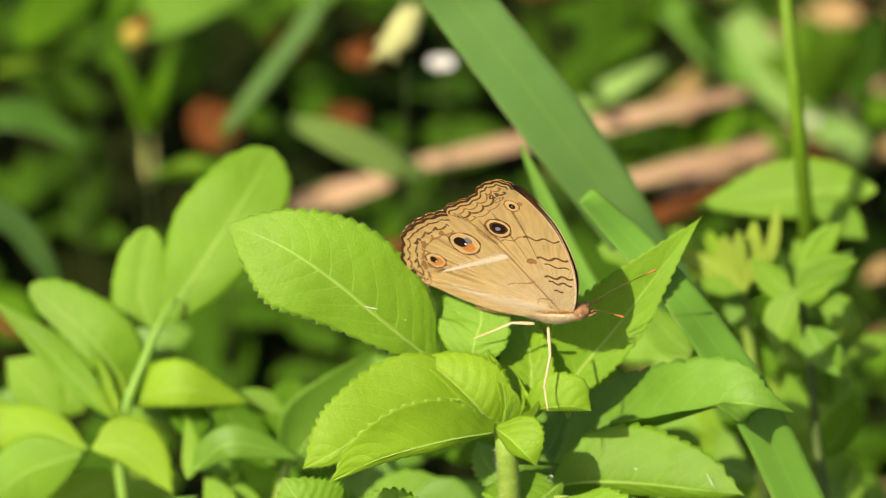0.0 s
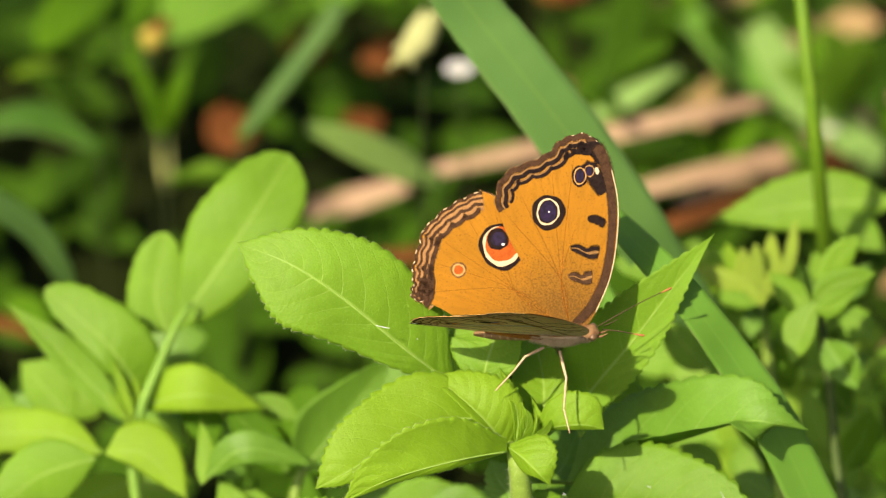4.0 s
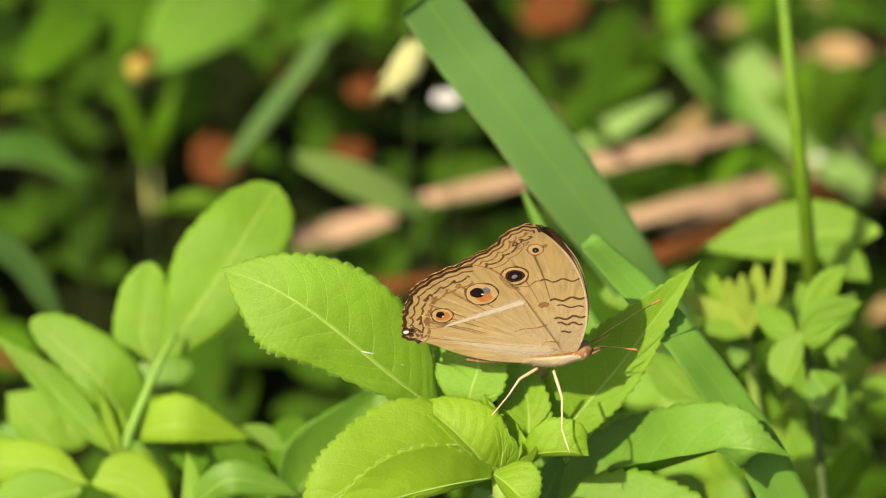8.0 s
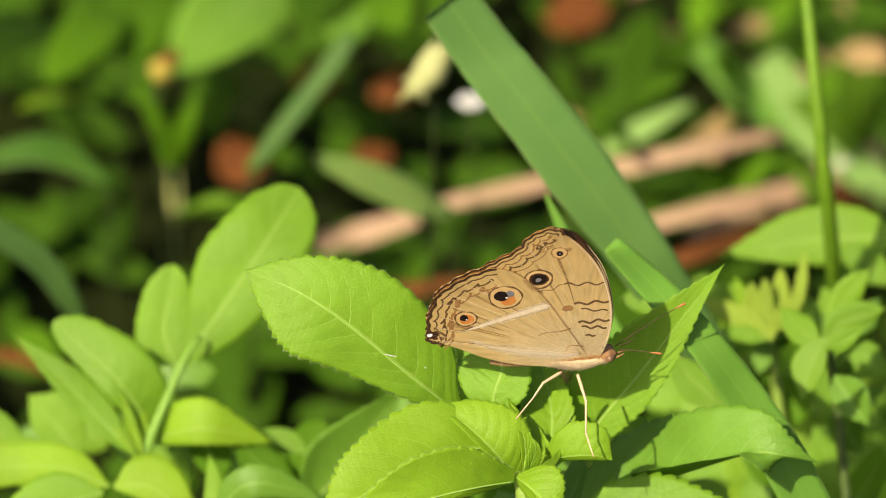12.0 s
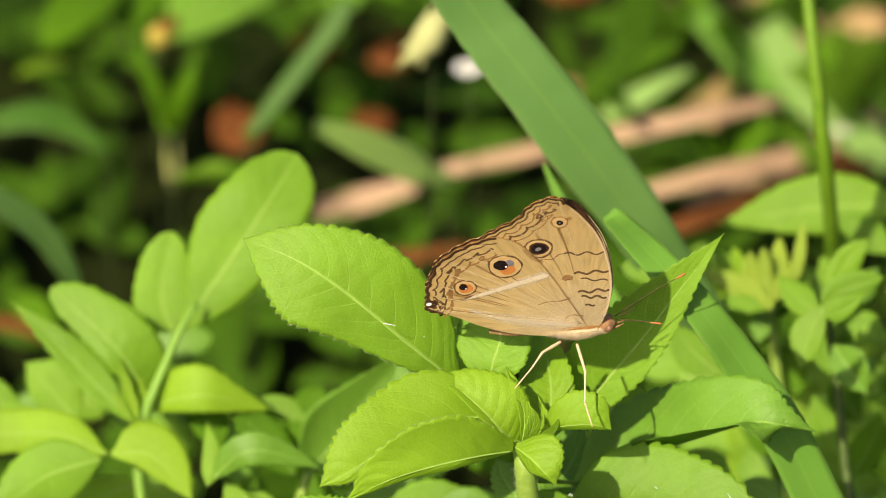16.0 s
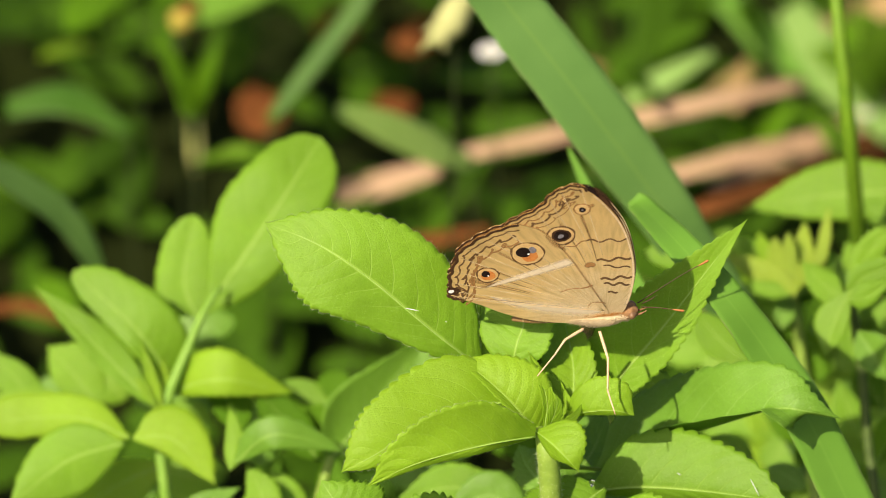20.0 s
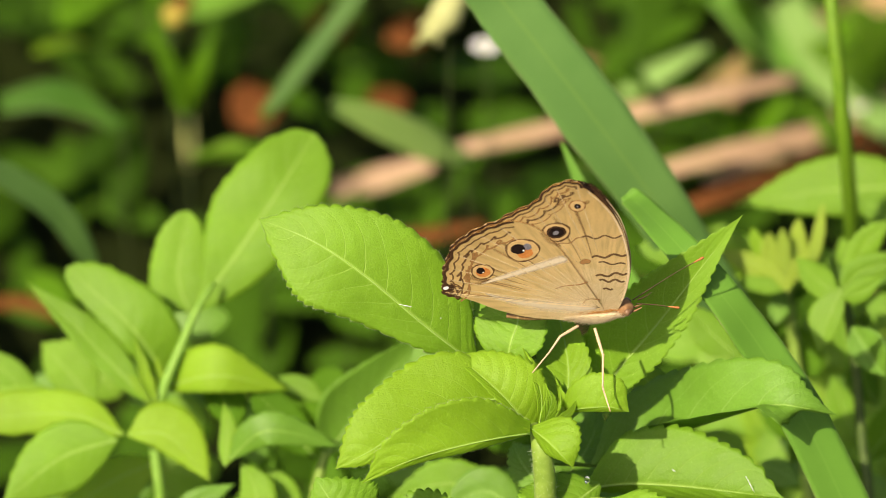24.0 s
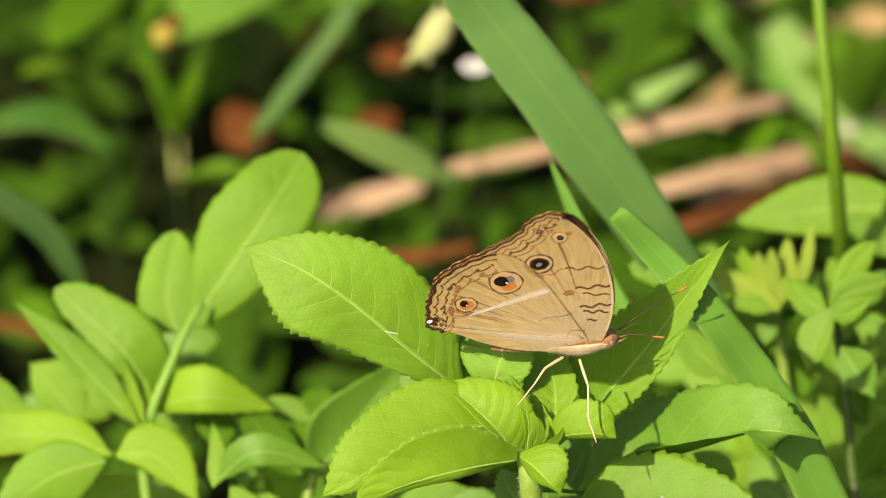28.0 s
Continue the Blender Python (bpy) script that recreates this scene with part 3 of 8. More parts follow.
frond(plant, [(0.01463, -0.02213, 0.21542), (0.00868, -0.02654, 0.21790), (0.00144, -0.02985, 0.21854), (-0.00531, -0.03189, 0.21755), (-0.01227, -0.03230, 0.21377)], [0.25, 1.23, 1.59, 1.59, 1.47, 0.98, 0.00], [2.17, 4.70, 7.59, 7.95, 6.51, 3.98, 0.00], LEAF_TENDER, (-30, -55), [(10, 24), (16, 30), (18, 24), (20, 10)], "tender leaf half folded along its midrib", teeth=15, vein=9, hairy=True, seed=7, pucker=0.10, depth=0.6)
frond(plant, [(0.01474, -0.02080, 0.21550), (0.01732, -0.02440, 0.21577), (0.01975, -0.02667, 0.21448), (0.02159, -0.02719, 0.21220)], [0.55, 3.45, 5.27, 5.27, 4.18, 2.18, 0.00], [0.54, 2.15, 2.69, 2.42, 1.61, 0.81, 0.00], LEAF_TENDER, (6, -12), (-35, -60), teeth=10, vein=5, seed=8, depth=0.45)
frond(plant, [(0.01959, -0.01471, 0.21355), (0.02336, -0.01658, 0.21603), (0.02744, -0.01724, 0.21681), (0.03075, -0.01691, 0.21560)], [0.55, 3.29, 4.93, 5.66, 5.30, 4.02, 0.00], [0.28, 0.85, 1.14, 1.28, 1.14, 0.85, 0.00], LEAF_TENDER, (12, -10), (-40, -60), teeth=9, vein=6, seed=9, wave=0.2, depth=0.4)
frond(plant, [(0.01623, -0.01886, 0.21473), (0.01659, -0.01634, 0.21796), (0.01535, -0.01198, 0.22029), (0.01356, -0.00739, 0.22129)], [0.26, 0.90, 1.16, 1.03, 0.77, 0.00], [0.20, 1.01, 1.41, 1.21, 0.60, 0.00], LEAF_TENDER, (50, 40), (-30, -20), "small young leaf still half folded", teeth=8, vein=5, seed=10, depth=0.5)
frond(plant, [(0.01657, -0.02003, 0.21486), (0.01765, -0.01929, 0.21744), (0.01819, -0.01789, 0.21923), (0.01739, -0.01588, 0.22017)], [0.23, 1.03, 1.49, 1.26, 0.69, 0.00], [0.22, 1.19, 1.51, 1.08, 0.54, 0.00], LEAF_TENDER, (45, 30), (-35, -30), "small young leaf still half folded", teeth=8, vein=5, seed=11, depth=0.5)
frond(plant, [(0.01717, -0.01760, 0.21310), (0.01883, -0.01542, 0.21426), (0.01979, -0.01247, 0.21479), (0.01891, -0.00866, 0.21642)], [0.19, 0.76, 0.95, 0.85, 0.47, 0.00], [0.25, 1.12, 1.49, 1.24, 0.62, 0.00], LEAF_TENDER, (-20, -10), (55, 30), "small young leaf still half folded", teeth=8, vein=5, seed=12, depth=0.5)
frond(plant, [(0.01739, -0.02003, 0.21486), (0.01967, -0.01913, 0.21601), (0.02133, -0.01757, 0.21638), (0.02247, -0.01479, 0.21669)], [0.11, 0.53, 0.74, 0.63, 0.42, 0.00], [0.09, 0.57, 0.75, 0.66, 0.38, 0.00], LEAF_TENDER, (40, 20), (-20, -10), "small young leaf still half folded", teeth=6, vein=5, seed=13, depth=0.4)
# lower tier
frond(plant, [(0.02573, -0.00017, 0.18993), (0.03430, 0.00100, 0.19468), (0.04329, -0.00438, 0.20241), (0.05382, -0.00862, 0.20997), (0.05948, -0.00962, 0.21032), (0.06495, -0.00876, 0.20818)], [0.96, 6.73, 9.61, 10.19, 9.42, 7.50, 5.00, 1.92, 0.00], [0.37, 4.27, 5.38, 5.94, 5.76, 4.27, 2.41, 1.49, 0.00], LEAF_BLUE, (-6, -24), [(60, 90), (112, 114), (116, 114), (100, 90), (-60, -110), (-50, -80)], label="green leaf with one edge rolled up", teeth=17, vein=9, seed=14, depth=0.65)
frond(plant, [(0.02373, -0.01231, 0.19550), (0.03115, -0.01186, 0.19609), (0.03942, -0.01362, 0.19708), (0.04760, -0.01648, 0.19829), (0.05635, -0.01869, 0.19871)], [0.56, 4.83, 8.55, 9.67, 9.85, 8.55, 7.07, 4.46, 0.00], [0.36, 1.69, 2.41, 2.66, 2.66, 2.41, 1.93, 1.21, 0.00], LEAF, (4, -16), (-30, -50), teeth=14, vein=9, seed=15, depth=0.75)
frond(plant, [(0.02612, -0.01798, 0.20124), (0.02256, -0.02197, 0.20101), (0.01883, -0.02668, 0.19985), (0.01332, -0.03073, 0.19791)], [0.57, 4.36, 6.26, 6.26, 4.36, 0.00], [0.56, 4.70, 7.14, 8.27, 6.58, 0.00], LEAF, (-10, -20), (-6, -20), teeth=13, vein=9, seed=16, depth=0.8)
frond(plant, [(0.02714, -0.02175, 0.20130), (0.03072, -0.02556, 0.20129), (0.03788, -0.03029, 0.20173), (0.04603, -0.03245, 0.20059)], [0.37, 3.71, 4.82, 4.26, 2.78, 0.00], [0.39, 2.95, 4.33, 4.33, 2.95, 0.00], LEAF, (0, -20), (-14, -30), teeth=12, vein=9, seed=17, depth=1.0)
frond(plant, [(-0.01319, -0.02657, 0.19675), (-0.01545, -0.02612, 0.20057), (-0.01772, -0.02480, 0.20388), (-0.02011, -0.02179, 0.20612)], [0.38, 3.77, 5.47, 5.28, 3.20, 0.00], [0.56, 5.76, 7.80, 6.87, 4.09, 0.00], LEAF, (-8, -20), (4, -24), teeth=14, vein=9, seed=18, depth=0.8, pucker=0.10)
frond(plant, [(0.00330, -0.02694, 0.19465), (-0.00037, -0.02544, 0.19819), (-0.00403, -0.02451, 0.20100), (-0.00861, -0.02319, 0.20108)], [0.38, 2.83, 3.78, 3.40, 2.08, 0.00], [0.56, 4.09, 5.21, 4.65, 2.60, 0.00], LEAF, (-8, -20), (0, -20), teeth=12, vein=9, seed=19, depth=0.8)
frond(plant, [(0.02050, 0.00429, 0.17777), (0.02387, 0.01109, 0.18322), (0.02539, 0.02004, 0.18818)], [0.38, 3.43, 4.76, 4.76, 3.24, 0.00], [0.38, 3.44, 4.78, 4.58, 2.87, 0.00], LEAF_BLUE, (0, 0), (0, -10), teeth=11, vein=7, seed=22, depth=0.6)
frond(plant, [(0.01893, -0.00297, 0.18147), (0.02321, 0.00029, 0.18240), (0.02899, 0.00451, 0.18131)], [0.38, 2.83, 3.40, 3.21, 2.08, 0.00], [0.38, 2.84, 3.41, 3.22, 2.09, 0.00], LEAF_BLUE, (0, 0), (0, -10), teeth=11, vein=7, seed=23, depth=0.6)
frond(plant, [(0.02529, 0.00435, 0.17461), (0.03296, 0.00805, 0.17609), (0.04066, 0.00887, 0.17389)], [0.38, 2.86, 3.81, 3.43, 2.10, 0.00], [0.38, 2.87, 3.83, 3.44, 2.10, 0.00], LEAF_BLUE, (0, 0), (0, -10), teeth=11, vein=7, seed=24, depth=0.6)
frond(plant, [(0.01695, -0.00466, 0.18905), (0.01510, -0.00169, 0.18961), (0.01325, 0.00158, 0.19054), (0.01234, 0.00485, 0.19149)], [0.38, 2.07, 2.63, 2.25, 1.31, 0.00], [0.38, 3.77, 5.28, 4.71, 2.64, 0.00], LEAF_BLUE, (0, 0), (0, -10), teeth=9, vein=9, seed=20, depth=0.8)
frond(plant, [(0.01929, -0.00466, 0.18905), (0.02214, -0.00111, 0.19035), (0.02505, 0.00456, 0.19111), (0.02723, 0.01113, 0.19303)], [0.38, 3.76, 4.89, 4.89, 3.20, 0.00], [0.38, 3.21, 4.34, 4.15, 2.64, 0.00], LEAF_BLUE, (0, 0), (0, -10), teeth=11, vein=9, seed=21, depth=0.8)
frond(plant, [(0.02018, 0.00244, 0.20138), (0.02301, 0.00666, 0.20517), (0.02474, 0.01226, 0.20908)], [0.37, 2.81, 3.93, 3.74, 2.43, 0.00], [0.38, 2.82, 3.76, 3.57, 2.25, 0.00], LEAF, (0, 0), (0, -10), teeth=11, vein=7, seed=25, depth=0.6)
for a, b in (((0.01567, -0.01557, 0.21082), (0.00497, -0.00552, 0.21719)), ((0.01691, -0.01411, 0.20782), (0.02571, 0.00069, 0.20402)), ((0.01570, -0.01403, 0.20955), (0.01092, -0.00188, 0.21210)), ((0.01692, -0.01362, 0.20682), (0.02060, -0.01119, 0.20994)), ((0.01689, -0.01714, 0.20557), (0.02610, -0.00006, 0.19007)), ((0.01726, -0.01912, 0.20304), (0.02410, -0.01226, 0.19557)), ((0.01734, -0.01546, 0.19960), (0.02612, -0.01798, 0.20124)), ((0.01519, -0.01617, 0.21168), (0.01106, -0.01402, 0.21606)), ((0.01716, -0.01728, 0.19727), (0.02714, -0.02175, 0.20130)), ((0.01668, -0.01690, 0.19937), (0.01695, -0.00466, 0.18905)), ((0.01733, -0.01690, 0.19937), (0.01929, -0.00466, 0.18905))):
    tube("petiole", [a, b], [0.0008, 0.0005, 0.0002], STEM, plant, sides=8, n=6)
for a, b in (((-0.00635, -0.01049, 0.23275), (-0.00417, -0.01077, 0.23240)), ((0.00018, -0.00753, 0.22761), (0.00046, -0.00759, 0.22754)), ((0.04997, -0.01681, 0.20193), (0.05138, -0.01807, 0.19951)), ((0.03807, -0.01306, 0.20023), (0.03871, -0.01329, 0.19994))):
    tube("fleck", [a, b], [0.00003, 0.00007, 0.00003], PETAL, plant, "tiny white fleck on the leaf", 6, 5)
tube("dew_drop", [(0.02412, -0.01949, 0.20419), (0.02403, -0.01983, 0.20375), (0.02384, -0.02022, 0.20325)], [0.0002, 0.0006, 0.0001], DEW, plant, "clear drop of water", 10, 9)

# ---------- neighbouring weed, out of focus ----------
side_plant = thing("weed_plant", (-0.04937, 0.03775, 0.0), "bright yellow-green weed with smooth oval leaves", "plant")
tube("stem", [(-0.04907, 0.03775, 0.0), (-0.04907, 0.03775, 0.06711), (-0.04907, 0.03775, 0.12229), (-0.04907, 0.03775, 0.14914), (-0.05016, 0.04364, 0.15992), (-0.04869, 0.04726, 0.16780), (-0.04573, 0.05181, 0.17363), (-0.04262, 0.05709, 0.17875), (-0.03973, 0.06145, 0.18109)], [0.0012, 0.0012, 0.0011, 0.001, 0.001, 0.0009, 0.0007, 0.0004], STEM_PALE, side_plant, "", 10, 24)
frond(side_plant, [(-0.04329, 0.06220, 0.17393), (-0.03558, 0.06717, 0.18353), (-0.02864, 0.07357, 0.19173), (-0.02228, 0.08318, 0.19753)], [0.50, 2.58, 5.56, 7.94, 9.13, 8.93, 7.94, 6.75, 5.56], [0.50, 3.37, 5.56, 6.75, 7.35, 7.54, 7.35, 6.75, 5.76], LEAF, (8, -6), (8, -6), seed=41, blunt=0.2, cols=5, per=5, teeth=9, vein=9, depth=0.35)
frond(side_plant, [(-0.04429, 0.06600, 0.17066), (-0.04648, 0.06993, 0.17569), (-0.04479, 0.07717, 0.18497)], [0.40, 2.99, 4.59, 5.19, 5.19, 4.99, 4.59, 3.99, 3.39], [0.40, 2.99, 5.19, 5.99, 5.79, 5.19, 4.39, 3.79, 3.19], LEAF, (8, -6), (8, -6), seed=42, blunt=0.25, cols=5, per=5, teeth=9, vein=9, depth=0.35)
frond(side_plant, [(-0.04837, 0.05332, 0.16580), (-0.05392, 0.05568, 0.17533), (-0.06581, 0.06552, 0.18142)], [0.40, 1.61, 2.61, 3.02, 3.22, 3.22, 3.02, 2.61, 2.21], [0.40, 4.61, 6.61, 7.22, 7.42, 7.02, 6.01, 4.81, 3.81], LEAF, (16, 4), (-4, -14), seed=43, blunt=0.18, cols=5, per=5, teeth=9, vein=9, depth=0.35)
frond(side_plant, [(-0.05155, 0.04790, 0.16537), (-0.06083, 0.05398, 0.17315), (-0.07268, 0.06085, 0.18194)], [0.31, 1.43, 2.04, 2.45, 2.45, 2.04, 1.43, 0.82, 0.00], [0.30, 1.60, 2.81, 3.61, 3.81, 3.41, 2.41, 1.20, 0.00], LEAF, (20, 10), (-6, -14), seed=44, cols=5, per=5, teeth=9, vein=9, depth=0.35)
frond(side_plant, [(-0.04937, 0.05079, 0.16582), (-0.03925, 0.04753, 0.17139), (-0.02686, 0.04924, 0.16708)], [0.40, 3.00, 4.80, 5.60, 5.60, 4.60, 3.00, 1.40, 0.00], [0.40, 1.38, 2.17, 2.77, 2.96, 2.77, 2.17, 1.19, 0.00], LEAF_TENDER, (-4, -14), (4, -10), seed=45, cols=5, per=5, teeth=9, vein=9, depth=0.35)
frond(side_plant, [(-0.02980, 0.05809, 0.16217), (-0.02482, 0.05674, 0.16045), (-0.02033, 0.05564, 0.15903)], [0.30, 1.79, 2.59, 2.59, 1.40, 0.00], [0.30, 1.40, 1.99, 1.79, 0.80, 0.00], LEAF, (8, -6), (8, -6), seed=46, cols=5, per=5, teeth=9, vein=9, depth=0.35)
frond(side_plant, [(-0.05450, 0.03821, 0.16596), (-0.04744, 0.03797, 0.16565), (-0.04019, 0.03314, 0.15947)], [0.40, 3.58, 5.37, 5.77, 4.78, 2.79, 0.00], [0.39, 1.57, 2.55, 2.94, 2.55, 1.37, 0.00], LEAF_TENDER, (-4, -16), (6, 0), seed=47, cols=5, per=5, teeth=9, vein=9, depth=0.35)
frond(side_plant, [(-0.05559, 0.04283, 0.16213), (-0.06545, 0.04502, 0.16493), (-0.08319, 0.04441, 0.16415)], [0.39, 1.97, 2.96, 3.35, 3.35, 3.15, 0.00], [0.40, 2.23, 3.64, 4.25, 4.45, 4.25, 0.00], LEAF_TENDER, (4, -4), (-6, -20), seed=48, cols=5, per=5, teeth=9, vein=9, depth=0.35)
frond(side_plant, [(-0.05605, 0.03452, 0.16774), (-0.06581, 0.03260, 0.16528), (-0.07607, 0.02767, 0.15897)], [0.40, 3.61, 5.81, 6.61, 5.61, 3.21, 0.00], [0.39, 3.52, 5.48, 5.87, 5.08, 2.93, 0.00], LEAF, (-10, -16), (4, -10), seed=49, cols=5, per=5, teeth=9, vein=9, depth=0.35)
frond(side_plant, [(-0.04955, 0.04613, 0.15335), (-0.05799, 0.04386, 0.15046), (-0.06891, 0.03940, 0.14475)], [0.40, 2.98, 4.97, 5.56, 4.97, 0.00], [0.40, 2.58, 3.77, 3.77, 2.98, 0.00], LEAF_TENDER, (8, -6), (8, -6), seed=50, cols=5, per=5, teeth=9, vein=9, depth=0.35)
frond(side_plant, [(-0.06175, 0.06307, 0.15230), (-0.06628, 0.06648, 0.15666), (-0.07131, 0.06988, 0.16102)], [0.40, 2.41, 3.62, 3.62, 2.41, 0.00], [0.40, 3.42, 5.43, 6.04, 4.22, 0.00], LEAF, (8, -6), (8, -6), seed=51, cols=5, per=5, teeth=9, vein=9, depth=0.35)
frond(side_plant, [(-0.07168, 0.06152, 0.15357), (-0.07670, 0.06461, 0.15752), (-0.08272, 0.06801, 0.16188)], [0.40, 2.21, 3.21, 3.21, 2.01, 0.00], [0.40, 2.21, 3.01, 2.81, 1.61, 0.00], LEAF, (8, -6), (8, -6), seed=52, cols=5, per=5, teeth=9, vein=9, depth=0.35)
frond(side_plant, [(-0.06253, 0.05843, 0.15286), (-0.07255, 0.06028, 0.15523), (-0.08458, 0.06090, 0.15602)], [0.40, 2.20, 3.21, 3.21, 2.00, 0.00], [0.40, 2.20, 3.01, 2.81, 1.60, 0.00], LEAF, (8, -6), (8, -6), seed=53, cols=5, per=5, teeth=9, vein=9, depth=0.35)
frond(side_plant, [(-0.05071, 0.04701, 0.16585), (-0.05189, 0.05047, 0.17028), (-0.05367, 0.05411, 0.17494)], [0.22, 0.84, 1.20, 0.96, 0.48, 0.00], [0.20, 0.66, 0.99, 0.88, 0.44, 0.00], LEAF_TENDER, (30, 20), (-10, -10), seed=54, cols=5, per=5, teeth=9, vein=9, depth=0.35)
frond(side_plant, [(-0.05140, 0.04855, 0.16458), (-0.05476, 0.05172, 0.16863), (-0.05693, 0.05488, 0.17268)], [0.22, 0.76, 1.09, 0.87, 0.44, 0.00], [0.20, 0.60, 0.90, 0.80, 0.40, 0.00], LEAF_TENDER, (30, 20), (-10, -10), seed=55, cols=5, per=5, teeth=9, vein=9, depth=0.35)
frond(side_plant, [(-0.05026, 0.04945, 0.16410), (-0.04946, 0.05219, 0.16761), (-0.05026, 0.05493, 0.17112)], [0.22, 0.69, 0.98, 0.79, 0.39, 0.00], [0.20, 0.54, 0.81, 0.72, 0.36, 0.00], LEAF_TENDER, (30, 20), (-10, -10), seed=56, cols=5, per=5, teeth=9, vein=9, depth=0.35)
frond(side_plant, [(-0.05081, 0.04534, 0.16696), (-0.05298, 0.04740, 0.16960), (-0.05475, 0.04861, 0.17115)], [0.22, 0.61, 0.87, 0.70, 0.35, 0.00], [0.20, 0.48, 0.72, 0.64, 0.32, 0.00], LEAF_TENDER, (30, 20), (-10, -10), seed=57, cols=5, per=5, teeth=9, vein=9, depth=0.35)
frond(side_plant, [(-0.04958, 0.04456, 0.16759), (-0.05076, 0.04692, 0.17062), (-0.05135, 0.04844, 0.17256)], [0.22, 0.61, 0.87, 0.69, 0.35, 0.00], [0.20, 0.48, 0.72, 0.64, 0.32, 0.00], LEAF_TENDER, (30, 20), (-10, -10), seed=58, cols=5, per=5, teeth=9, vein=9, depth=0.35)

# ---------- low weed between the two ----------
low_plant = thing("weed_plant", (-0.02191, 0.02860, 0.0), "low green weed half in shade", "plant")
tube("stem", [(-0.02196, 0.03012, 0.0), (-0.02196, 0.03012, 0.07002), (-0.02196, 0.03012, 0.12760), (-0.02196, 0.03012, 0.15561), (-0.02147, 0.03326, 0.15963), (-0.01999, 0.03628, 0.16349)], [0.0016, 0.0014, 0.0012, 0.001, 0.0008], STEM, low_plant, "", 10, 24)
frond(low_plant, [(-0.02048, 0.03567, 0.16272), (-0.01264, 0.04171, 0.17044), (-0.00412, 0.04847, 0.17909)], [0.74, 6.14, 8.59, 8.10, 6.14, 3.44, 0.00], [0.40, 2.41, 3.42, 3.62, 3.02, 1.81, 0.00], LEAF_BLUE, (30, 44), (-16, -10), seed=61, cols=5, per=5, teeth=9, vein=9, depth=0.35)
frond(low_plant, [(-0.03644, 0.02633, 0.17025), (-0.02935, 0.02623, 0.17662), (-0.01735, 0.02753, 0.17178)], [0.39, 2.55, 3.33, 3.14, 1.96, 0.00], [0.39, 1.74, 2.52, 2.52, 1.36, 0.00], LEAF_BLUE, (-4, -14), (4, -8), seed=62, cols=5, per=5, teeth=9, vein=9, depth=0.35)
frond(low_plant, [(-0.03729, 0.02709, 0.16798), (-0.03680, 0.02978, 0.17142), (-0.03748, 0.03397, 0.17678)], [0.29, 1.17, 1.55, 1.36, 0.78, 0.00], [0.29, 1.55, 2.14, 1.94, 1.17, 0.00], LEAF, (8, -6), (8, -6), seed=63, cols=5, per=5, teeth=9, vein=9, depth=0.35)
frond(low_plant, [(-0.03249, 0.02294, 0.15941), (-0.03201, 0.02593, 0.16324), (-0.03463, 0.02923, 0.16746)], [0.39, 2.34, 2.92, 2.53, 1.36, 0.00], [0.39, 2.72, 3.50, 3.11, 1.75, 0.00], LEAF, (8, -6), (8, -6), seed=64, cols=5, per=5, teeth=9, vein=9, depth=0.35)
frond(low_plant, [(-0.04425, 0.02446, 0.15811), (-0.04230, 0.02626, 0.16042), (-0.03548, 0.02836, 0.16310)], [0.39, 1.95, 2.53, 2.14, 1.17, 0.00], [0.39, 1.95, 2.53, 2.14, 1.17, 0.00], LEAF_BLUE, (8, -6), (8, -6), seed=65, cols=5, per=5, teeth=9, vein=9, depth=0.35)
frond(low_plant, [(-0.02583, 0.02751, 0.15552), (-0.02778, 0.03052, 0.15937), (-0.03072, 0.03354, 0.16323)], [0.39, 1.96, 2.54, 2.15, 1.17, 0.00], [0.39, 2.35, 2.94, 2.54, 1.37, 0.00], LEAF, (8, -6), (8, -6), seed=66, cols=5, per=5, teeth=9, vein=9, depth=0.35)
frond(low_plant, [(0.01170, 0.02003, 0.16544), (0.00155, 0.02218, 0.16818), (-0.00909, 0.02063, 0.16620)], [0.39, 2.90, 4.26, 4.64, 4.26, 2.32, 0.00], [0.39, 2.52, 3.87, 4.26, 3.68, 1.93, 0.00], LEAF, (8, -6), (8, -6), seed=67, cols=5, per=5, teeth=9, vein=9, depth=0.35)
frond(low_plant, [(0.01407, 0.01591, 0.16666), (0.00732, 0.01828, 0.16969), (0.00058, 0.01650, 0.16742)], [0.39, 2.89, 4.05, 4.05, 2.89, 0.00], [0.39, 2.89, 4.24, 4.05, 2.51, 0.00], LEAF_BLUE, (8, -6), (8, -6), seed=68, cols=5, per=5, teeth=9, vein=9, depth=0.35)
frond(low_plant, [(-0.02212, 0.04182, 0.15759), (-0.02804, 0.04608, 0.16304), (-0.03397, 0.04972, 0.16770)], [0.40, 2.57, 3.56, 3.36, 2.17, 0.00], [0.40, 2.57, 3.56, 3.36, 2.17, 0.00], LEAF_MID, (8, -6), (8, -6), seed=69, cols=5, per=5, teeth=9, vein=9, depth=0.35)
frond(low_plant, [(-0.01427, 0.04428, 0.15424), (-0.01824, 0.04795, 0.15893), (-0.02418, 0.05100, 0.16284)], [0.40, 2.58, 3.57, 3.37, 2.18, 0.00], [0.40, 2.58, 3.57, 3.37, 2.18, 0.00], LEAF_MID, (8, -6), (8, -6), seed=70, cols=5, per=5, teeth=9, vein=9, depth=0.35)
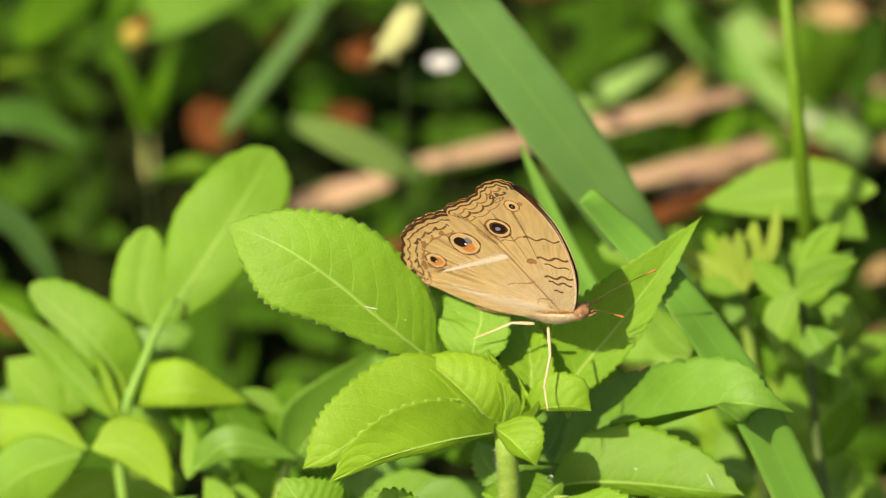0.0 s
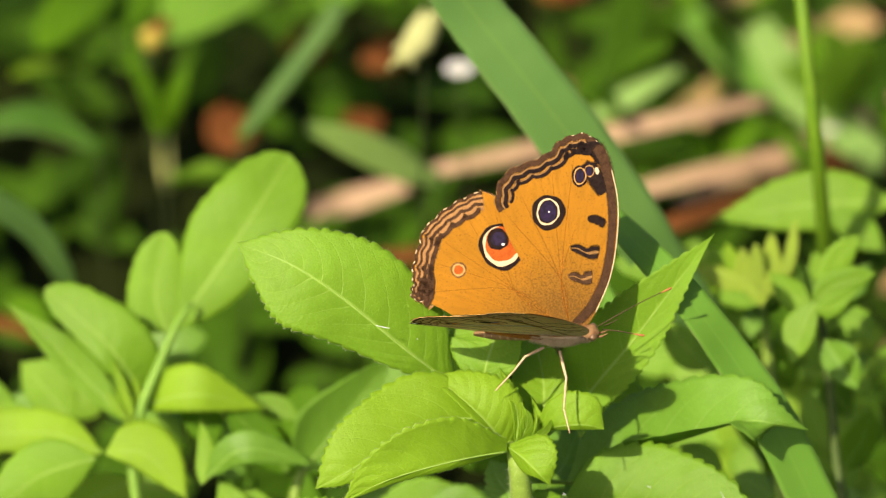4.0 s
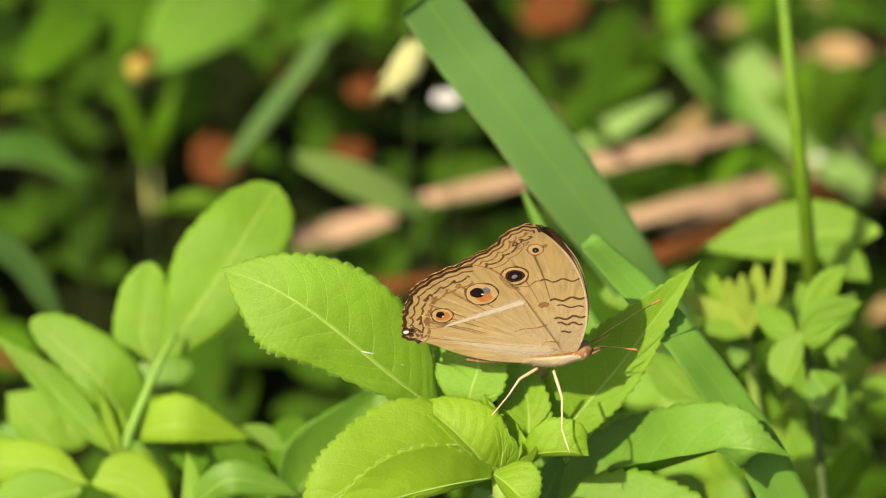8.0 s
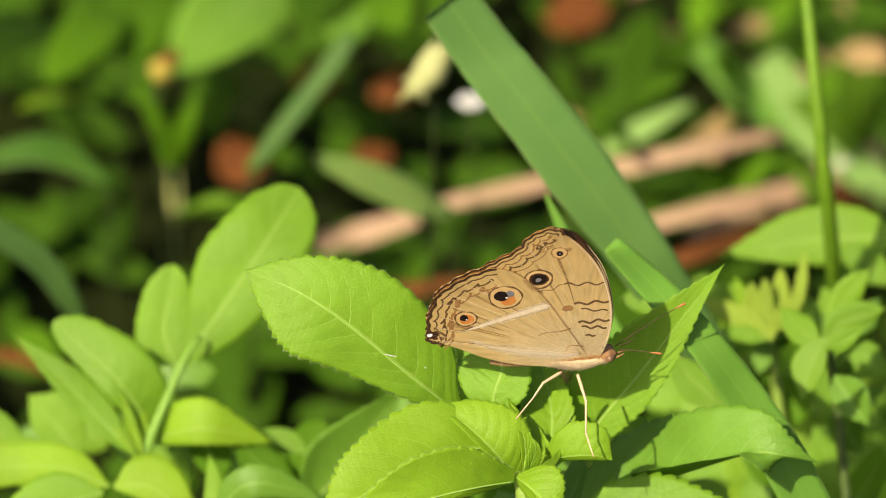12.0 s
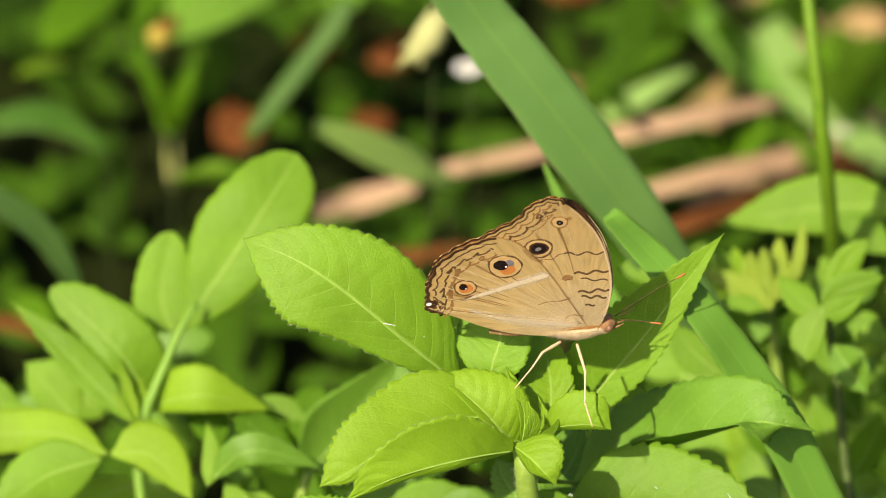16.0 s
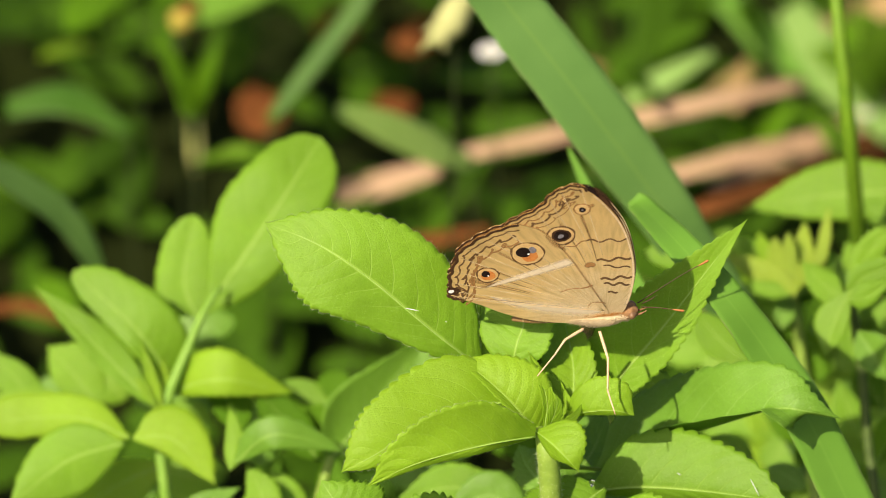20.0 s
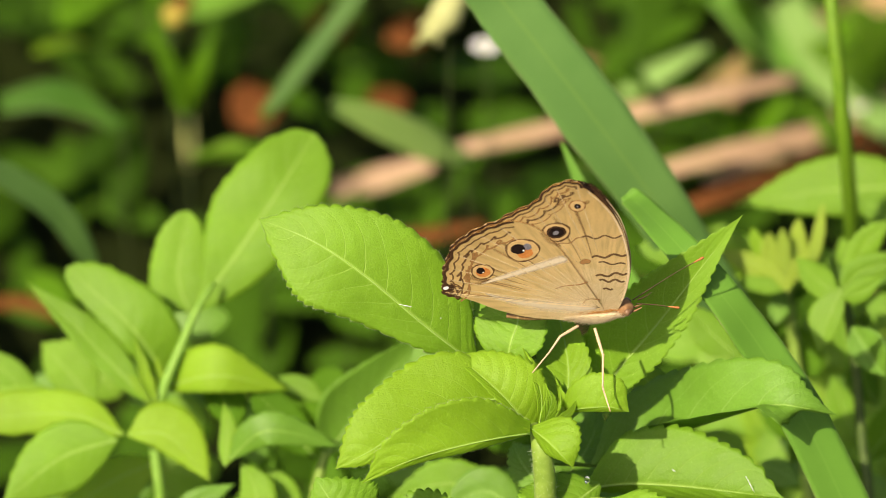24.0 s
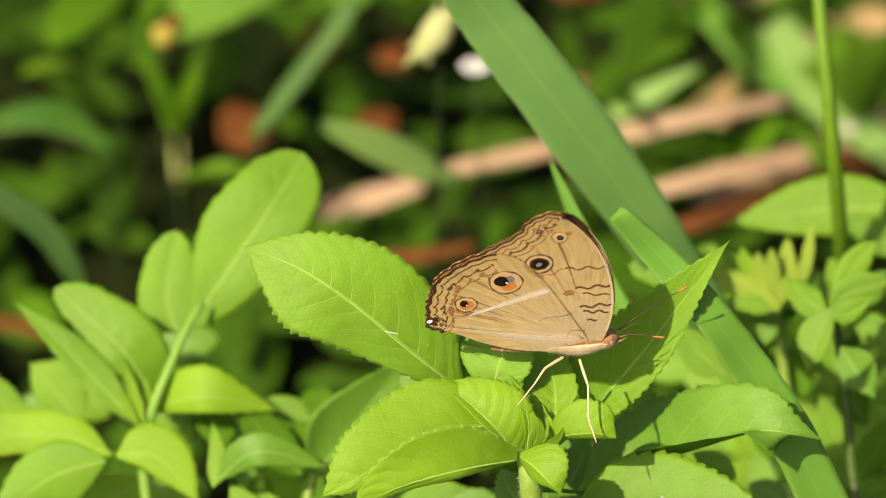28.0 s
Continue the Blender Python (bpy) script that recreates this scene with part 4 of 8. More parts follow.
frond(low_plant, [(-0.00638, 0.05135, 0.15354), (-0.00937, 0.05503, 0.15825), (-0.01435, 0.05871, 0.16296)], [0.40, 2.59, 3.59, 3.39, 2.19, 0.00], [0.40, 2.59, 3.59, 3.39, 2.19, 0.00], LEAF_SHADED, (8, -6), (8, -6), seed=71, cols=5, per=5, teeth=9, vein=9, depth=0.35)
frond(low_plant, [(-0.03614, 0.04949, 0.15766), (-0.03813, 0.05254, 0.16157), (-0.04210, 0.05560, 0.16548)], [0.40, 1.99, 2.98, 2.98, 2.18, 0.00], [0.40, 2.58, 3.58, 3.38, 2.18, 0.00], LEAF_MID, (8, -6), (8, -6), seed=72, cols=5, per=5, teeth=9, vein=9, depth=0.35)

# ---------- weed beside the grass, with pale young shoots ----------
shoot_plant = thing("weed_plant", (0.06729, 0.05531, 0.0), "light green weed with crowded young shoots", "plant")
tube("stem", [(0.06646, 0.05760, 0.0), (0.06646, 0.05760, 0.05954), (0.06646, 0.05760, 0.10849), (0.06646, 0.05760, 0.13230), (0.06494, 0.06895, 0.14683), (0.06310, 0.07612, 0.15925), (0.06207, 0.07796, 0.16810)], [0.0018, 0.0017, 0.0015, 0.0012, 0.001, 0.0007], STEM, shoot_plant, "", 10, 24)
tube("stem", [(0.07501, 0.03470, 0.0), (0.07501, 0.03470, 0.06828), (0.07501, 0.03470, 0.12441), (0.07501, 0.03470, 0.15173), (0.07372, 0.04210, 0.16120), (0.07221, 0.05026, 0.17488), (0.07018, 0.05378, 0.18589)], [0.0011, 0.001, 0.0009, 0.0009, 0.0009, 0.0008], STEM_SHADED, shoot_plant, "brownish green stem, darkened in colour for the shade on it", 10, 24)
frond(shoot_plant, [(0.06204, 0.07419, 0.16979), (0.06365, 0.07728, 0.17374), (0.06405, 0.08173, 0.17944)], [0.21, 1.47, 2.10, 1.99, 1.68, 1.05], [0.20, 1.23, 1.84, 1.74, 1.43, 0.92], SHOOT, (24, 10), (-8, -14), seed=80, blunt=0.3, cols=5, per=5, teeth=9, vein=9, depth=0.35)
frond(shoot_plant, [(0.06158, 0.07341, 0.17041), (0.05898, 0.07588, 0.17357), (0.05858, 0.07946, 0.17815)], [0.21, 1.25, 1.78, 1.69, 1.43, 0.89], [0.20, 1.04, 1.56, 1.48, 1.22, 0.78], SHOOT, (24, 10), (-8, -14), seed=81, blunt=0.3, cols=5, per=5, teeth=9, vein=9, depth=0.35)
frond(shoot_plant, [(0.06146, 0.07746, 0.16747), (0.05824, 0.08044, 0.17128), (0.05582, 0.08385, 0.17565)], [0.21, 1.33, 1.90, 1.80, 1.52, 0.95], [0.21, 1.11, 1.66, 1.57, 1.29, 0.83], LEAF_TENDER, (24, 10), (-8, -14), seed=82, blunt=0.3, cols=5, per=5, teeth=9, vein=9, depth=0.35)
frond(shoot_plant, [(0.06219, 0.07341, 0.17041), (0.06660, 0.07711, 0.17515), (0.06840, 0.08255, 0.18210)], [0.21, 0.95, 1.36, 1.30, 1.09, 0.68], [0.20, 0.80, 1.20, 1.13, 0.93, 0.60], SHOOT, (24, 10), (-8, -14), seed=83, blunt=0.3, cols=5, per=5, teeth=9, vein=9, depth=0.35)
frond(shoot_plant, [(0.06129, 0.07486, 0.16901), (0.05687, 0.07714, 0.17194), (0.05064, 0.07882, 0.17408)], [0.21, 1.62, 2.31, 2.20, 1.85, 1.16], [0.20, 1.35, 2.03, 1.91, 1.58, 1.01], SHOOT, (24, 10), (-8, -14), seed=84, blunt=0.3, cols=5, per=5, teeth=9, vein=9, depth=0.35)
frond(shoot_plant, [(0.06168, 0.08110, 0.16563), (0.05673, 0.08421, 0.16961), (0.05218, 0.08658, 0.17264)], [0.21, 1.63, 2.33, 2.21, 1.86, 1.16], [0.21, 1.36, 2.04, 1.93, 1.59, 1.02], LEAF, (24, 10), (-8, -14), seed=85, blunt=0.3, cols=5, per=5, teeth=9, vein=9, depth=0.35)
frond(shoot_plant, [(0.06127, 0.07153, 0.17125), (0.05767, 0.07215, 0.17204), (0.05266, 0.07258, 0.17259)], [0.21, 1.17, 1.68, 1.59, 1.34, 0.84], [0.20, 0.98, 1.47, 1.39, 1.14, 0.73], LEAF, (24, 10), (-8, -14), seed=86, blunt=0.3, cols=5, per=5, teeth=9, vein=9, depth=0.35)
frond(shoot_plant, [(0.06202, 0.07136, 0.17266), (0.06112, 0.07475, 0.17699), (0.06082, 0.07752, 0.18054)], [0.21, 1.03, 1.46, 1.39, 1.17, 0.73], [0.20, 0.86, 1.28, 1.21, 1.00, 0.64], SHOOT, (24, 10), (-8, -14), seed=87, blunt=0.3, cols=5, per=5, teeth=9, vein=9, depth=0.35)
frond(shoot_plant, [(0.06302, 0.07624, 0.16753), (0.06604, 0.07810, 0.16991), (0.06926, 0.08089, 0.17348)], [0.21, 1.18, 1.68, 1.60, 1.35, 0.84], [0.21, 0.98, 1.48, 1.39, 1.15, 0.74], LEAF, (24, 10), (-8, -14), seed=88, blunt=0.3, cols=5, per=5, teeth=9, vein=9, depth=0.35)
frond(shoot_plant, [(0.06210, 0.06887, 0.17271), (0.06001, 0.07071, 0.17507), (0.05771, 0.07256, 0.17744)], [0.21, 0.73, 1.04, 0.99, 0.84, 0.52], [0.20, 0.61, 0.92, 0.86, 0.71, 0.46], SHOOT, (24, 10), (-8, -14), seed=89, blunt=0.3, cols=5, per=5, teeth=9, vein=9, depth=0.35)
frond(shoot_plant, [(0.06165, 0.06808, 0.17333), (0.06264, 0.07023, 0.17609), (0.06424, 0.07300, 0.17962)], [0.21, 0.66, 0.94, 0.89, 0.75, 0.47], [0.20, 0.55, 0.82, 0.78, 0.64, 0.41], SHOOT, (24, 10), (-8, -14), seed=90, blunt=0.3, cols=5, per=5, teeth=9, vein=9, depth=0.35)
frond(shoot_plant, [(0.06218, 0.07704, 0.16368), (0.05713, 0.07642, 0.16289), (0.05309, 0.07704, 0.16368)], [0.21, 1.33, 1.90, 1.80, 1.52, 0.95], [0.21, 1.11, 1.67, 1.57, 1.30, 0.83], LEAF, (24, 10), (-8, -14), seed=91, blunt=0.3, cols=5, per=5, teeth=9, vein=9, depth=0.35)
frond(shoot_plant, [(0.06321, 0.07893, 0.15960), (0.05937, 0.07706, 0.15721), (0.05633, 0.07519, 0.15481)], [0.21, 1.48, 2.12, 2.01, 1.69, 1.06], [0.21, 1.24, 1.86, 1.75, 1.44, 0.93], LEAF_MID, (24, 10), (-8, -14), seed=92, blunt=0.3, cols=5, per=5, teeth=9, vein=9, depth=0.35)
frond(shoot_plant, [(0.06353, 0.07924, 0.15676), (0.06658, 0.07674, 0.15356), (0.06759, 0.07362, 0.14956)], [0.21, 1.63, 2.33, 2.22, 1.87, 1.17], [0.21, 1.36, 2.05, 1.93, 1.59, 1.02], LEAF_MID, (24, 10), (-8, -14), seed=93, blunt=0.3, cols=5, per=5, teeth=9, vein=9, depth=0.35)
frond(shoot_plant, [(0.06979, 0.04907, 0.18960), (0.06745, 0.04607, 0.18576), (0.06540, 0.04211, 0.18069)], [0.29, 1.37, 2.15, 2.34, 1.56, 0.00], [0.30, 1.97, 3.35, 3.54, 2.17, 0.00], LEAF, (8, 0), (-6, -10), seed=94, cols=5, per=5, teeth=9, vein=9, depth=0.35)
frond(shoot_plant, [(0.06943, 0.05004, 0.18759), (0.07285, 0.05232, 0.19052), (0.08066, 0.05364, 0.19221)], [0.29, 1.57, 2.35, 2.35, 1.96, 0.00], [0.30, 1.78, 2.58, 2.58, 1.98, 0.00], LEAF, (8, 0), (-6, -14), seed=95, cols=5, per=5, teeth=9, vein=9, depth=0.35)
frond(shoot_plant, [(0.06904, 0.04485, 0.19070), (0.07244, 0.04533, 0.19131), (0.07681, 0.04712, 0.19361)], [0.29, 1.36, 2.14, 2.14, 1.17, 0.00], [0.30, 1.18, 1.77, 1.58, 0.79, 0.00], LEAF, (8, 0), (-6, -14), seed=96, cols=5, per=5, teeth=9, vein=9, depth=0.35)
frond(shoot_plant, [(0.06965, 0.05619, 0.18248), (0.06601, 0.05765, 0.18434), (0.06208, 0.06019, 0.18760)], [0.30, 1.78, 2.56, 2.37, 1.38, 0.00], [0.30, 1.80, 2.80, 2.60, 1.60, 0.00], LEAF, (8, 0), (-6, -14), seed=97, cols=5, per=5, teeth=9, vein=9, depth=0.35)
frond(shoot_plant, [(0.07070, 0.05976, 0.18054), (0.07416, 0.06432, 0.18638), (0.07860, 0.06736, 0.19027)], [0.30, 1.58, 2.38, 2.38, 1.58, 0.00], [0.30, 1.80, 2.61, 2.61, 1.60, 0.00], LEAF, (8, 0), (-6, -14), seed=98, cols=5, per=5, teeth=9, vein=9, depth=0.35)
frond(shoot_plant, [(0.07151, 0.04799, 0.18173), (0.07396, 0.04558, 0.17864), (0.07738, 0.04257, 0.17479)], [0.38, 2.81, 4.09, 4.09, 2.55, 0.00], [0.30, 1.99, 2.78, 2.78, 1.79, 0.00], LEAF_BLUE, (40, 40), (10, 10), seed=99, cols=5, per=5, teeth=9, vein=9, depth=0.35)
frond(shoot_plant, [(0.07322, 0.05838, 0.16579), (0.07123, 0.06144, 0.16971), (0.07222, 0.06389, 0.17284)], [0.30, 1.79, 2.39, 2.19, 1.40, 0.00], [0.30, 1.82, 2.42, 2.22, 1.41, 0.00], LEAF, (8, 0), (-6, -14), seed=100, cols=5, per=5, teeth=9, vein=9, depth=0.35)
frond(shoot_plant, [(0.08132, 0.06362, 0.16924), (0.07833, 0.06546, 0.17160), (0.07484, 0.06607, 0.17238)], [0.30, 2.20, 3.00, 2.80, 1.60, 0.00], [0.30, 2.23, 3.04, 2.83, 1.62, 0.00], LEAF, (8, 0), (-6, -14), seed=101, cols=5, per=5, teeth=9, vein=9, depth=0.35)
frond(shoot_plant, [(0.07453, 0.05905, 0.14715), (0.07201, 0.06214, 0.15111), (0.07000, 0.06648, 0.15666)], [0.31, 2.29, 3.33, 3.12, 1.87, 0.00], [0.30, 2.03, 2.84, 2.63, 1.62, 0.00], LEAF, (20, 10), (0, -14), seed=102, cols=5, per=5, teeth=9, vein=9, depth=0.35)
frond(shoot_plant, [(0.07576, 0.05350, 0.14655), (0.07977, 0.05720, 0.15128), (0.08177, 0.06090, 0.15602)], [0.30, 2.21, 3.42, 3.21, 1.81, 0.00], [0.31, 2.04, 2.85, 2.65, 1.63, 0.00], LEAF_MID, (8, 0), (-6, -14), seed=103, cols=5, per=5, teeth=9, vein=9, depth=0.35)
frond(shoot_plant, [(0.07631, 0.05591, 0.13664), (0.07227, 0.05840, 0.13982), (0.06723, 0.05964, 0.14141)], [0.30, 2.23, 3.44, 3.24, 1.82, 0.00], [0.31, 2.05, 2.87, 2.66, 1.64, 0.00], LEAF_MID, (8, 0), (-6, -14), seed=104, cols=5, per=5, teeth=9, vein=9, depth=0.35)
frond(shoot_plant, [(0.06556, 0.06675, 0.14076), (0.06150, 0.06925, 0.14396), (0.05643, 0.07112, 0.14636)], [0.31, 2.24, 3.26, 3.05, 1.83, 0.00], [0.31, 2.06, 2.89, 2.68, 1.65, 0.00], LEAF_MID, (8, 0), (-6, -14), seed=105, cols=5, per=5, teeth=9, vein=9, depth=0.35)
frond(shoot_plant, [(0.07833, 0.06585, 0.14937), (0.07581, 0.06896, 0.15334), (0.07682, 0.07269, 0.15812)], [0.30, 2.23, 3.24, 3.04, 1.82, 0.00], [0.31, 2.05, 2.87, 2.66, 1.64, 0.00], LEAF_MID, (8, 0), (-6, -14), seed=106, cols=5, per=5, teeth=9, vein=9, depth=0.35)
frond(shoot_plant, [(0.05146, 0.04498, 0.17787), (0.04755, 0.04709, 0.18057), (0.04285, 0.05040, 0.18481)], [0.29, 2.16, 3.14, 3.14, 2.16, 0.00], [0.30, 1.99, 2.98, 2.98, 1.99, 0.00], LEAF, (8, 0), (-6, -14), seed=107, cols=5, per=5, teeth=9, vein=9, depth=0.35)
frond(shoot_plant, [(0.05468, 0.03767, 0.17501), (0.05273, 0.04007, 0.17808), (0.05127, 0.04307, 0.18192)], [0.29, 1.17, 1.76, 1.56, 0.98, 0.00], [0.30, 1.19, 1.78, 1.58, 0.99, 0.00], LEAF, (8, 0), (-6, -14), seed=108, cols=5, per=5, teeth=9, vein=9, depth=0.35)
frond(shoot_plant, [(0.05292, 0.02645, 0.17041), (0.04904, 0.02795, 0.17231), (0.04516, 0.02914, 0.17384)], [0.29, 1.75, 2.53, 2.33, 1.36, 0.00], [0.30, 1.57, 2.17, 1.97, 1.18, 0.00], LEAF, (8, 0), (-6, -14), seed=109, cols=5, per=5, teeth=9, vein=9, depth=0.35)
frond(shoot_plant, [(0.06222, 0.03113, 0.16014), (0.05880, 0.03263, 0.16207), (0.05537, 0.03354, 0.16323)], [0.29, 1.77, 2.55, 2.35, 1.37, 0.00], [0.30, 1.59, 2.19, 1.99, 1.19, 0.00], LEAF_BLUE, (8, 0), (-6, -14), seed=110, cols=5, per=5, teeth=9, vein=9, depth=0.35)
frond(shoot_plant, [(0.03875, 0.01945, 0.18743), (0.03589, 0.02180, 0.19044), (0.03064, 0.02386, 0.19307)], [0.29, 2.11, 2.87, 2.68, 1.53, 0.00], [0.29, 2.13, 2.91, 2.71, 1.55, 0.00], LEAF, (8, 0), (-6, -14), seed=111, cols=5, per=5, teeth=9, vein=9, depth=0.35)
frond(shoot_plant, [(0.04404, 0.06249, 0.18404), (0.04009, 0.06401, 0.18599), (0.03417, 0.06432, 0.18638)], [0.30, 1.78, 2.57, 2.57, 1.78, 0.00], [0.30, 1.80, 2.61, 2.61, 1.80, 0.00], LEAF, (8, 0), (-6, -14), seed=112, cols=5, per=5, teeth=9, vein=9, depth=0.35)
frond(shoot_plant, [(0.04762, 0.02468, 0.18438), (0.04666, 0.02645, 0.18665), (0.04589, 0.02852, 0.18930)], [0.29, 0.96, 1.35, 1.15, 0.77, 0.00], [0.29, 0.97, 1.36, 1.17, 0.78, 0.00], LEAF_BLUE, (8, 0), (-6, -14), seed=113, cols=5, per=5, teeth=9, vein=9, depth=0.35)
frond(shoot_plant, [(0.08805, 0.10667, 0.16749), (0.07159, 0.10629, 0.16701), (0.05338, 0.10451, 0.16474)], [0.62, 3.09, 4.54, 4.95, 4.74, 4.12, 2.68, 1.03, 0.00], [0.62, 3.74, 5.61, 6.23, 6.23, 5.40, 3.74, 1.66, 0.00], LEAF, (8, 0), (-6, -10), seed=114, cols=5, per=5, teeth=9, vein=9, depth=0.35)
frond(shoot_plant, [(0.08576, 0.09872, 0.16220), (0.08115, 0.10125, 0.16543), (0.07550, 0.10315, 0.16786)], [0.31, 2.26, 3.29, 3.09, 1.85, 0.00], [0.31, 2.08, 2.92, 2.71, 1.67, 0.00], LEAF, (8, 0), (-6, -14), seed=115, cols=5, per=5, teeth=9, vein=9, depth=0.35)
frond(shoot_plant, [(0.07049, 0.05998, 0.14393), (0.07278, 0.06187, 0.14635), (0.07622, 0.06371, 0.14870)], [0.20, 1.77, 2.53, 2.27, 1.26, 0.00], [0.20, 1.76, 2.51, 2.26, 1.25, 0.00], LEAF, (10, 4), (10, -8), seed=116, cols=5, per=5, teeth=9, vein=9, depth=0.35)
frond(shoot_plant, [(0.08223, 0.08094, 0.13234), (0.08446, 0.08170, 0.13331), (0.08658, 0.08257, 0.13443)], [0.21, 1.57, 2.24, 2.02, 1.12, 0.00], [0.21, 1.56, 2.23, 2.01, 1.11, 0.00], LEAF_MID, (10, 4), (10, -8), seed=117, cols=5, per=5, teeth=9, vein=9, depth=0.35)
frond(shoot_plant, [(0.05267, 0.10088, 0.15292), (0.05091, 0.10340, 0.15614), (0.04840, 0.10536, 0.15865)], [0.21, 1.83, 2.62, 2.36, 1.31, 0.00], [0.21, 1.82, 2.60, 2.34, 1.30, 0.00], LEAF, (10, 4), (10, -8), seed=118, cols=5, per=5, teeth=9, vein=9, depth=0.35)
frond(shoot_plant, [(0.07189, 0.09735, 0.15158), (0.06862, 0.09793, 0.15232), (0.06415, 0.09907, 0.15378)], [0.21, 1.35, 1.92, 1.73, 0.96, 0.00], [0.21, 1.34, 1.91, 1.72, 0.95, 0.00], LEAF_MID, (10, 4), (10, -8), seed=119, cols=5, per=5, teeth=9, vein=9, depth=0.35)
frond(shoot_plant, [(0.06002, 0.07335, 0.16211), (0.06068, 0.07523, 0.16451), (0.06088, 0.07780, 0.16779)], [0.20, 1.31, 1.87, 1.69, 0.94, 0.00], [0.20, 1.30, 1.86, 1.67, 0.93, 0.00], LEAF_BLUE, (10, 4), (10, -8), seed=120, cols=5, per=5, teeth=9, vein=9, depth=0.35)
frond(shoot_plant, [(0.08110, 0.09633, 0.14172), (0.07999, 0.09781, 0.14362), (0.07938, 0.09945, 0.14571)], [0.21, 1.30, 1.85, 1.67, 0.93, 0.00], [0.21, 1.29, 1.84, 1.65, 0.92, 0.00], LEAF, (10, 4), (10, -8), seed=121, cols=5, per=5, teeth=9, vein=9, depth=0.35)
frond(shoot_plant, [(0.05184, 0.08826, 0.15503), (0.05051, 0.08995, 0.15719), (0.04964, 0.09161, 0.15931)], [0.21, 1.86, 2.66, 2.39, 1.33, 0.00], [0.20, 1.85, 2.64, 2.38, 1.32, 0.00], LEAF_MID, (10, 4), (10, -8), seed=122, cols=5, per=5, teeth=9, vein=9, depth=0.35)
frond(shoot_plant, [(0.07322, 0.08209, 0.16783), (0.07481, 0.08239, 0.16820), (0.07756, 0.08311, 0.16913)], [0.20, 1.78, 2.55, 2.29, 1.27, 0.00], [0.20, 1.77, 2.53, 2.27, 1.26, 0.00], LEAF, (10, 4), (10, -8), seed=123, cols=5, per=5, teeth=9, vein=9, depth=0.35)
frond(shoot_plant, [(0.06240, 0.06386, 0.15076), (0.05982, 0.06418, 0.15118), (0.05799, 0.06489, 0.15208)], [0.20, 1.29, 1.84, 1.66, 0.92, 0.00], [0.20, 1.28, 1.83, 1.65, 0.92, 0.00], LEAF_MID, (10, 4), (10, -8), seed=124, cols=5, per=5, teeth=9, vein=9, depth=0.35)
frond(shoot_plant, [(0.08045, 0.05806, 0.13313), (0.07889, 0.05960, 0.13510), (0.07829, 0.06150, 0.13754)], [0.20, 1.59, 2.28, 2.05, 1.14, 0.00], [0.20, 1.58, 2.26, 2.03, 1.13, 0.00], LEAF_BLUE, (10, 4), (10, -8), seed=125, cols=5, per=5, teeth=9, vein=9, depth=0.35)
frond(shoot_plant, [(0.07734, 0.07213, 0.12642), (0.07361, 0.07291, 0.12742), (0.06962, 0.07433, 0.12923)], [0.21, 1.24, 1.77, 1.59, 0.88, 0.00], [0.21, 1.23, 1.76, 1.58, 0.88, 0.00], LEAF, (10, 4), (10, -8), seed=126, cols=5, per=5, teeth=9, vein=9, depth=0.35)
frond(shoot_plant, [(0.06310, 0.09455, 0.14583), (0.06297, 0.09663, 0.14849), (0.06389, 0.09817, 0.15046)], [0.21, 1.44, 2.06, 1.85, 1.03, 0.00], [0.21, 1.43, 2.04, 1.84, 1.02, 0.00], LEAF_MID, (10, 4), (10, -8), seed=127, cols=5, per=5, teeth=9, vein=9, depth=0.35)
frond(shoot_plant, [(0.07345, 0.06292, 0.12559), (0.07158, 0.06411, 0.12712), (0.06993, 0.06492, 0.12815)], [0.21, 2.00, 2.86, 2.58, 1.43, 0.00], [0.20, 1.99, 2.84, 2.56, 1.42, 0.00], LEAF, (10, 4), (10, -8), seed=128, cols=5, per=5, teeth=9, vein=9, depth=0.35)
frond(shoot_plant, [(0.06959, 0.05768, 0.14064), (0.06875, 0.05960, 0.14309), (0.06903, 0.06151, 0.14553)], [0.20, 1.19, 1.69, 1.52, 0.85, 0.00], [0.20, 1.18, 1.68, 1.51, 0.84, 0.00], LEAF_MID, (10, 4), (10, -8), seed=129, cols=5, per=5, teeth=9, vein=9, depth=0.35)
frond(shoot_plant, [(0.07755, 0.08151, 0.16384), (0.07944, 0.08369, 0.16664), (0.08230, 0.08578, 0.16931)], [0.20, 1.68, 2.40, 2.16, 1.20, 0.00], [0.20, 1.67, 2.39, 2.15, 1.19, 0.00], LEAF_BLUE, (10, 4), (10, -8), seed=130, cols=5, per=5, teeth=9, vein=9, depth=0.35)
frond(shoot_plant, [(0.05580, 0.07673, 0.16138), (0.05487, 0.07849, 0.16364), (0.05279, 0.08019, 0.16581)], [0.20, 1.99, 2.85, 2.56, 1.42, 0.00], [0.20, 1.98, 2.83, 2.55, 1.41, 0.00], LEAF, (10, 4), (10, -8), seed=131, cols=5, per=5, teeth=9, vein=9, depth=0.35)
frond(shoot_plant, [(0.06791, 0.08123, 0.12702), (0.06766, 0.08266, 0.12885), (0.06772, 0.08483, 0.13163)], [0.21, 1.52, 2.17, 1.95, 1.08, 0.00], [0.21, 1.51, 2.15, 1.94, 1.08, 0.00], LEAF_MID, (10, 4), (10, -8), seed=132, cols=5, per=5, teeth=9, vein=9, depth=0.35)
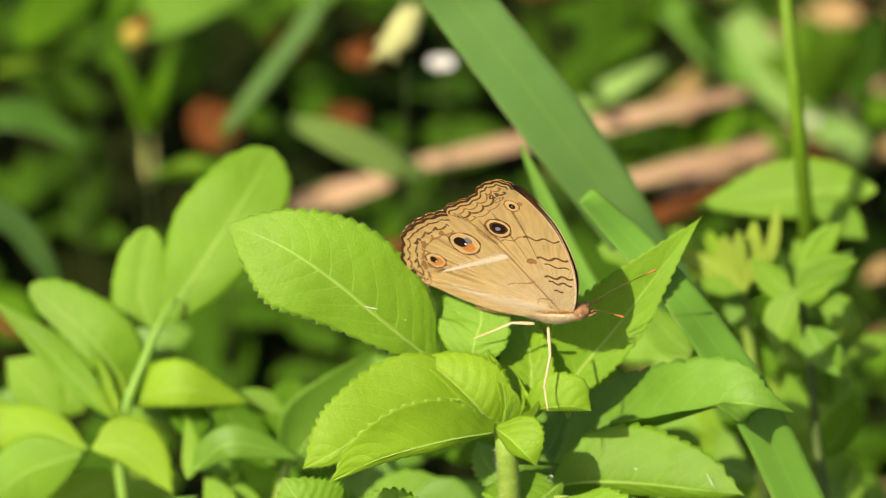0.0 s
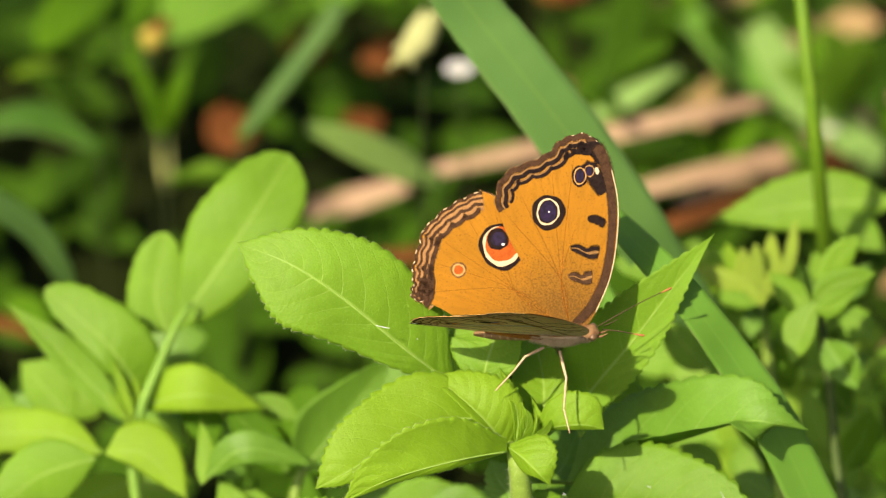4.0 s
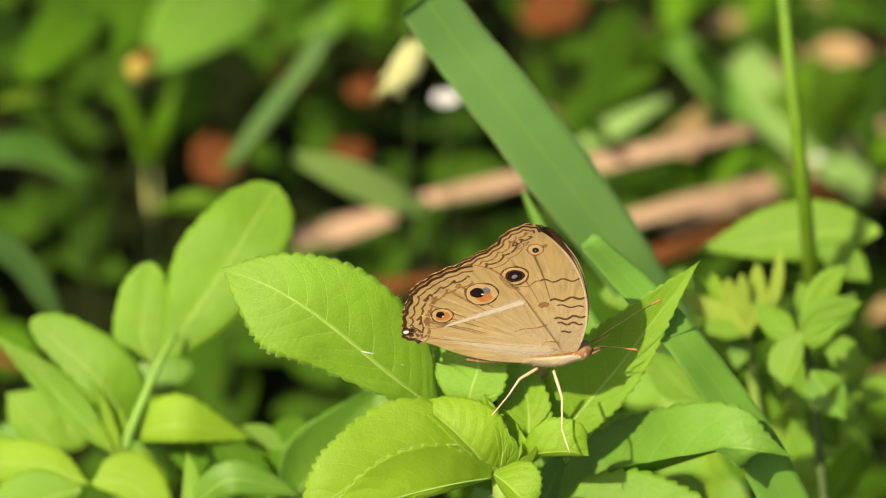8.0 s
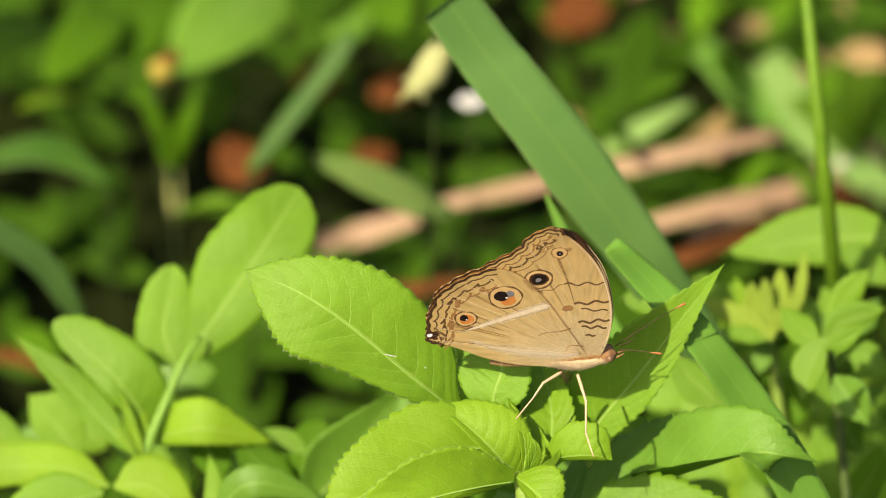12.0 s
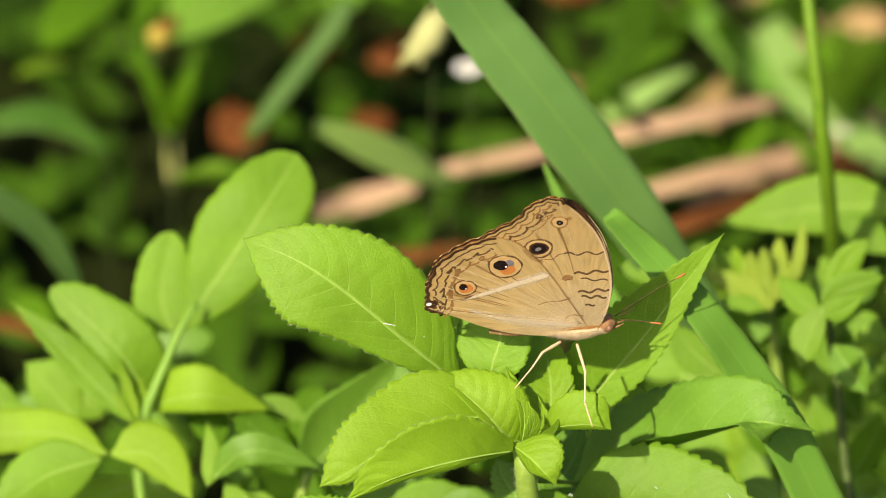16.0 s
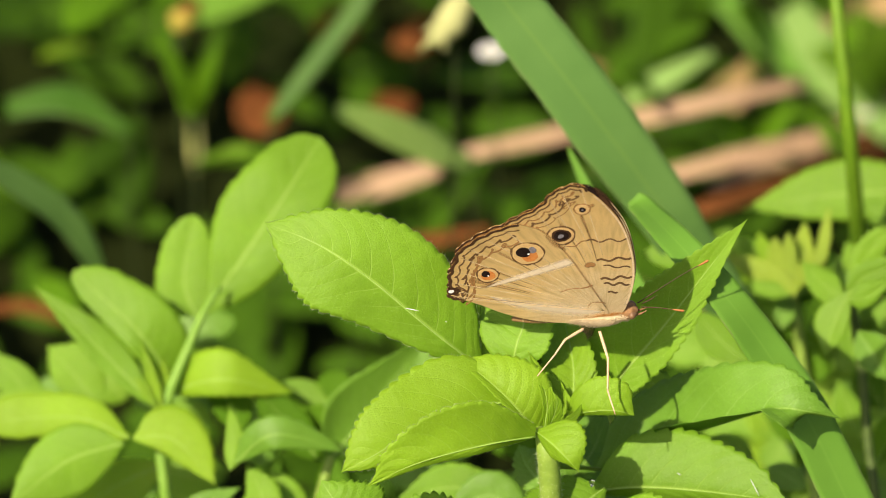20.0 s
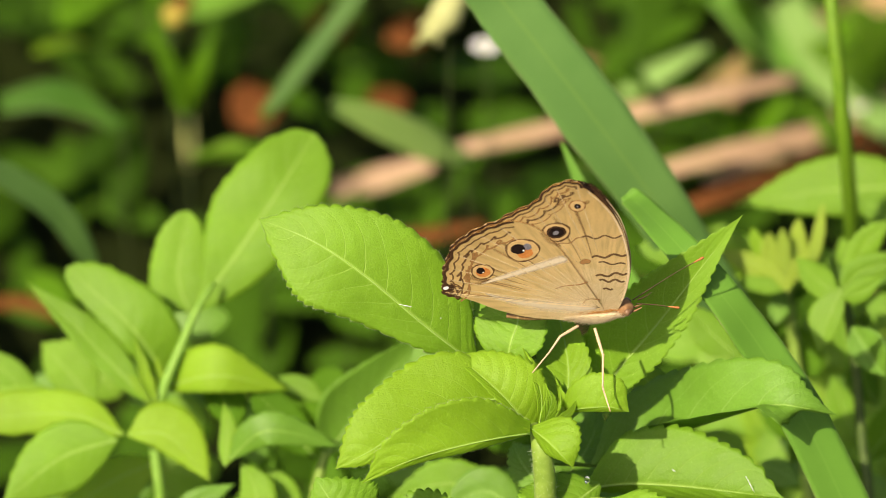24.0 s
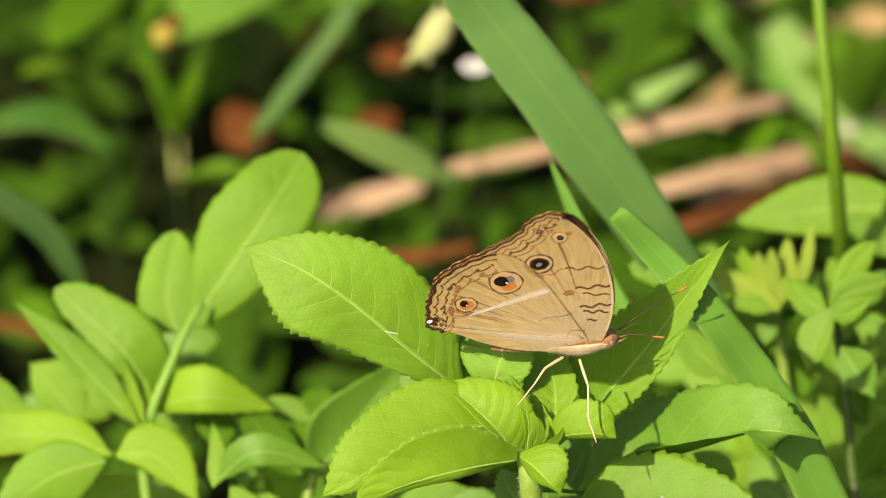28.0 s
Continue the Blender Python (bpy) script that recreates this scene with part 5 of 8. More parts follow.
frond(shoot_plant, [(0.08269, 0.08090, 0.13375), (0.08309, 0.08247, 0.13576), (0.08280, 0.08460, 0.13849)], [0.21, 1.24, 1.77, 1.59, 0.88, 0.00], [0.21, 1.23, 1.76, 1.58, 0.88, 0.00], LEAF, (10, 4), (10, -8), seed=133, cols=5, per=5, teeth=9, vein=9, depth=0.35)
frond(shoot_plant, [(0.06263, 0.06306, 0.13863), (0.06486, 0.06464, 0.14064), (0.06743, 0.06651, 0.14304)], [0.20, 1.71, 2.45, 2.20, 1.22, 0.00], [0.20, 1.70, 2.43, 2.19, 1.21, 0.00], LEAF_MID, (10, 4), (10, -8), seed=134, cols=5, per=5, teeth=9, vein=9, depth=0.35)
frond(shoot_plant, [(0.05975, 0.07707, 0.16712), (0.06227, 0.07874, 0.16926), (0.06444, 0.08053, 0.17155)], [0.20, 1.39, 1.98, 1.78, 0.99, 0.00], [0.20, 1.38, 1.97, 1.77, 0.98, 0.00], LEAF_BLUE, (10, 4), (10, -8), seed=135, cols=5, per=5, teeth=9, vein=9, depth=0.35)
frond(shoot_plant, [(0.05155, 0.08011, 0.16369), (0.04967, 0.08173, 0.16576), (0.04743, 0.08380, 0.16841)], [0.20, 1.54, 2.20, 1.98, 1.10, 0.00], [0.20, 1.53, 2.18, 1.96, 1.09, 0.00], LEAF, (10, 4), (10, -8), seed=136, cols=5, per=5, teeth=9, vein=9, depth=0.35)
frond(shoot_plant, [(0.06205, 0.07861, 0.16325), (0.06477, 0.08045, 0.16561), (0.06660, 0.08258, 0.16833)], [0.20, 1.44, 2.06, 1.85, 1.03, 0.00], [0.20, 1.43, 2.04, 1.84, 1.02, 0.00], LEAF_MID, (10, 4), (10, -8), seed=137, cols=5, per=5, teeth=9, vein=9, depth=0.35)
frond(shoot_plant, [(0.08175, 0.05601, 0.13397), (0.08250, 0.05808, 0.13662), (0.08219, 0.06012, 0.13923)], [0.20, 1.28, 1.83, 1.65, 0.92, 0.00], [0.20, 1.27, 1.82, 1.64, 0.91, 0.00], LEAF, (10, 4), (10, -8), seed=138, cols=5, per=5, teeth=9, vein=9, depth=0.35)
frond(shoot_plant, [(0.07341, 0.06982, 0.13712), (0.07510, 0.07123, 0.13892), (0.07638, 0.07252, 0.14056)], [0.21, 1.82, 2.60, 2.34, 1.30, 0.00], [0.20, 1.81, 2.59, 2.33, 1.29, 0.00], LEAF_MID, (10, 4), (10, -8), seed=139, cols=5, per=5, teeth=9, vein=9, depth=0.35)
frond(shoot_plant, [(0.07222, 0.07952, 0.12560), (0.07350, 0.08159, 0.12826), (0.07492, 0.08390, 0.13121)], [0.21, 1.19, 1.70, 1.53, 0.85, 0.00], [0.21, 1.18, 1.69, 1.52, 0.84, 0.00], LEAF_BLUE, (10, 4), (10, -8), seed=140, cols=5, per=5, teeth=9, vein=9, depth=0.35)
frond(shoot_plant, [(0.05914, 0.09518, 0.14941), (0.05941, 0.09685, 0.15155), (0.06078, 0.09796, 0.15297)], [0.21, 1.57, 2.25, 2.02, 1.12, 0.00], [0.21, 1.56, 2.23, 2.01, 1.12, 0.00], LEAF, (10, 4), (10, -8), seed=141, cols=5, per=5, teeth=9, vein=9, depth=0.35)
frond(shoot_plant, [(0.06198, 0.09509, 0.15806), (0.06051, 0.09610, 0.15935), (0.05875, 0.09725, 0.16081)], [0.21, 1.56, 2.23, 2.01, 1.12, 0.00], [0.21, 1.55, 2.21, 1.99, 1.11, 0.00], LEAF_MID, (10, 4), (10, -8), seed=142, cols=5, per=5, teeth=9, vein=9, depth=0.35)
frond(shoot_plant, [(0.05940, 0.08836, 0.15113), (0.05597, 0.08876, 0.15164), (0.05349, 0.08966, 0.15279)], [0.21, 1.40, 2.00, 1.80, 1.00, 0.00], [0.20, 1.39, 1.98, 1.78, 0.99, 0.00], LEAF, (10, 4), (10, -8), seed=143, cols=5, per=5, teeth=9, vein=9, depth=0.35)
frond(shoot_plant, [(0.06386, 0.09664, 0.15771), (0.06471, 0.09777, 0.15915), (0.06537, 0.09959, 0.16148)], [0.21, 1.63, 2.33, 2.10, 1.17, 0.00], [0.21, 1.62, 2.32, 2.08, 1.16, 0.00], LEAF_MID, (10, 4), (10, -8), seed=144, cols=5, per=5, teeth=9, vein=9, depth=0.35)
frond(shoot_plant, [(0.07850, 0.09063, 0.13880), (0.08124, 0.09214, 0.14074), (0.08375, 0.09375, 0.14280)], [0.21, 1.49, 2.13, 1.91, 1.06, 0.00], [0.21, 1.48, 2.11, 1.90, 1.06, 0.00], LEAF_BLUE, (10, 4), (10, -8), seed=145, cols=5, per=5, teeth=9, vein=9, depth=0.35)
frond(shoot_plant, [(0.08330, 0.07799, 0.11460), (0.08370, 0.07974, 0.11685), (0.08507, 0.08160, 0.11922)], [0.21, 1.96, 2.79, 2.51, 1.40, 0.00], [0.21, 1.94, 2.77, 2.50, 1.39, 0.00], LEAF, (10, 4), (10, -8), seed=146, cols=5, per=5, teeth=9, vein=9, depth=0.35)
frond(shoot_plant, [(0.07134, 0.09100, 0.15574), (0.07240, 0.09355, 0.15900), (0.07413, 0.09578, 0.16186)], [0.21, 1.48, 2.12, 1.90, 1.06, 0.00], [0.20, 1.47, 2.10, 1.89, 1.05, 0.00], LEAF_MID, (10, 4), (10, -8), seed=147, cols=5, per=5, teeth=9, vein=9, depth=0.35)
frond(shoot_plant, [(0.08312, 0.08860, 0.14289), (0.08759, 0.08960, 0.14418), (0.09086, 0.09060, 0.14545)], [0.21, 1.68, 2.40, 2.16, 1.20, 0.00], [0.21, 1.67, 2.38, 2.15, 1.19, 0.00], LEAF, (10, 4), (10, -8), seed=148, cols=5, per=5, teeth=9, vein=9, depth=0.35)
frond(shoot_plant, [(0.06491, 0.08447, 0.14996), (0.06756, 0.08506, 0.15071), (0.07114, 0.08583, 0.15169)], [0.21, 1.40, 2.00, 1.80, 1.00, 0.00], [0.20, 1.39, 1.99, 1.79, 0.99, 0.00], LEAF_MID, (10, 4), (10, -8), seed=149, cols=5, per=5, teeth=9, vein=9, depth=0.35)
frond(shoot_plant, [(0.06568, 0.08372, 0.15216), (0.06804, 0.08523, 0.15409), (0.07096, 0.08740, 0.15686)], [0.21, 1.16, 1.66, 1.50, 0.83, 0.00], [0.20, 1.15, 1.65, 1.48, 0.82, 0.00], LEAF_BLUE, (10, 4), (10, -8), seed=150, cols=5, per=5, teeth=9, vein=9, depth=0.35)
frond(shoot_plant, [(0.07696, 0.09168, 0.14873), (0.07570, 0.09307, 0.15052), (0.07417, 0.09442, 0.15225)], [0.21, 2.02, 2.89, 2.60, 1.44, 0.00], [0.21, 2.01, 2.87, 2.58, 1.43, 0.00], LEAF, (10, 4), (10, -8), seed=151, cols=5, per=5, teeth=9, vein=9, depth=0.35)
frond(shoot_plant, [(0.07258, 0.08082, 0.13526), (0.07412, 0.08221, 0.13705), (0.07559, 0.08336, 0.13852)], [0.21, 1.82, 2.60, 2.34, 1.30, 0.00], [0.21, 1.81, 2.58, 2.33, 1.29, 0.00], LEAF_MID, (10, 4), (10, -8), seed=152, cols=5, per=5, teeth=9, vein=9, depth=0.35)
frond(shoot_plant, [(0.06093, 0.08645, 0.15897), (0.06015, 0.08850, 0.16159), (0.06051, 0.09017, 0.16373)], [0.21, 1.79, 2.56, 2.30, 1.28, 0.00], [0.20, 1.78, 2.54, 2.29, 1.27, 0.00], LEAF, (10, 4), (10, -8), seed=153, cols=5, per=5, teeth=9, vein=9, depth=0.35)
frond(shoot_plant, [(0.06555, 0.05873, 0.13415), (0.06830, 0.05982, 0.13554), (0.07122, 0.06102, 0.13708)], [0.20, 1.16, 1.65, 1.49, 0.83, 0.00], [0.20, 1.15, 1.64, 1.47, 0.82, 0.00], LEAF_MID, (10, 4), (10, -8), seed=154, cols=5, per=5, teeth=9, vein=9, depth=0.35)
frond(shoot_plant, [(0.07438, 0.07751, 0.13621), (0.07471, 0.08031, 0.13979), (0.07418, 0.08265, 0.14279)], [0.21, 1.49, 2.13, 1.92, 1.07, 0.00], [0.21, 1.48, 2.11, 1.90, 1.06, 0.00], LEAF_BLUE, (10, 4), (10, -8), seed=155, cols=5, per=5, teeth=9, vein=9, depth=0.35)
frond(shoot_plant, [(0.06122, 0.08833, 0.15239), (0.05744, 0.08932, 0.15365), (0.05420, 0.09073, 0.15546)], [0.21, 1.76, 2.51, 2.26, 1.26, 0.00], [0.20, 1.74, 2.49, 2.24, 1.25, 0.00], LEAF, (10, 4), (10, -8), seed=156, cols=5, per=5, teeth=9, vein=9, depth=0.35)
frond(shoot_plant, [(0.08097, 0.09371, 0.15347), (0.08043, 0.09576, 0.15610), (0.08074, 0.09794, 0.15889)], [0.21, 1.59, 2.27, 2.05, 1.14, 0.00], [0.21, 1.58, 2.26, 2.03, 1.13, 0.00], LEAF_MID, (10, 4), (10, -8), seed=157, cols=5, per=5, teeth=9, vein=9, depth=0.35)
frond(shoot_plant, [(0.07702, 0.08675, 0.16349), (0.07403, 0.08852, 0.16575), (0.07221, 0.09062, 0.16843)], [0.20, 1.83, 2.61, 2.35, 1.31, 0.00], [0.20, 1.81, 2.59, 2.33, 1.30, 0.00], LEAF, (10, 4), (10, -8), seed=158, cols=5, per=5, teeth=9, vein=9, depth=0.35)
frond(shoot_plant, [(0.08343, 0.07125, 0.11839), (0.08482, 0.07220, 0.11960), (0.08585, 0.07383, 0.12169)], [0.21, 1.90, 2.71, 2.44, 1.36, 0.00], [0.21, 1.88, 2.69, 2.42, 1.35, 0.00], LEAF_MID, (10, 4), (10, -8), seed=159, cols=5, per=5, teeth=9, vein=9, depth=0.35)
frond(shoot_plant, [(0.07401, 0.08626, 0.15985), (0.07192, 0.08877, 0.16305), (0.07003, 0.09076, 0.16561)], [0.21, 1.28, 1.83, 1.64, 0.91, 0.00], [0.20, 1.27, 1.81, 1.63, 0.91, 0.00], LEAF_BLUE, (10, 4), (10, -8), seed=160, cols=5, per=5, teeth=9, vein=9, depth=0.35)
frond(shoot_plant, [(0.07240, 0.10419, 0.15135), (0.06995, 0.10510, 0.15252), (0.06730, 0.10639, 0.15417)], [0.21, 1.23, 1.76, 1.58, 0.88, 0.00], [0.21, 1.22, 1.75, 1.57, 0.87, 0.00], LEAF, (10, 4), (10, -8), seed=161, cols=5, per=5, teeth=9, vein=9, depth=0.35)
frond(shoot_plant, [(0.07955, 0.08960, 0.15723), (0.07965, 0.09148, 0.15965), (0.07867, 0.09318, 0.16182)], [0.21, 1.67, 2.39, 2.15, 1.19, 0.00], [0.20, 1.66, 2.37, 2.13, 1.19, 0.00], LEAF_MID, (10, 4), (10, -8), seed=162, cols=5, per=5, teeth=9, vein=9, depth=0.35)
frond(shoot_plant, [(0.05278, 0.07632, 0.16417), (0.05018, 0.07767, 0.16589), (0.04745, 0.07920, 0.16785)], [0.20, 1.57, 2.24, 2.02, 1.12, 0.00], [0.20, 1.56, 2.23, 2.00, 1.11, 0.00], LEAF, (10, 4), (10, -8), seed=163, cols=5, per=5, teeth=9, vein=9, depth=0.35)
frond(shoot_plant, [(0.06073, 0.09883, 0.14882), (0.05823, 0.10090, 0.15148), (0.05639, 0.10278, 0.15388)], [0.21, 1.62, 2.31, 2.08, 1.16, 0.00], [0.21, 1.61, 2.30, 2.07, 1.15, 0.00], LEAF_MID, (10, 4), (10, -8), seed=164, cols=5, per=5, teeth=9, vein=9, depth=0.35)
frond(shoot_plant, [(0.07464, 0.08337, 0.15941), (0.07605, 0.08555, 0.16219), (0.07845, 0.08716, 0.16426)], [0.20, 1.22, 1.74, 1.57, 0.87, 0.00], [0.20, 1.21, 1.73, 1.56, 0.87, 0.00], LEAF_BLUE, (10, 4), (10, -8), seed=165, cols=5, per=5, teeth=9, vein=9, depth=0.35)
frond(shoot_plant, [(0.06986, 0.07811, 0.15998), (0.07196, 0.07908, 0.16122), (0.07520, 0.08039, 0.16290)], [0.20, 1.42, 2.03, 1.82, 1.01, 0.00], [0.20, 1.41, 2.01, 1.81, 1.01, 0.00], LEAF, (10, 4), (10, -8), seed=166, cols=5, per=5, teeth=9, vein=9, depth=0.35)
frond(shoot_plant, [(0.05404, 0.10263, 0.15268), (0.05804, 0.10344, 0.15372), (0.06086, 0.10450, 0.15508)], [0.21, 1.36, 1.95, 1.75, 0.97, 0.00], [0.21, 1.35, 1.93, 1.74, 0.97, 0.00], LEAF_MID, (10, 4), (10, -8), seed=167, cols=5, per=5, teeth=9, vein=9, depth=0.35)
frond(shoot_plant, [(0.07810, 0.09373, 0.15364), (0.07923, 0.09561, 0.15605), (0.08008, 0.09727, 0.15816)], [0.21, 1.36, 1.95, 1.75, 0.97, 0.00], [0.21, 1.35, 1.93, 1.74, 0.97, 0.00], LEAF, (10, 4), (10, -8), seed=168, cols=5, per=5, teeth=9, vein=9, depth=0.35)
frond(shoot_plant, [(0.06405, 0.09108, 0.15594), (0.06721, 0.09254, 0.15781), (0.06950, 0.09403, 0.15972)], [0.21, 1.85, 2.65, 2.38, 1.32, 0.00], [0.20, 1.84, 2.63, 2.36, 1.31, 0.00], LEAF_MID, (10, 4), (10, -8), seed=169, cols=5, per=5, teeth=9, vein=9, depth=0.35)
frond(shoot_plant, [(0.07150, 0.08897, 0.13049), (0.07297, 0.09090, 0.13296), (0.07517, 0.09213, 0.13453)], [0.21, 1.25, 1.79, 1.61, 0.90, 0.00], [0.21, 1.25, 1.78, 1.60, 0.89, 0.00], LEAF_BLUE, (10, 4), (10, -8), seed=170, cols=5, per=5, teeth=9, vein=9, depth=0.35)
frond(shoot_plant, [(0.07889, 0.06847, 0.15295), (0.08045, 0.06962, 0.15442), (0.08172, 0.07066, 0.15575)], [0.20, 1.54, 2.20, 1.98, 1.10, 0.00], [0.20, 1.53, 2.18, 1.97, 1.09, 0.00], LEAF, (10, 4), (10, -8), seed=171, cols=5, per=5, teeth=9, vein=9, depth=0.35)

# leaves deeper inside the weeds
for owner, zone, count, seed, mats in ((shoot_plant, ((0.04983, 0.08466, 0.10687), (0.03559, 0.00000, 0.00000), (0.00000, 0.02772, 0.03547), (0.00174, 0.03049, -0.02595)), 74, 21, (LEAF, LEAF_TENDER, LEAF)), (side_plant, ((-0.08335, 0.06561, 0.12309), (0.04608, 0.00000, 0.00000), (0.00000, 0.02144, 0.02743), (-0.00223, 0.02286, -0.01946)), 16, 22, (LEAF, LEAF_BLUE)), (low_plant, ((-0.03862, 0.05036, 0.13606), (0.05029, 0.00000, 0.00000), (0.00000, 0.01610, 0.02061), (-0.00140, 0.03049, -0.02595)), 16, 23, (LEAF_BLUE, LEAF_MID))):
    rng = random.Random(seed)
    corner, across, up, back = (Vector(q) for q in zone)
    for k in range(count):
        p = corner + across * rng.random() + up * ((k + rng.random()) / count) + back * rng.random()
        a = rng.uniform(0, 6.283)
        d = (across.normalized() * math.cos(a) + up.normalized() * math.sin(a)) * rng.uniform(0.008, 0.014)
        leaf(owner, tuple(p), tuple(p + d), (rng.uniform(-0.25, 0.15), -0.6, 0.75), rng.uniform(0.007, 0.011), mats[k % len(mats)], rib=False, arch=0.08, fold=0.12, teeth=0, peak=0.5, blunt=0.6, rows=14, cols=3)

# ---------- grass ----------
grass = thing("grass_clump", (0.07834, 0.00635, 0.00000), "tall green grass blades leaning across the weeds", "grass")
blade("blade", grass, [(0.00442, 0.07390, 0.24412), (0.01073, 0.07246, 0.23416), (0.01589, 0.07091, 0.22730), (0.02593, 0.06779, 0.21356), (0.03545, 0.06647, 0.19888), (0.04293, 0.06638, 0.18577), (0.05052, 0.06764, 0.17114), (0.06038, 0.07020, 0.14843), (0.07056, 0.07196, 0.12308)], [0.00987, 0.01086, 0.01135, 0.01204, 0.01105, 0.00967, 0.00829, 0.00691, 0.00592], (-0.200, -0.475, 0.854), BLADE, "broad bluish green grass blade", fold=0.05, n=60)
blade("blade", grass, [(0.03133, 0.03201, 0.22300), (0.03277, 0.02973, 0.22332), (0.03675, 0.01502, 0.22886), (0.04161, 0.00686, 0.22817), (0.04668, 0.00317, 0.22344), (0.05261, 0.00146, 0.21476), (0.05908, -0.00249, 0.20482), (0.06591, -0.00696, 0.19098), (0.07280, -0.01238, 0.17593)], [0.00242, 0.00447, 0.00540, 0.00578, 0.00615, 0.00708, 0.00801, 0.00839, 0.00820], (0.050, -0.564, 0.821), BLADE_LIGHT, "light green grass blade with a pale worn edge", fold=0.10, n=60)
blade("blade", grass, [(0.02125, 0.06454, 0.20943), (0.02544, 0.05866, 0.20190), (0.02982, 0.05266, 0.19422), (0.03567, 0.04605, 0.18577)], [0.00058, 0.00253, 0.00370, 0.00429], (0.100, -0.564, 0.821), BLADE_LIGHT, "", fold=0.2, n=24)
tube("stalk", [(0.06757, 0.11269, 0.23208), (0.06896, 0.10165, 0.21794), (0.07069, 0.09283, 0.20341), (0.07261, 0.08999, 0.18678), (0.07570, 0.09855, 0.15713), (0.08171, 0.13638, 0.09997), (0.08571, 0.16405, 0.00000)], [0.0011, 0.0012, 0.0013, 0.00135, 0.0015, 0.0017, 0.0019], STALK_GREEN, grass, "smooth green grass stalk", 12, 30)
tube("node", [(0.07526, 0.09792, 0.15957), (0.07570, 0.09823, 0.15672), (0.07611, 0.09952, 0.15349)], [0.0014, 0.00165, 0.0014], STALK_GREEN, grass, "darker joint of the stalk", 12, 6)

# ---------- background on the ground ----------
def far_blade(points, widths, nv, mat, name, label, category, fold=0.15):
    g = thing(name, (points[0][0], points[0][1], 0.0), label, category, "dry straws among the weeds" if name == "dry_straw" else "grass blades behind the weeds")
    blade("blade", g, points, widths, nv, mat, "", fold=fold, n=20, cols=2)
    low = Vector(min(points, key=lambda q: q[2]))
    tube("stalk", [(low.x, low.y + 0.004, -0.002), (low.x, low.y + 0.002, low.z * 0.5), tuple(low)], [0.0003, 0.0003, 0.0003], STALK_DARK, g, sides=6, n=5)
    return g

far_blade([(-0.02377, 0.27718, 0.03655), (-0.01274, 0.27892, 0.03877), (-0.00172, 0.28095, 0.04138)], [0.00475, 0.00618, 0.00404], (0.100, -0.370, 0.923), DRY, "dry_straw", "tan dry grass straw lying on the ground", "straw")
far_blade([(0.00193, 0.26650, 0.05533), (0.01762, 0.26858, 0.05800), (0.03814, 0.27110, 0.06123), (0.05624, 0.27356, 0.06437), (0.07734, 0.28422, 0.06177)], [0.00314, 0.00411, 0.00459, 0.00435, 0.00290], (0.100, -0.370, 0.923), DRY, "dry_straw", "long tan dry grass straw across the weeds", "straw")
far_blade([(0.04743, 0.25009, 0.05060), (0.05941, 0.25260, 0.05381), (0.07734, 0.27208, 0.04626), (0.09720, 0.30820, 0.02752)], [0.00285, 0.00404, 0.00357, 0.00238], (0.100, -0.370, 0.923), LITTER, "dry_straw", "reddish brown dry grass straw", "straw")
far_blade([(0.04207, 0.27095, 0.04482), (0.06275, 0.27432, 0.04913), (0.08772, 0.28608, 0.04794)], [0.00309, 0.00452, 0.00357], (0.100, -0.370, 0.923), DRY, "dry_straw", "tan dry grass straw lying on the ground", "straw")
far_blade([(0.08577, 0.37369, 0.01386), (0.10146, 0.36967, 0.00871), (0.11846, 0.36307, 0.00026)], [0.00288, 0.00366, 0.00366], (0.100, -0.370, 0.923), DRY, "dry_straw", "tan dry grass straw lying on the ground", "straw")
# two straws in dead-leaf brown instead of tan, to paint them shaded
far_blade([(-0.01949, 0.23865, 0.05221), (-0.00523, 0.23938, 0.05314), (0.00903, 0.24085, 0.05502)], [0.00238, 0.00404, 0.00238], (0.100, -0.370, 0.923), LITTER, "dry_straw", "dry grass straw, shade put into its brown colour", "straw")
far_blade([(-0.09675, 0.23060, 0.04190), (-0.08843, 0.23097, 0.04237), (-0.07892, 0.22914, 0.04003)], [0.00238, 0.00357, 0.00238], (0.100, -0.370, 0.923), LITTER, "dry_straw", "dry grass straw, shade put into its brown colour", "straw")
far_blade([(-0.03617, 0.22302, 0.09717), (-0.02811, 0.22941, 0.10534), (-0.01889, 0.23685, 0.11487), (-0.01544, 0.24040, 0.11941)], [0.00230, 0.00438, 0.00438, 0.00346], (-0.100, -0.556, 0.815), BLADE_SHADED, "grass_tuft", "grass blade, shade put into its dark green", "grass")
far_blade([(-0.02199, 0.20837, 0.11090), (-0.01189, 0.21394, 0.10179), (-0.00276, 0.21948, 0.09263), (0.00534, 0.22554, 0.08415)], [0.00276, 0.00760, 0.00806, 0.00276], (-0.250, -0.540, 0.803), BLADE_PALE, "grass_tuft", "pale green grass blade bent to the ground", "grass")
far_blade([(-0.08951, 0.13822, 0.15103), (-0.08173, 0.14357, 0.14164), (-0.07380, 0.14788, 0.13091), (-0.06898, 0.15112, 0.11882), (-0.06682, 0.15496, 0.10749)], [0.00259, 0.00518, 0.00539, 0.00432, 0.00173], (-0.1, -0.65, 0.75), BLADE, "grass_tuft", "arching pale green grass blade", "grass")
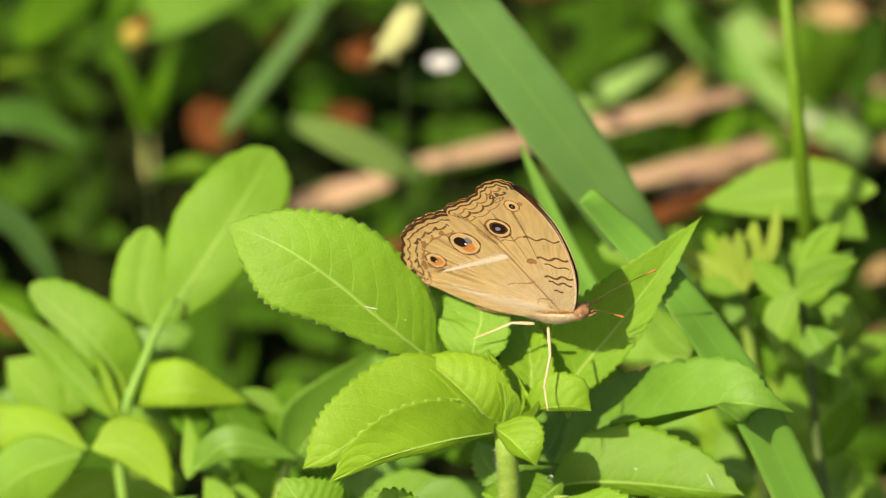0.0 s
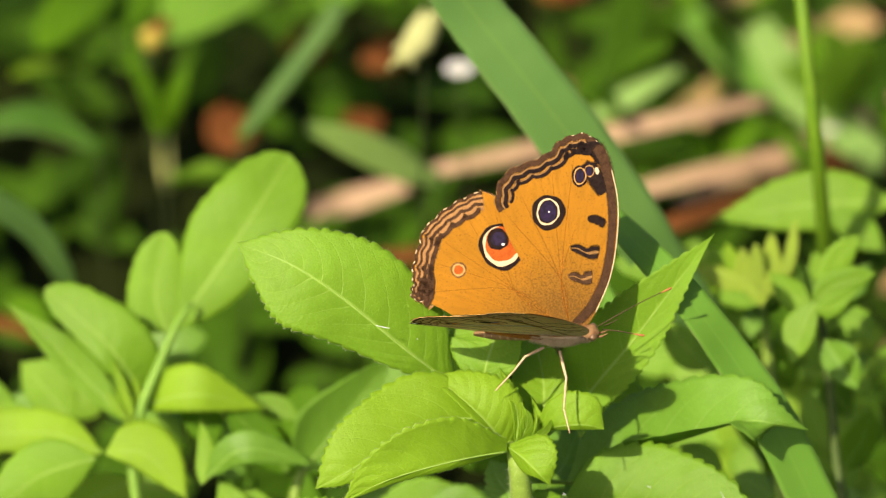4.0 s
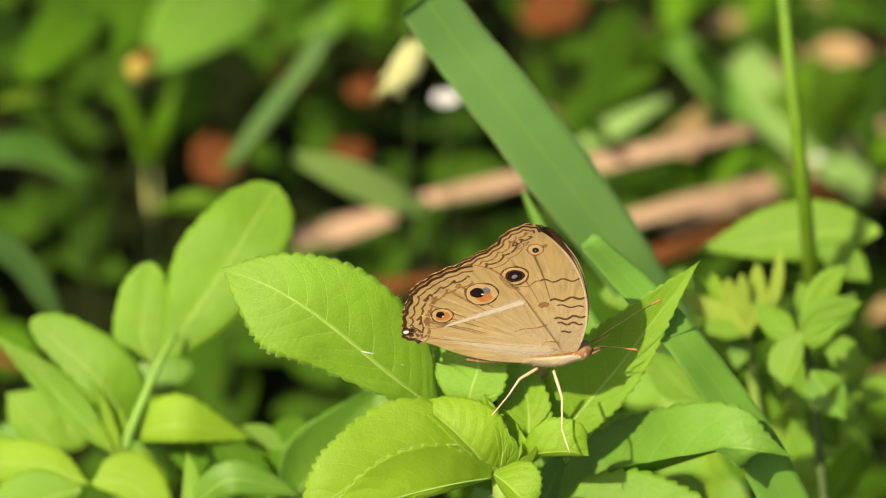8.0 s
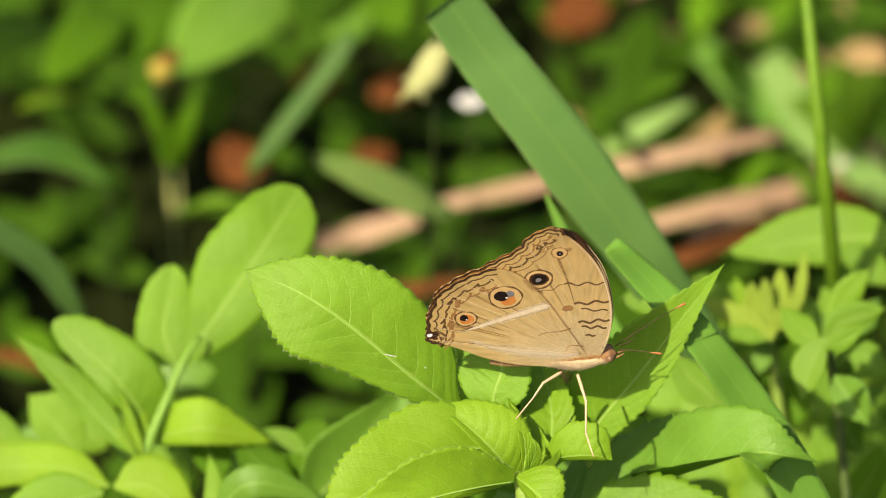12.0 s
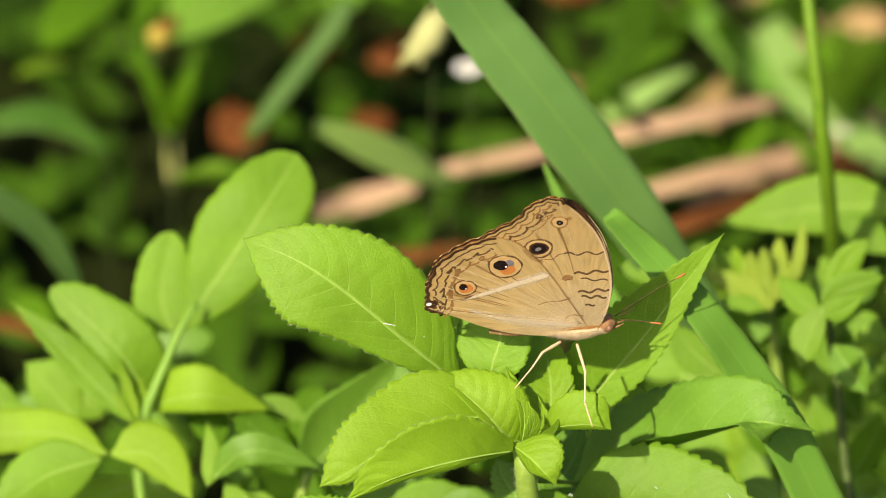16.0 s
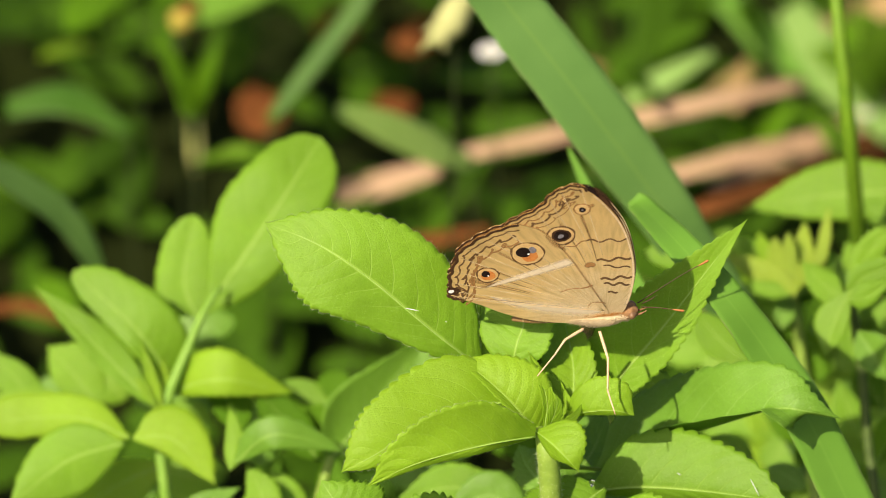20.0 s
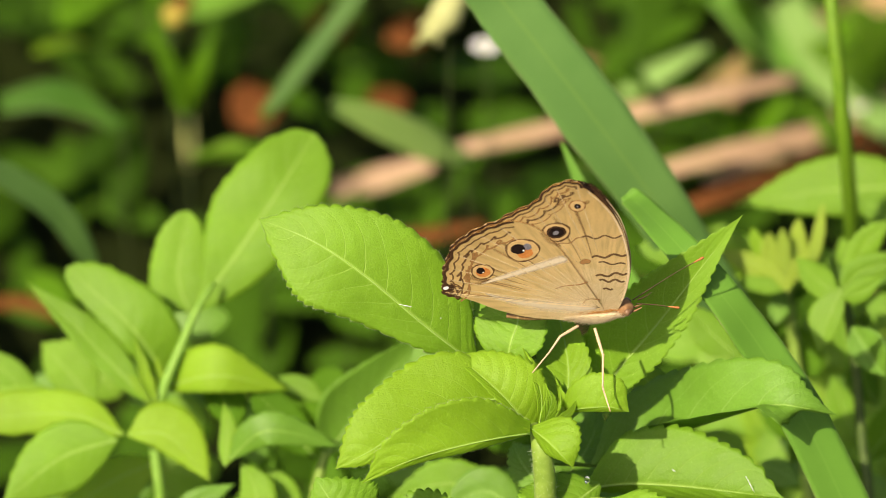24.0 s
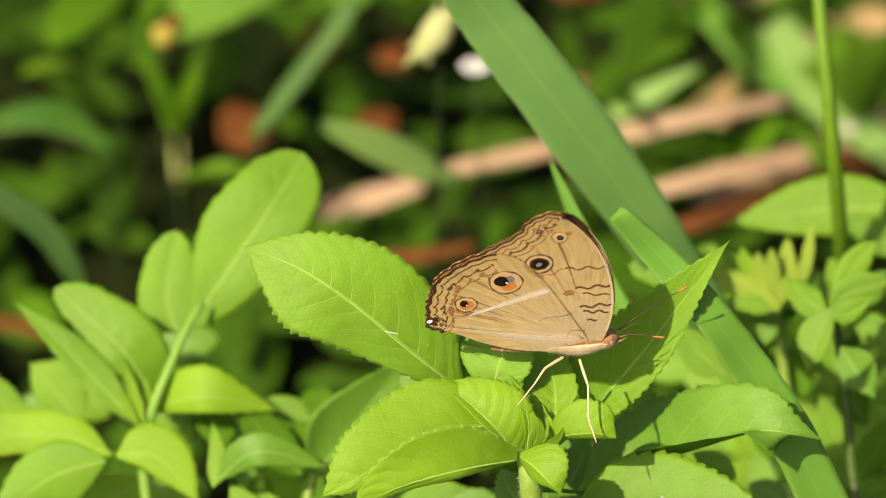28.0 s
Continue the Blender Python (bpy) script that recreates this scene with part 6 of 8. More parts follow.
far_blade([(0.07535, 0.31896, 0.05753), (0.08157, 0.31283, 0.04969), (0.08903, 0.30671, 0.04185), (0.10395, 0.29982, 0.03303)], [0.00713, 0.00951, 0.00951, 0.00713], (-0.200, -0.362, 0.917), BLADE_FAR, "grass_tuft", "broad light green grass blade", "grass")
far_blade([(0.06221, 0.35309, 0.03625), (0.07245, 0.34679, 0.02818), (0.08653, 0.33969, 0.01910)], [0.00594, 0.00832, 0.00594], (-0.200, -0.362, 0.917), BLADE_LIGHT, "grass_tuft", "light green grass blade", "grass")
# half shade painted by the dim blade colour
far_blade([(-0.09319, 0.25658, 0.07515), (-0.08011, 0.25768, 0.07656), (-0.06704, 0.25365, 0.07141)], [0.00475, 0.00832, 0.00285], (0.000, -0.362, 0.917), BLADE_SHADED, "grass_tuft", "green grass blade, half shade put into its dim colour", "grass")

def far_weed(leaves, label, seat):
    g = thing("broadleaf_weed", (seat[0], seat[1], 0.0), label, "plant")
    s = Vector(seat)
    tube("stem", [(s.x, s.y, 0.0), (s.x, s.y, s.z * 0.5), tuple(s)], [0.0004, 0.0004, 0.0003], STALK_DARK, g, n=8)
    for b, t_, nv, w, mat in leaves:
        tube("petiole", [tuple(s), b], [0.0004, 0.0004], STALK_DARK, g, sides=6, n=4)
        leaf(g, b, t_, nv, w, mat, rib=False, arch=0.08, fold=0.12, teeth=0, peak=0.45, blunt=0.62, rows=16, cols=3)

far_weed([
    ((-0.02806, 0.33866, 0.06651), (-0.05460, 0.29214, 0.07194), (0.000, -0.370, 0.923), 0.02258, LEAF_BLUE),
    ((-0.06063, 0.33789, 0.06552), (-0.06395, 0.30147, 0.06764), (0.000, -0.370, 0.923), 0.01783, LEAF_MID),
    ((-0.06715, 0.31690, 0.07114), (-0.08158, 0.28268, 0.07607), (0.100, -0.370, 0.923), 0.01248, LEAF_MID),
    ((-0.08317, 0.33172, 0.05763), (-0.10020, 0.29229, 0.07213), (0.000, -0.362, 0.917), 0.01426, LEAF_SHADED),
    ((-0.07635, 0.31283, 0.04969), (-0.08870, 0.29551, 0.06001), (0.000, -0.261, 0.965), 0.00404, LEAF_TENDER),
    ((-0.07510, 0.31283, 0.04969), (-0.06114, 0.29649, 0.06126), (0.000, -0.261, 0.965), 0.00428, LEAF_MID),
], "broad-leaved green weed with smooth leaves", (-0.06864, 0.32669, 0.03494))
far_weed([
    ((-0.01678, 0.33789, 0.06552), (-0.01764, 0.30343, 0.07015), (0.000, -0.362, 0.917), 0.01426, LEAF_BLUE),
    ((-0.01177, 0.33789, 0.06552), (-0.00539, 0.30570, 0.07304), (0.000, -0.362, 0.917), 0.01307, LEAF_MID),
    ((-0.01804, 0.33944, 0.06750), (-0.02744, 0.30645, 0.07401), (0.000, -0.362, 0.917), 0.01545, LEAF_SHADED),
], "broad-leaved green weed with smooth leaves", (-0.01599, 0.36442, 0.03450))
far_weed([
    ((0.09649, 0.30594, 0.04087), (0.07915, 0.29664, 0.06146), (0.000, -0.463, 0.869), 0.00951, LEAF),
    ((0.09773, 0.30824, 0.04381), (0.08772, 0.30192, 0.06821), (0.000, -0.463, 0.869), 0.01070, LEAF),
    ((0.09898, 0.30900, 0.04479), (0.09605, 0.30117, 0.06725), (0.000, -0.463, 0.869), 0.01070, LEAF),
], "light green weed with smooth leaves", (0.10043, 0.32048, 0.02699))
far_weed([
    ((0.06689, 0.28382, 0.04504), (0.07491, 0.28181, 0.05872), (0.000, -0.463, 0.869), 0.00713, LEAF_MID),
    ((0.06689, 0.28344, 0.04456), (0.05788, 0.28031, 0.05680), (0.000, -0.463, 0.869), 0.00666, LEAF_MID),
    ((0.08772, 0.28231, 0.04311), (0.07977, 0.27882, 0.05488), (0.000, -0.463, 0.869), 0.00713, LEAF),
    ((0.07245, 0.34521, 0.02616), (0.06384, 0.33524, 0.04588), (0.000, -0.463, 0.869), 0.00951, LEAF_MID),
], "small green weed among dry straw", (0.07660, 0.29790, 0.03059))
far_blade([(0.03843, 0.28182, 0.05871), (0.04633, 0.28452, 0.06216), (0.05727, 0.28841, 0.06714)], [0.00243, 0.00559, 0.00219], (-0.2, -0.5, 0.84), BLADE_FAR, "grass_tuft", "short pale green grass blade", "grass")
far_blade([(0.05794, 0.29446, 0.02618), (0.07716, 0.30704, 0.02604), (0.10296, 0.32203, 0.02898)], [0.00238, 0.00523, 0.00475], (0.100, -0.370, 0.923), DRY, "dry_straw", "tan dry grass straw lying on the ground", "straw")
far_weed([
    ((0.04538, 0.27414, 0.06514), (0.03637, 0.26061, 0.08030), (0.000, -0.463, 0.869), 0.00951, LEAF_MID),
    ((0.04362, 0.29513, 0.05953), (0.05503, 0.28343, 0.07703), (0.000, -0.463, 0.869), 0.00713, LEAF_SHADED),
], "small green weed among dry straw", (0.04668, 0.28872, 0.05132))
far_weed([
    ((-0.05255, 0.24015, 0.08661), (-0.05968, 0.24213, 0.10538), (0.100, -0.641, 0.755), 0.00428, LEAF_MID),
    ((-0.05196, 0.24015, 0.08661), (-0.04691, 0.24070, 0.10355), (-0.100, -0.641, 0.755), 0.00357, LEAF_MID),
    ((-0.05196, 0.23943, 0.08568), (-0.05000, 0.23047, 0.10670), (0.000, -0.641, 0.755), 0.00309, LEAF_MID),
    ((-0.05313, 0.23943, 0.08568), (-0.05547, 0.24592, 0.09398), (0.000, -0.641, 0.755), 0.00404, LEAF_MID),
    ((-0.05277, 0.24963, 0.06625), (-0.03324, 0.23367, 0.07831), (0.000, -0.261, 0.965), 0.00594, LEAF_MID),
    ((-0.05158, 0.24890, 0.06532), (-0.04026, 0.23511, 0.08015), (0.000, -0.261, 0.965), 0.00547, LEAF),
], "pale stalked seedling with narrow leaves", (-0.05260, 0.24129, 0.07182))
pale = thing("dry_stalk", (-0.05440, 0.28231, 0.00000), "pale yellowish dry stalk", "stalk")
tube("stalk", [(-0.05415, 0.28043, 0.04070), (-0.05476, 0.28457, 0.04601), (-0.05501, 0.28910, 0.05180)], [0.0014, 0.0016, 0.0009], STRAW_PALE, pale, sides=8, n=8)

seed_head = thing("seed_head", (0.00011, 0.18602, 0.00000), "pale yellow-green seed head of a weed", "seed head")
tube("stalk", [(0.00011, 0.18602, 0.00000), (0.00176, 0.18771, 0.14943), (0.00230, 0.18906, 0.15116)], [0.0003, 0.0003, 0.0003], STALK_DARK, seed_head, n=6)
tube("head", [(0.00340, 0.19008, 0.15246), (0.00066, 0.18670, 0.14813), (-0.00318, 0.18400, 0.14468)], [0.0022, 0.0034, 0.0008], SEED, seed_head, sides=12, n=14)
for k in range(14):
    a, s = k * 2.4, 0.1 + 0.8 * k / 14
    c = Vector((0.00340, 0.19008, 0.15246)).lerp(Vector((-0.00318, 0.18400, 0.14468)), s)
    off = Vector((math.cos(a), -0.3, math.sin(a))) * 0.0026
    tube("bract", [tuple(c + off * 0.6), tuple(c + off * 1.2 + Vector((-0.001, 0, -0.0022)))], [0.0008, 0.0002], SEED, seed_head, sides=6, n=4)

def small_flower(at, size):
    fc = Vector(at)
    flower = thing("small_flower", (fc.x, fc.y, 0.0), "small white flower head on a thin stalk", "flower", "white flowers among the weeds")
    tube("stalk", [(fc.x, fc.y, 0.0), (fc.x + 0.002, fc.y, fc.z * 0.5), tuple(fc)], [0.0003, 0.0003, 0.0003], STALK_DARK, flower, n=8)
    for k in range(11):
        a = k * 0.571
        leaf(flower, tuple(fc), tuple(fc + Vector((math.cos(a), math.sin(a) * 0.9 - 0.2, 0.4)) * size), (0, -0.4, 0.9), size * 0.65, PETAL, rib=False, arch=0.1, fold=0.1, teeth=0, rows=6, cols=2, thick=0.0001).name = "petal"
    tube("disc", [tuple(fc - Vector((0, 0, 0.0006))), tuple(fc + Vector((0, 0, 0.0009)))], [0.0012, 0.0010], SEED, flower, sides=10, n=4)


small_flower((0.00913, 0.24764, 0.09620), 0.0028)
small_flower((0.09066, 0.28821, 0.05064), 0.0016)
bud = thing("withered_bud", (-0.05697, 0.28418, 0.0), "yellow-brown withered flower bud on a stalk", "flower bud")
tube("stalk", [(-0.05697, 0.28418, 0.0), (-0.05781, 0.28314, 0.07664)], [0.0004, 0.0004], STALK_DARK, bud, n=6)
tube("bud", [(-0.05805, 0.28299, 0.07645), (-0.05697, 0.28433, 0.07816), (-0.05528, 0.28597, 0.08025)], [0.0009, 0.0030, 0.0012], BUD, bud, sides=12, n=12)
tube("tip", [(-0.05567, 0.28375, 0.08066), (-0.05278, 0.28508, 0.08237)], [0.0016, 0.0020, 0.0006], LITTER, bud, "brown dried tip of the bud", 10, 8)


def litter(at, w, l, turn, seed):
    g = thing("dead_leaf", (at[0], at[1], 0.004), "curled reddish brown dead leaf on the soil", "leaf", "dead leaves on the soil")
    c, s = math.cos(turn), math.sin(turn)
    b = Vector(at) - Vector((c * l / 2, s * l / 2, 0))
    t_ = Vector(at) + Vector((c * l / 2, s * l / 2, 0.004))
    ob = leaf(g, tuple(b), tuple(t_), (0.1, -0.5, 0.85), w, LITTER, arch=0.12, fold=0.25, teeth=0, wave=0.06, rows=18, cols=3, blunt=0.6, seed=seed, rib=False)

for k, (a, w, l, r) in enumerate((
    ((-0.04091, 0.30326, 0.03744), 0.012, 0.011, 0.4), ((-0.02509, 0.34679, 0.02818), 0.010, 0.010, 1.2), ((-0.00555, 0.32980, 0.03892), 0.008, 0.014, 0.2),
    ((0.03518, 0.37260, 0.02871), 0.012, 0.015, 0.1), ((-0.01312, 0.31931, 0.02550), 0.008, 0.012, 0.3), ((0.09539, 0.31504, 0.02003), 0.012, 0.02, 0.3), ((-0.01712, 0.23426, 0.04659), 0.012, 0.016, 0.5))):
    litter(a, w, l, r, k)


def undergrowth(name, count, mat, seed, label, zone, height, size):
    """Scattered low leaves, one joined mesh."""
    rng = random.Random(seed)
    verts, faces, uvs = [], [], []
    for _ in range(count):
        x, y = (rng.gauss(0, zone[0]), rng.gauss(0.3, zone[1])) if len(zone) == 2 else (rng.uniform(zone[0], zone[1]), rng.uniform(zone[2], zone[3]))
        z = rng.uniform(0.002, height) * rng.random() ** 0.6
        a = rng.uniform(0, 6.283)
        l = rng.uniform(*size)
        b = Vector((x, y, z))
        t_ = b + Vector((math.cos(a) * l, math.sin(a) * l, rng.uniform(-0.3, 0.5) * l))
        v, f, uv = leaf_data(b, t_, (rng.uniform(-0.6, 0.6), rng.uniform(-0.8, 0.3), 0.9), l * rng.uniform(0.3, 0.55), 0.08, 0.15, 0, 0.5, rows=6, cols=2, thick=0.0002)
        o = len(verts)
        verts += v
        faces += [tuple(i + o for i in q) for q in f]
        uvs += uv
    tagged(mesh_part(name, verts, faces, mat, None, uvs), label, "weeds", kind="stuff")


# the darkest layers paint the deep shade of the undergrowth by leaf colour
undergrowth("undergrowth", 2100, LEAF_SHADED, 3, "low weeds covering the soil, deep shade put into their dark green", (-0.3, 0.3, -0.05, 0.75), 0.035, (0.012, 0.03))
undergrowth("undergrowth", 80, LEAF_MID, 5, "green low weeds scattered on the soil", (-0.3, 0.3, 0.1, 0.75), 0.03, (0.010, 0.022))
undergrowth("undergrowth", 260, LEAF_SHADED, 8, "low weeds below the plants, deep shade put into their dark green", (-0.16, 0.16, -0.2, 0.1), 0.05, (0.012, 0.03))
undergrowth("straw_litter", 120, STRAW_BED, 11, "dry straw bits among the weeds", (0.02, 0.16, 0.18, 0.55), 0.03, (0.007, 0.016))
undergrowth("undergrowth", 95, LEAF_MID, 12, "light green low weeds in the sun", (0.03, 0.16, 0.16, 0.6), 0.04, (0.010, 0.022))
undergrowth("undergrowth", 900, LEAF_SHADED, 9, "low weeds thinning out around, deep shade put into their dark green", (0.45, 0.45), 0.03, (0.015, 0.035))

# ---------- butterfly ----------
UNDER = wing_mat("wing underside", (0.85, 0.705, 0.46), (0.775, 0.565, 0.265), (0.655, 0.45, 0.18), 0.004, 0.014, 500, (0.34, 0.20, 0.09), 0.20, 0.32)
ORANGE = wing_mat("wing upper side", (0.40, 0.19, 0.035), (0.59, 0.265, 0.026), (0.65, 0.30, 0.032), 0.005, 0.014, 900, (0.14, 0.07, 0.02), 0.6, 0.46)
BROWN = scale_mat("brown scales", (0.028, 0.014, 0.008), (0.085, 0.043, 0.024), spec=0.04)
UMBER = scale_mat("umber scales", (0.080, 0.040, 0.019), (0.19, 0.105, 0.05), 0.05, 0.5, spec=0.04)
OCHRE = scale_mat("ochre scales", (0.26, 0.125, 0.045), (0.38, 0.20, 0.08), 0.05, 0.5)
DULL = scale_mat("dull ochre scales", (0.17, 0.085, 0.030), (0.30, 0.16, 0.06), 0.05, 0.6)
DUSK = scale_mat("dusky scales", (0.30, 0.155, 0.062), (0.40, 0.22, 0.095), 0.05, 0.9, cover=0.50)
SAND = scale_mat("sand scales", (0.44, 0.23, 0.075), (0.54, 0.30, 0.11), 0.05, 0.6)
BUFF = scale_mat("buff scales", (0.52, 0.33, 0.14), (0.62, 0.42, 0.20), 0.05, 0.5)
CREAM = scale_mat("cream scales", (0.58, 0.42, 0.25), (0.70, 0.54, 0.36))
STRIPE = scale_mat("stripe scales", (0.72, 0.58, 0.42), (0.80, 0.68, 0.53), 0.10, 0.75, cover=0.85)
INNER = scale_mat("pale inner scales", (0.74, 0.62, 0.46), (0.86, 0.76, 0.62), 0.10, 0.9, cover=0.55)
VEIN = scale_mat("wing vein", (0.74, 0.54, 0.30), (0.84, 0.65, 0.40), 0.05, 0.45, cover=0.8)
VEIN_UP = scale_mat("wing vein upper", (0.30, 0.09, 0.010), (0.40, 0.13, 0.015), 0.05, 0.5, cover=0.45)
BLACK = scale_mat("black scales", (0.008, 0.005, 0.005), (0.026, 0.016, 0.014), 0.06, 0.35, spec=0.03)
VIOLET = scale_mat("violet scales", (0.004, 0.002, 0.007), (0.018, 0.007, 0.042), 0.06, 0.4, 1800, rough=0.5, spec=0.12)
GREYBLUE = scale_mat("grey blue scales", (0.13, 0.12, 0.15), (0.26, 0.24, 0.27), 0.05, 0.5)
RUST = scale_mat("rust scales", (0.46, 0.14, 0.034), (0.60, 0.25, 0.075), 0.06, 0.4)
RUST_DEEP = scale_mat("deep rust scales", (0.30, 0.05, 0.008), (0.42, 0.10, 0.018), 0.06, 0.4)
PALE = scale_mat("white scales", (0.72, 0.70, 0.74), (0.85, 0.84, 0.88), 0.05, 0.5)
FUR = plain_mat("back fur", (0.24, 0.10, 0.030), (0.48, 0.24, 0.08), 900, 0.85, spec=0.1, trans=0.1)
BELLY = plain_mat("belly fur", (0.56, 0.43, 0.26), (0.74, 0.61, 0.42), 900, 0.85, spec=0.1, trans=0.1)
FUR_RED = plain_mat("head fur", (0.13, 0.062, 0.028), (0.34, 0.19, 0.095), 1200, 0.85, spec=0.1)
SKIN = plain_mat("body skin", (0.20, 0.11, 0.045), (0.32, 0.19, 0.085), 700, 0.6, spec=0.25)
SKIN_LIGHT = plain_mat("body band", (0.36, 0.22, 0.10), (0.46, 0.31, 0.16), 700, 0.7)
LEG = plain_mat("pale leg", (0.52, 0.33, 0.20), (0.68, 0.47, 0.32), 900, 0.6, spec=0.25)
ANTENNA = plain_mat("antenna", (0.035, 0.016, 0.008), (0.08, 0.035, 0.016), 900, 0.6, spec=0.25)
CLUB = plain_mat("antenna club", (0.30, 0.11, 0.03), (0.40, 0.16, 0.05), 900, 0.6, spec=0.25)
EYE_MAT = plain_mat("compound eye", (0.10, 0.05, 0.025), (0.20, 0.11, 0.06), 1500, 0.3, spec=0.5)

butterfly = new("butterfly")
butterfly.empty_display_size = 0.01
tagged(butterfly, "tan and orange butterfly with eyespots standing on a green leaf", "butterfly")

FORE_OUTER = [(5.20, 29.90), (4.40, 31.40), (2.46, 32.00), (0.45, 31.50), (-1.18, 30.70), (-2.64, 29.10), (-4.55, 28.00), (-6.91, 27.10), (-9.19, 26.15), (-10.92, 24.20), (-11.55, 21.60), (-11.01, 19.10)]
FORE_REST = [(-11.01, 19.10), (-9.19, 14.55), (-6.37, 9.55), (-3.18, 3.82), (-0.82, -0.55), (1.70, -1.00), (4.30, 2.10), (6.95, 8.05), (8.20, 14.45), (8.20, 20.90), (6.85, 26.30), (5.20, 29.90)]
HIND_OUTER = [(-14.26, 22.60), (-16.85, 21.53), (-18.84, 20.45), (-20.91, 18.92), (-22.66, 17.14), (-23.96, 15.59), (-24.45, 13.44), (-25.12, 11.04), (-25.44, 9.21), (-25.24, 7.42), (-25.25, 6.31), (-25.54, 5.26), (-24.88, 4.29), (-23.17, 4.15)]
HIND_REST = [(-23.17, 4.15), (-20.31, 2.82), (-16.35, 0.64), (-11.54, -1.06), (-5.08, -1.75), (-0.74, -1.23), (0.39, 1.03), (-2.52, 7.24), (-6.35, 14.73), (-10.11, 20.37), (-14.26, 22.60)]


def v2(p):
    return Vector((p[0], p[1], 0))


def outer_curve(pts, n, scallops, depth):
    """Wing margin with small scallops."""
    c = spline([v2(p) for p in pts], n)
    out = []
    for i, q in enumerate(c):
        d = (c[min(i + 1, n - 1)] - c[max(i - 1, 0)]).normalized()
        nrm = Vector((d.y, -d.x, 0))
        out.append(q + nrm * depth * (abs(math.sin(math.pi * scallops * i / (n - 1))) - 0.5))
    return out


def inset(curve, dist, amp=0.0, waves=0, phase=0.0, start=0.0, end=1.0):
    """A line that follows the margin inside it."""
    n = len(curve)
    out = []
    for i in range(int(n * start), int(n * end)):
        d = (curve[min(i + 2, n - 1)] - curve[max(i - 2, 0)]).normalized()
        nrm = Vector((-d.y, d.x, 0))
        out.append(curve[i] + nrm * (dist + amp * math.sin(waves * 6.283 * i / n + phase)))
    return out


def sheet(name, outline, z0, z1, mat, parent, side, label=""):
    """Flat plate with the given outline between two heights."""
    n = len(outline)
    verts = [(q.x * MM, q.y * side * MM, z0 * MM) for q in outline] + [(q.x * MM, q.y * side * MM, z1 * MM) for q in outline]
    faces = [tuple(range(n)), tuple(range(2 * n - 1, n - 1, -1))]
    faces += [(i, (i + 1) % n, n + (i + 1) % n, n + i) for i in range(n)]
    return mesh_part(name, verts, faces, mat, parent, label=label, smooth=False)


def ribbon(name, pts, widths, z, mat, parent, side, label="", n=0, thick=0.02, ends=True):
    """Narrow raised band of scales on a wing; z below zero lies on the underside."""
    c = spline([Vector((p[0], p[1], 0)) for p in pts], n) if n else [Vector((p[0], p[1], 0)) for p in pts]
    m = len(c)
    verts, faces, soft = [], [], []
    zt = z + math.copysign(thick, z)
    for i, q in enumerate(c):
        d = (c[min(i + 1, m - 1)] - c[max(i - 1, 0)]).normalized()
        nr = Vector((-d.y, d.x, 0))
        w = 0.58 * np.interp(i / max(1, m - 1), np.linspace(0, 1, len(widths)), widths)
        for sgn, zz in ((1, z), (0.5, zt), (0, zt), (-0.5, zt), (-1, z)):
            e = q + nr * w * sgn
            verts.append((e.x * MM, e.y * side * MM, zz * MM))
            soft.append(0.0 if ends and i in (0, m - 1) else 1.0 - abs(sgn))
    for i in range(m - 1):
        for k in range(5):
            a, b = i * 5 + k, i * 5 + (k + 1) % 5
            faces.append((a, b, b + 5, a + 5))
    faces += [(0, 1, 2, 3, 4), tuple(5 * m - 5 + k for k in range(5))]
    return mesh_part(name, verts, faces, mat, parent, label=label, smooth=False, soft=soft)


def eyespot(parent, at, rings, z, side, label):
    """Stacked discs: rings of (radius, length/width, dx, dy, material, lean)."""
    verts, faces, ids, mats, soft = [], [], [], [], []
    up = math.copysign(1, z)
    n = 32
    for k, (r, asp, dx, dy, mat, lean) in enumerate(rings):
        o, h = len(verts), z + up * 0.022 * (k + 1)
        cl, sl = math.cos(lean), math.sin(lean)
        rim = min(0.14, 0.3 * r)
        for g, zz, sf in ((0, z * 0.8, 0.0), (rim, h, 0.5), (2 * rim, h, 1.0)):
            for i in range(n):
                w = 6.283185 * i / n
                rr = r * (1 + 0.03 * math.sin(3 * w + k) + 0.02 * math.sin(7 * w + 2 * k)) + rim * 0.8 - g
                a, b = rr * math.cos(w) * asp, rr * math.sin(w)
                x, y = at[0] + dx + a * cl - b * sl, at[1] + dy + a * sl + b * cl
                verts.append((x * MM, y * side * MM, zz * MM))
                soft.append(sf)
        faces.append(tuple(o + 2 * n + i for i in range(n)))
        ids.append(k)
        for i in range(n):
            j = (i + 1) % n
            for g in (0, n):
                faces.append((o + g + i, o + g + j, o + g + n + j, o + g + n + i))
                ids.append(k)
        mats.append(mat)
    return mesh_part("eyespot", verts, faces, mats, parent, label=label, smooth=False, mat_ids=ids, soft=soft)


def zig(p, q, n, amp):
    """Wavy line between two points."""
    a, b = v2(p), v2(q)
    d = (b - a).normalized()
    nr = Vector((-d.y, d.x, 0))
    return [a.lerp(b, i / 24) + nr * amp * math.sin(i / 24 * n * 6.283) for i in range(25)]


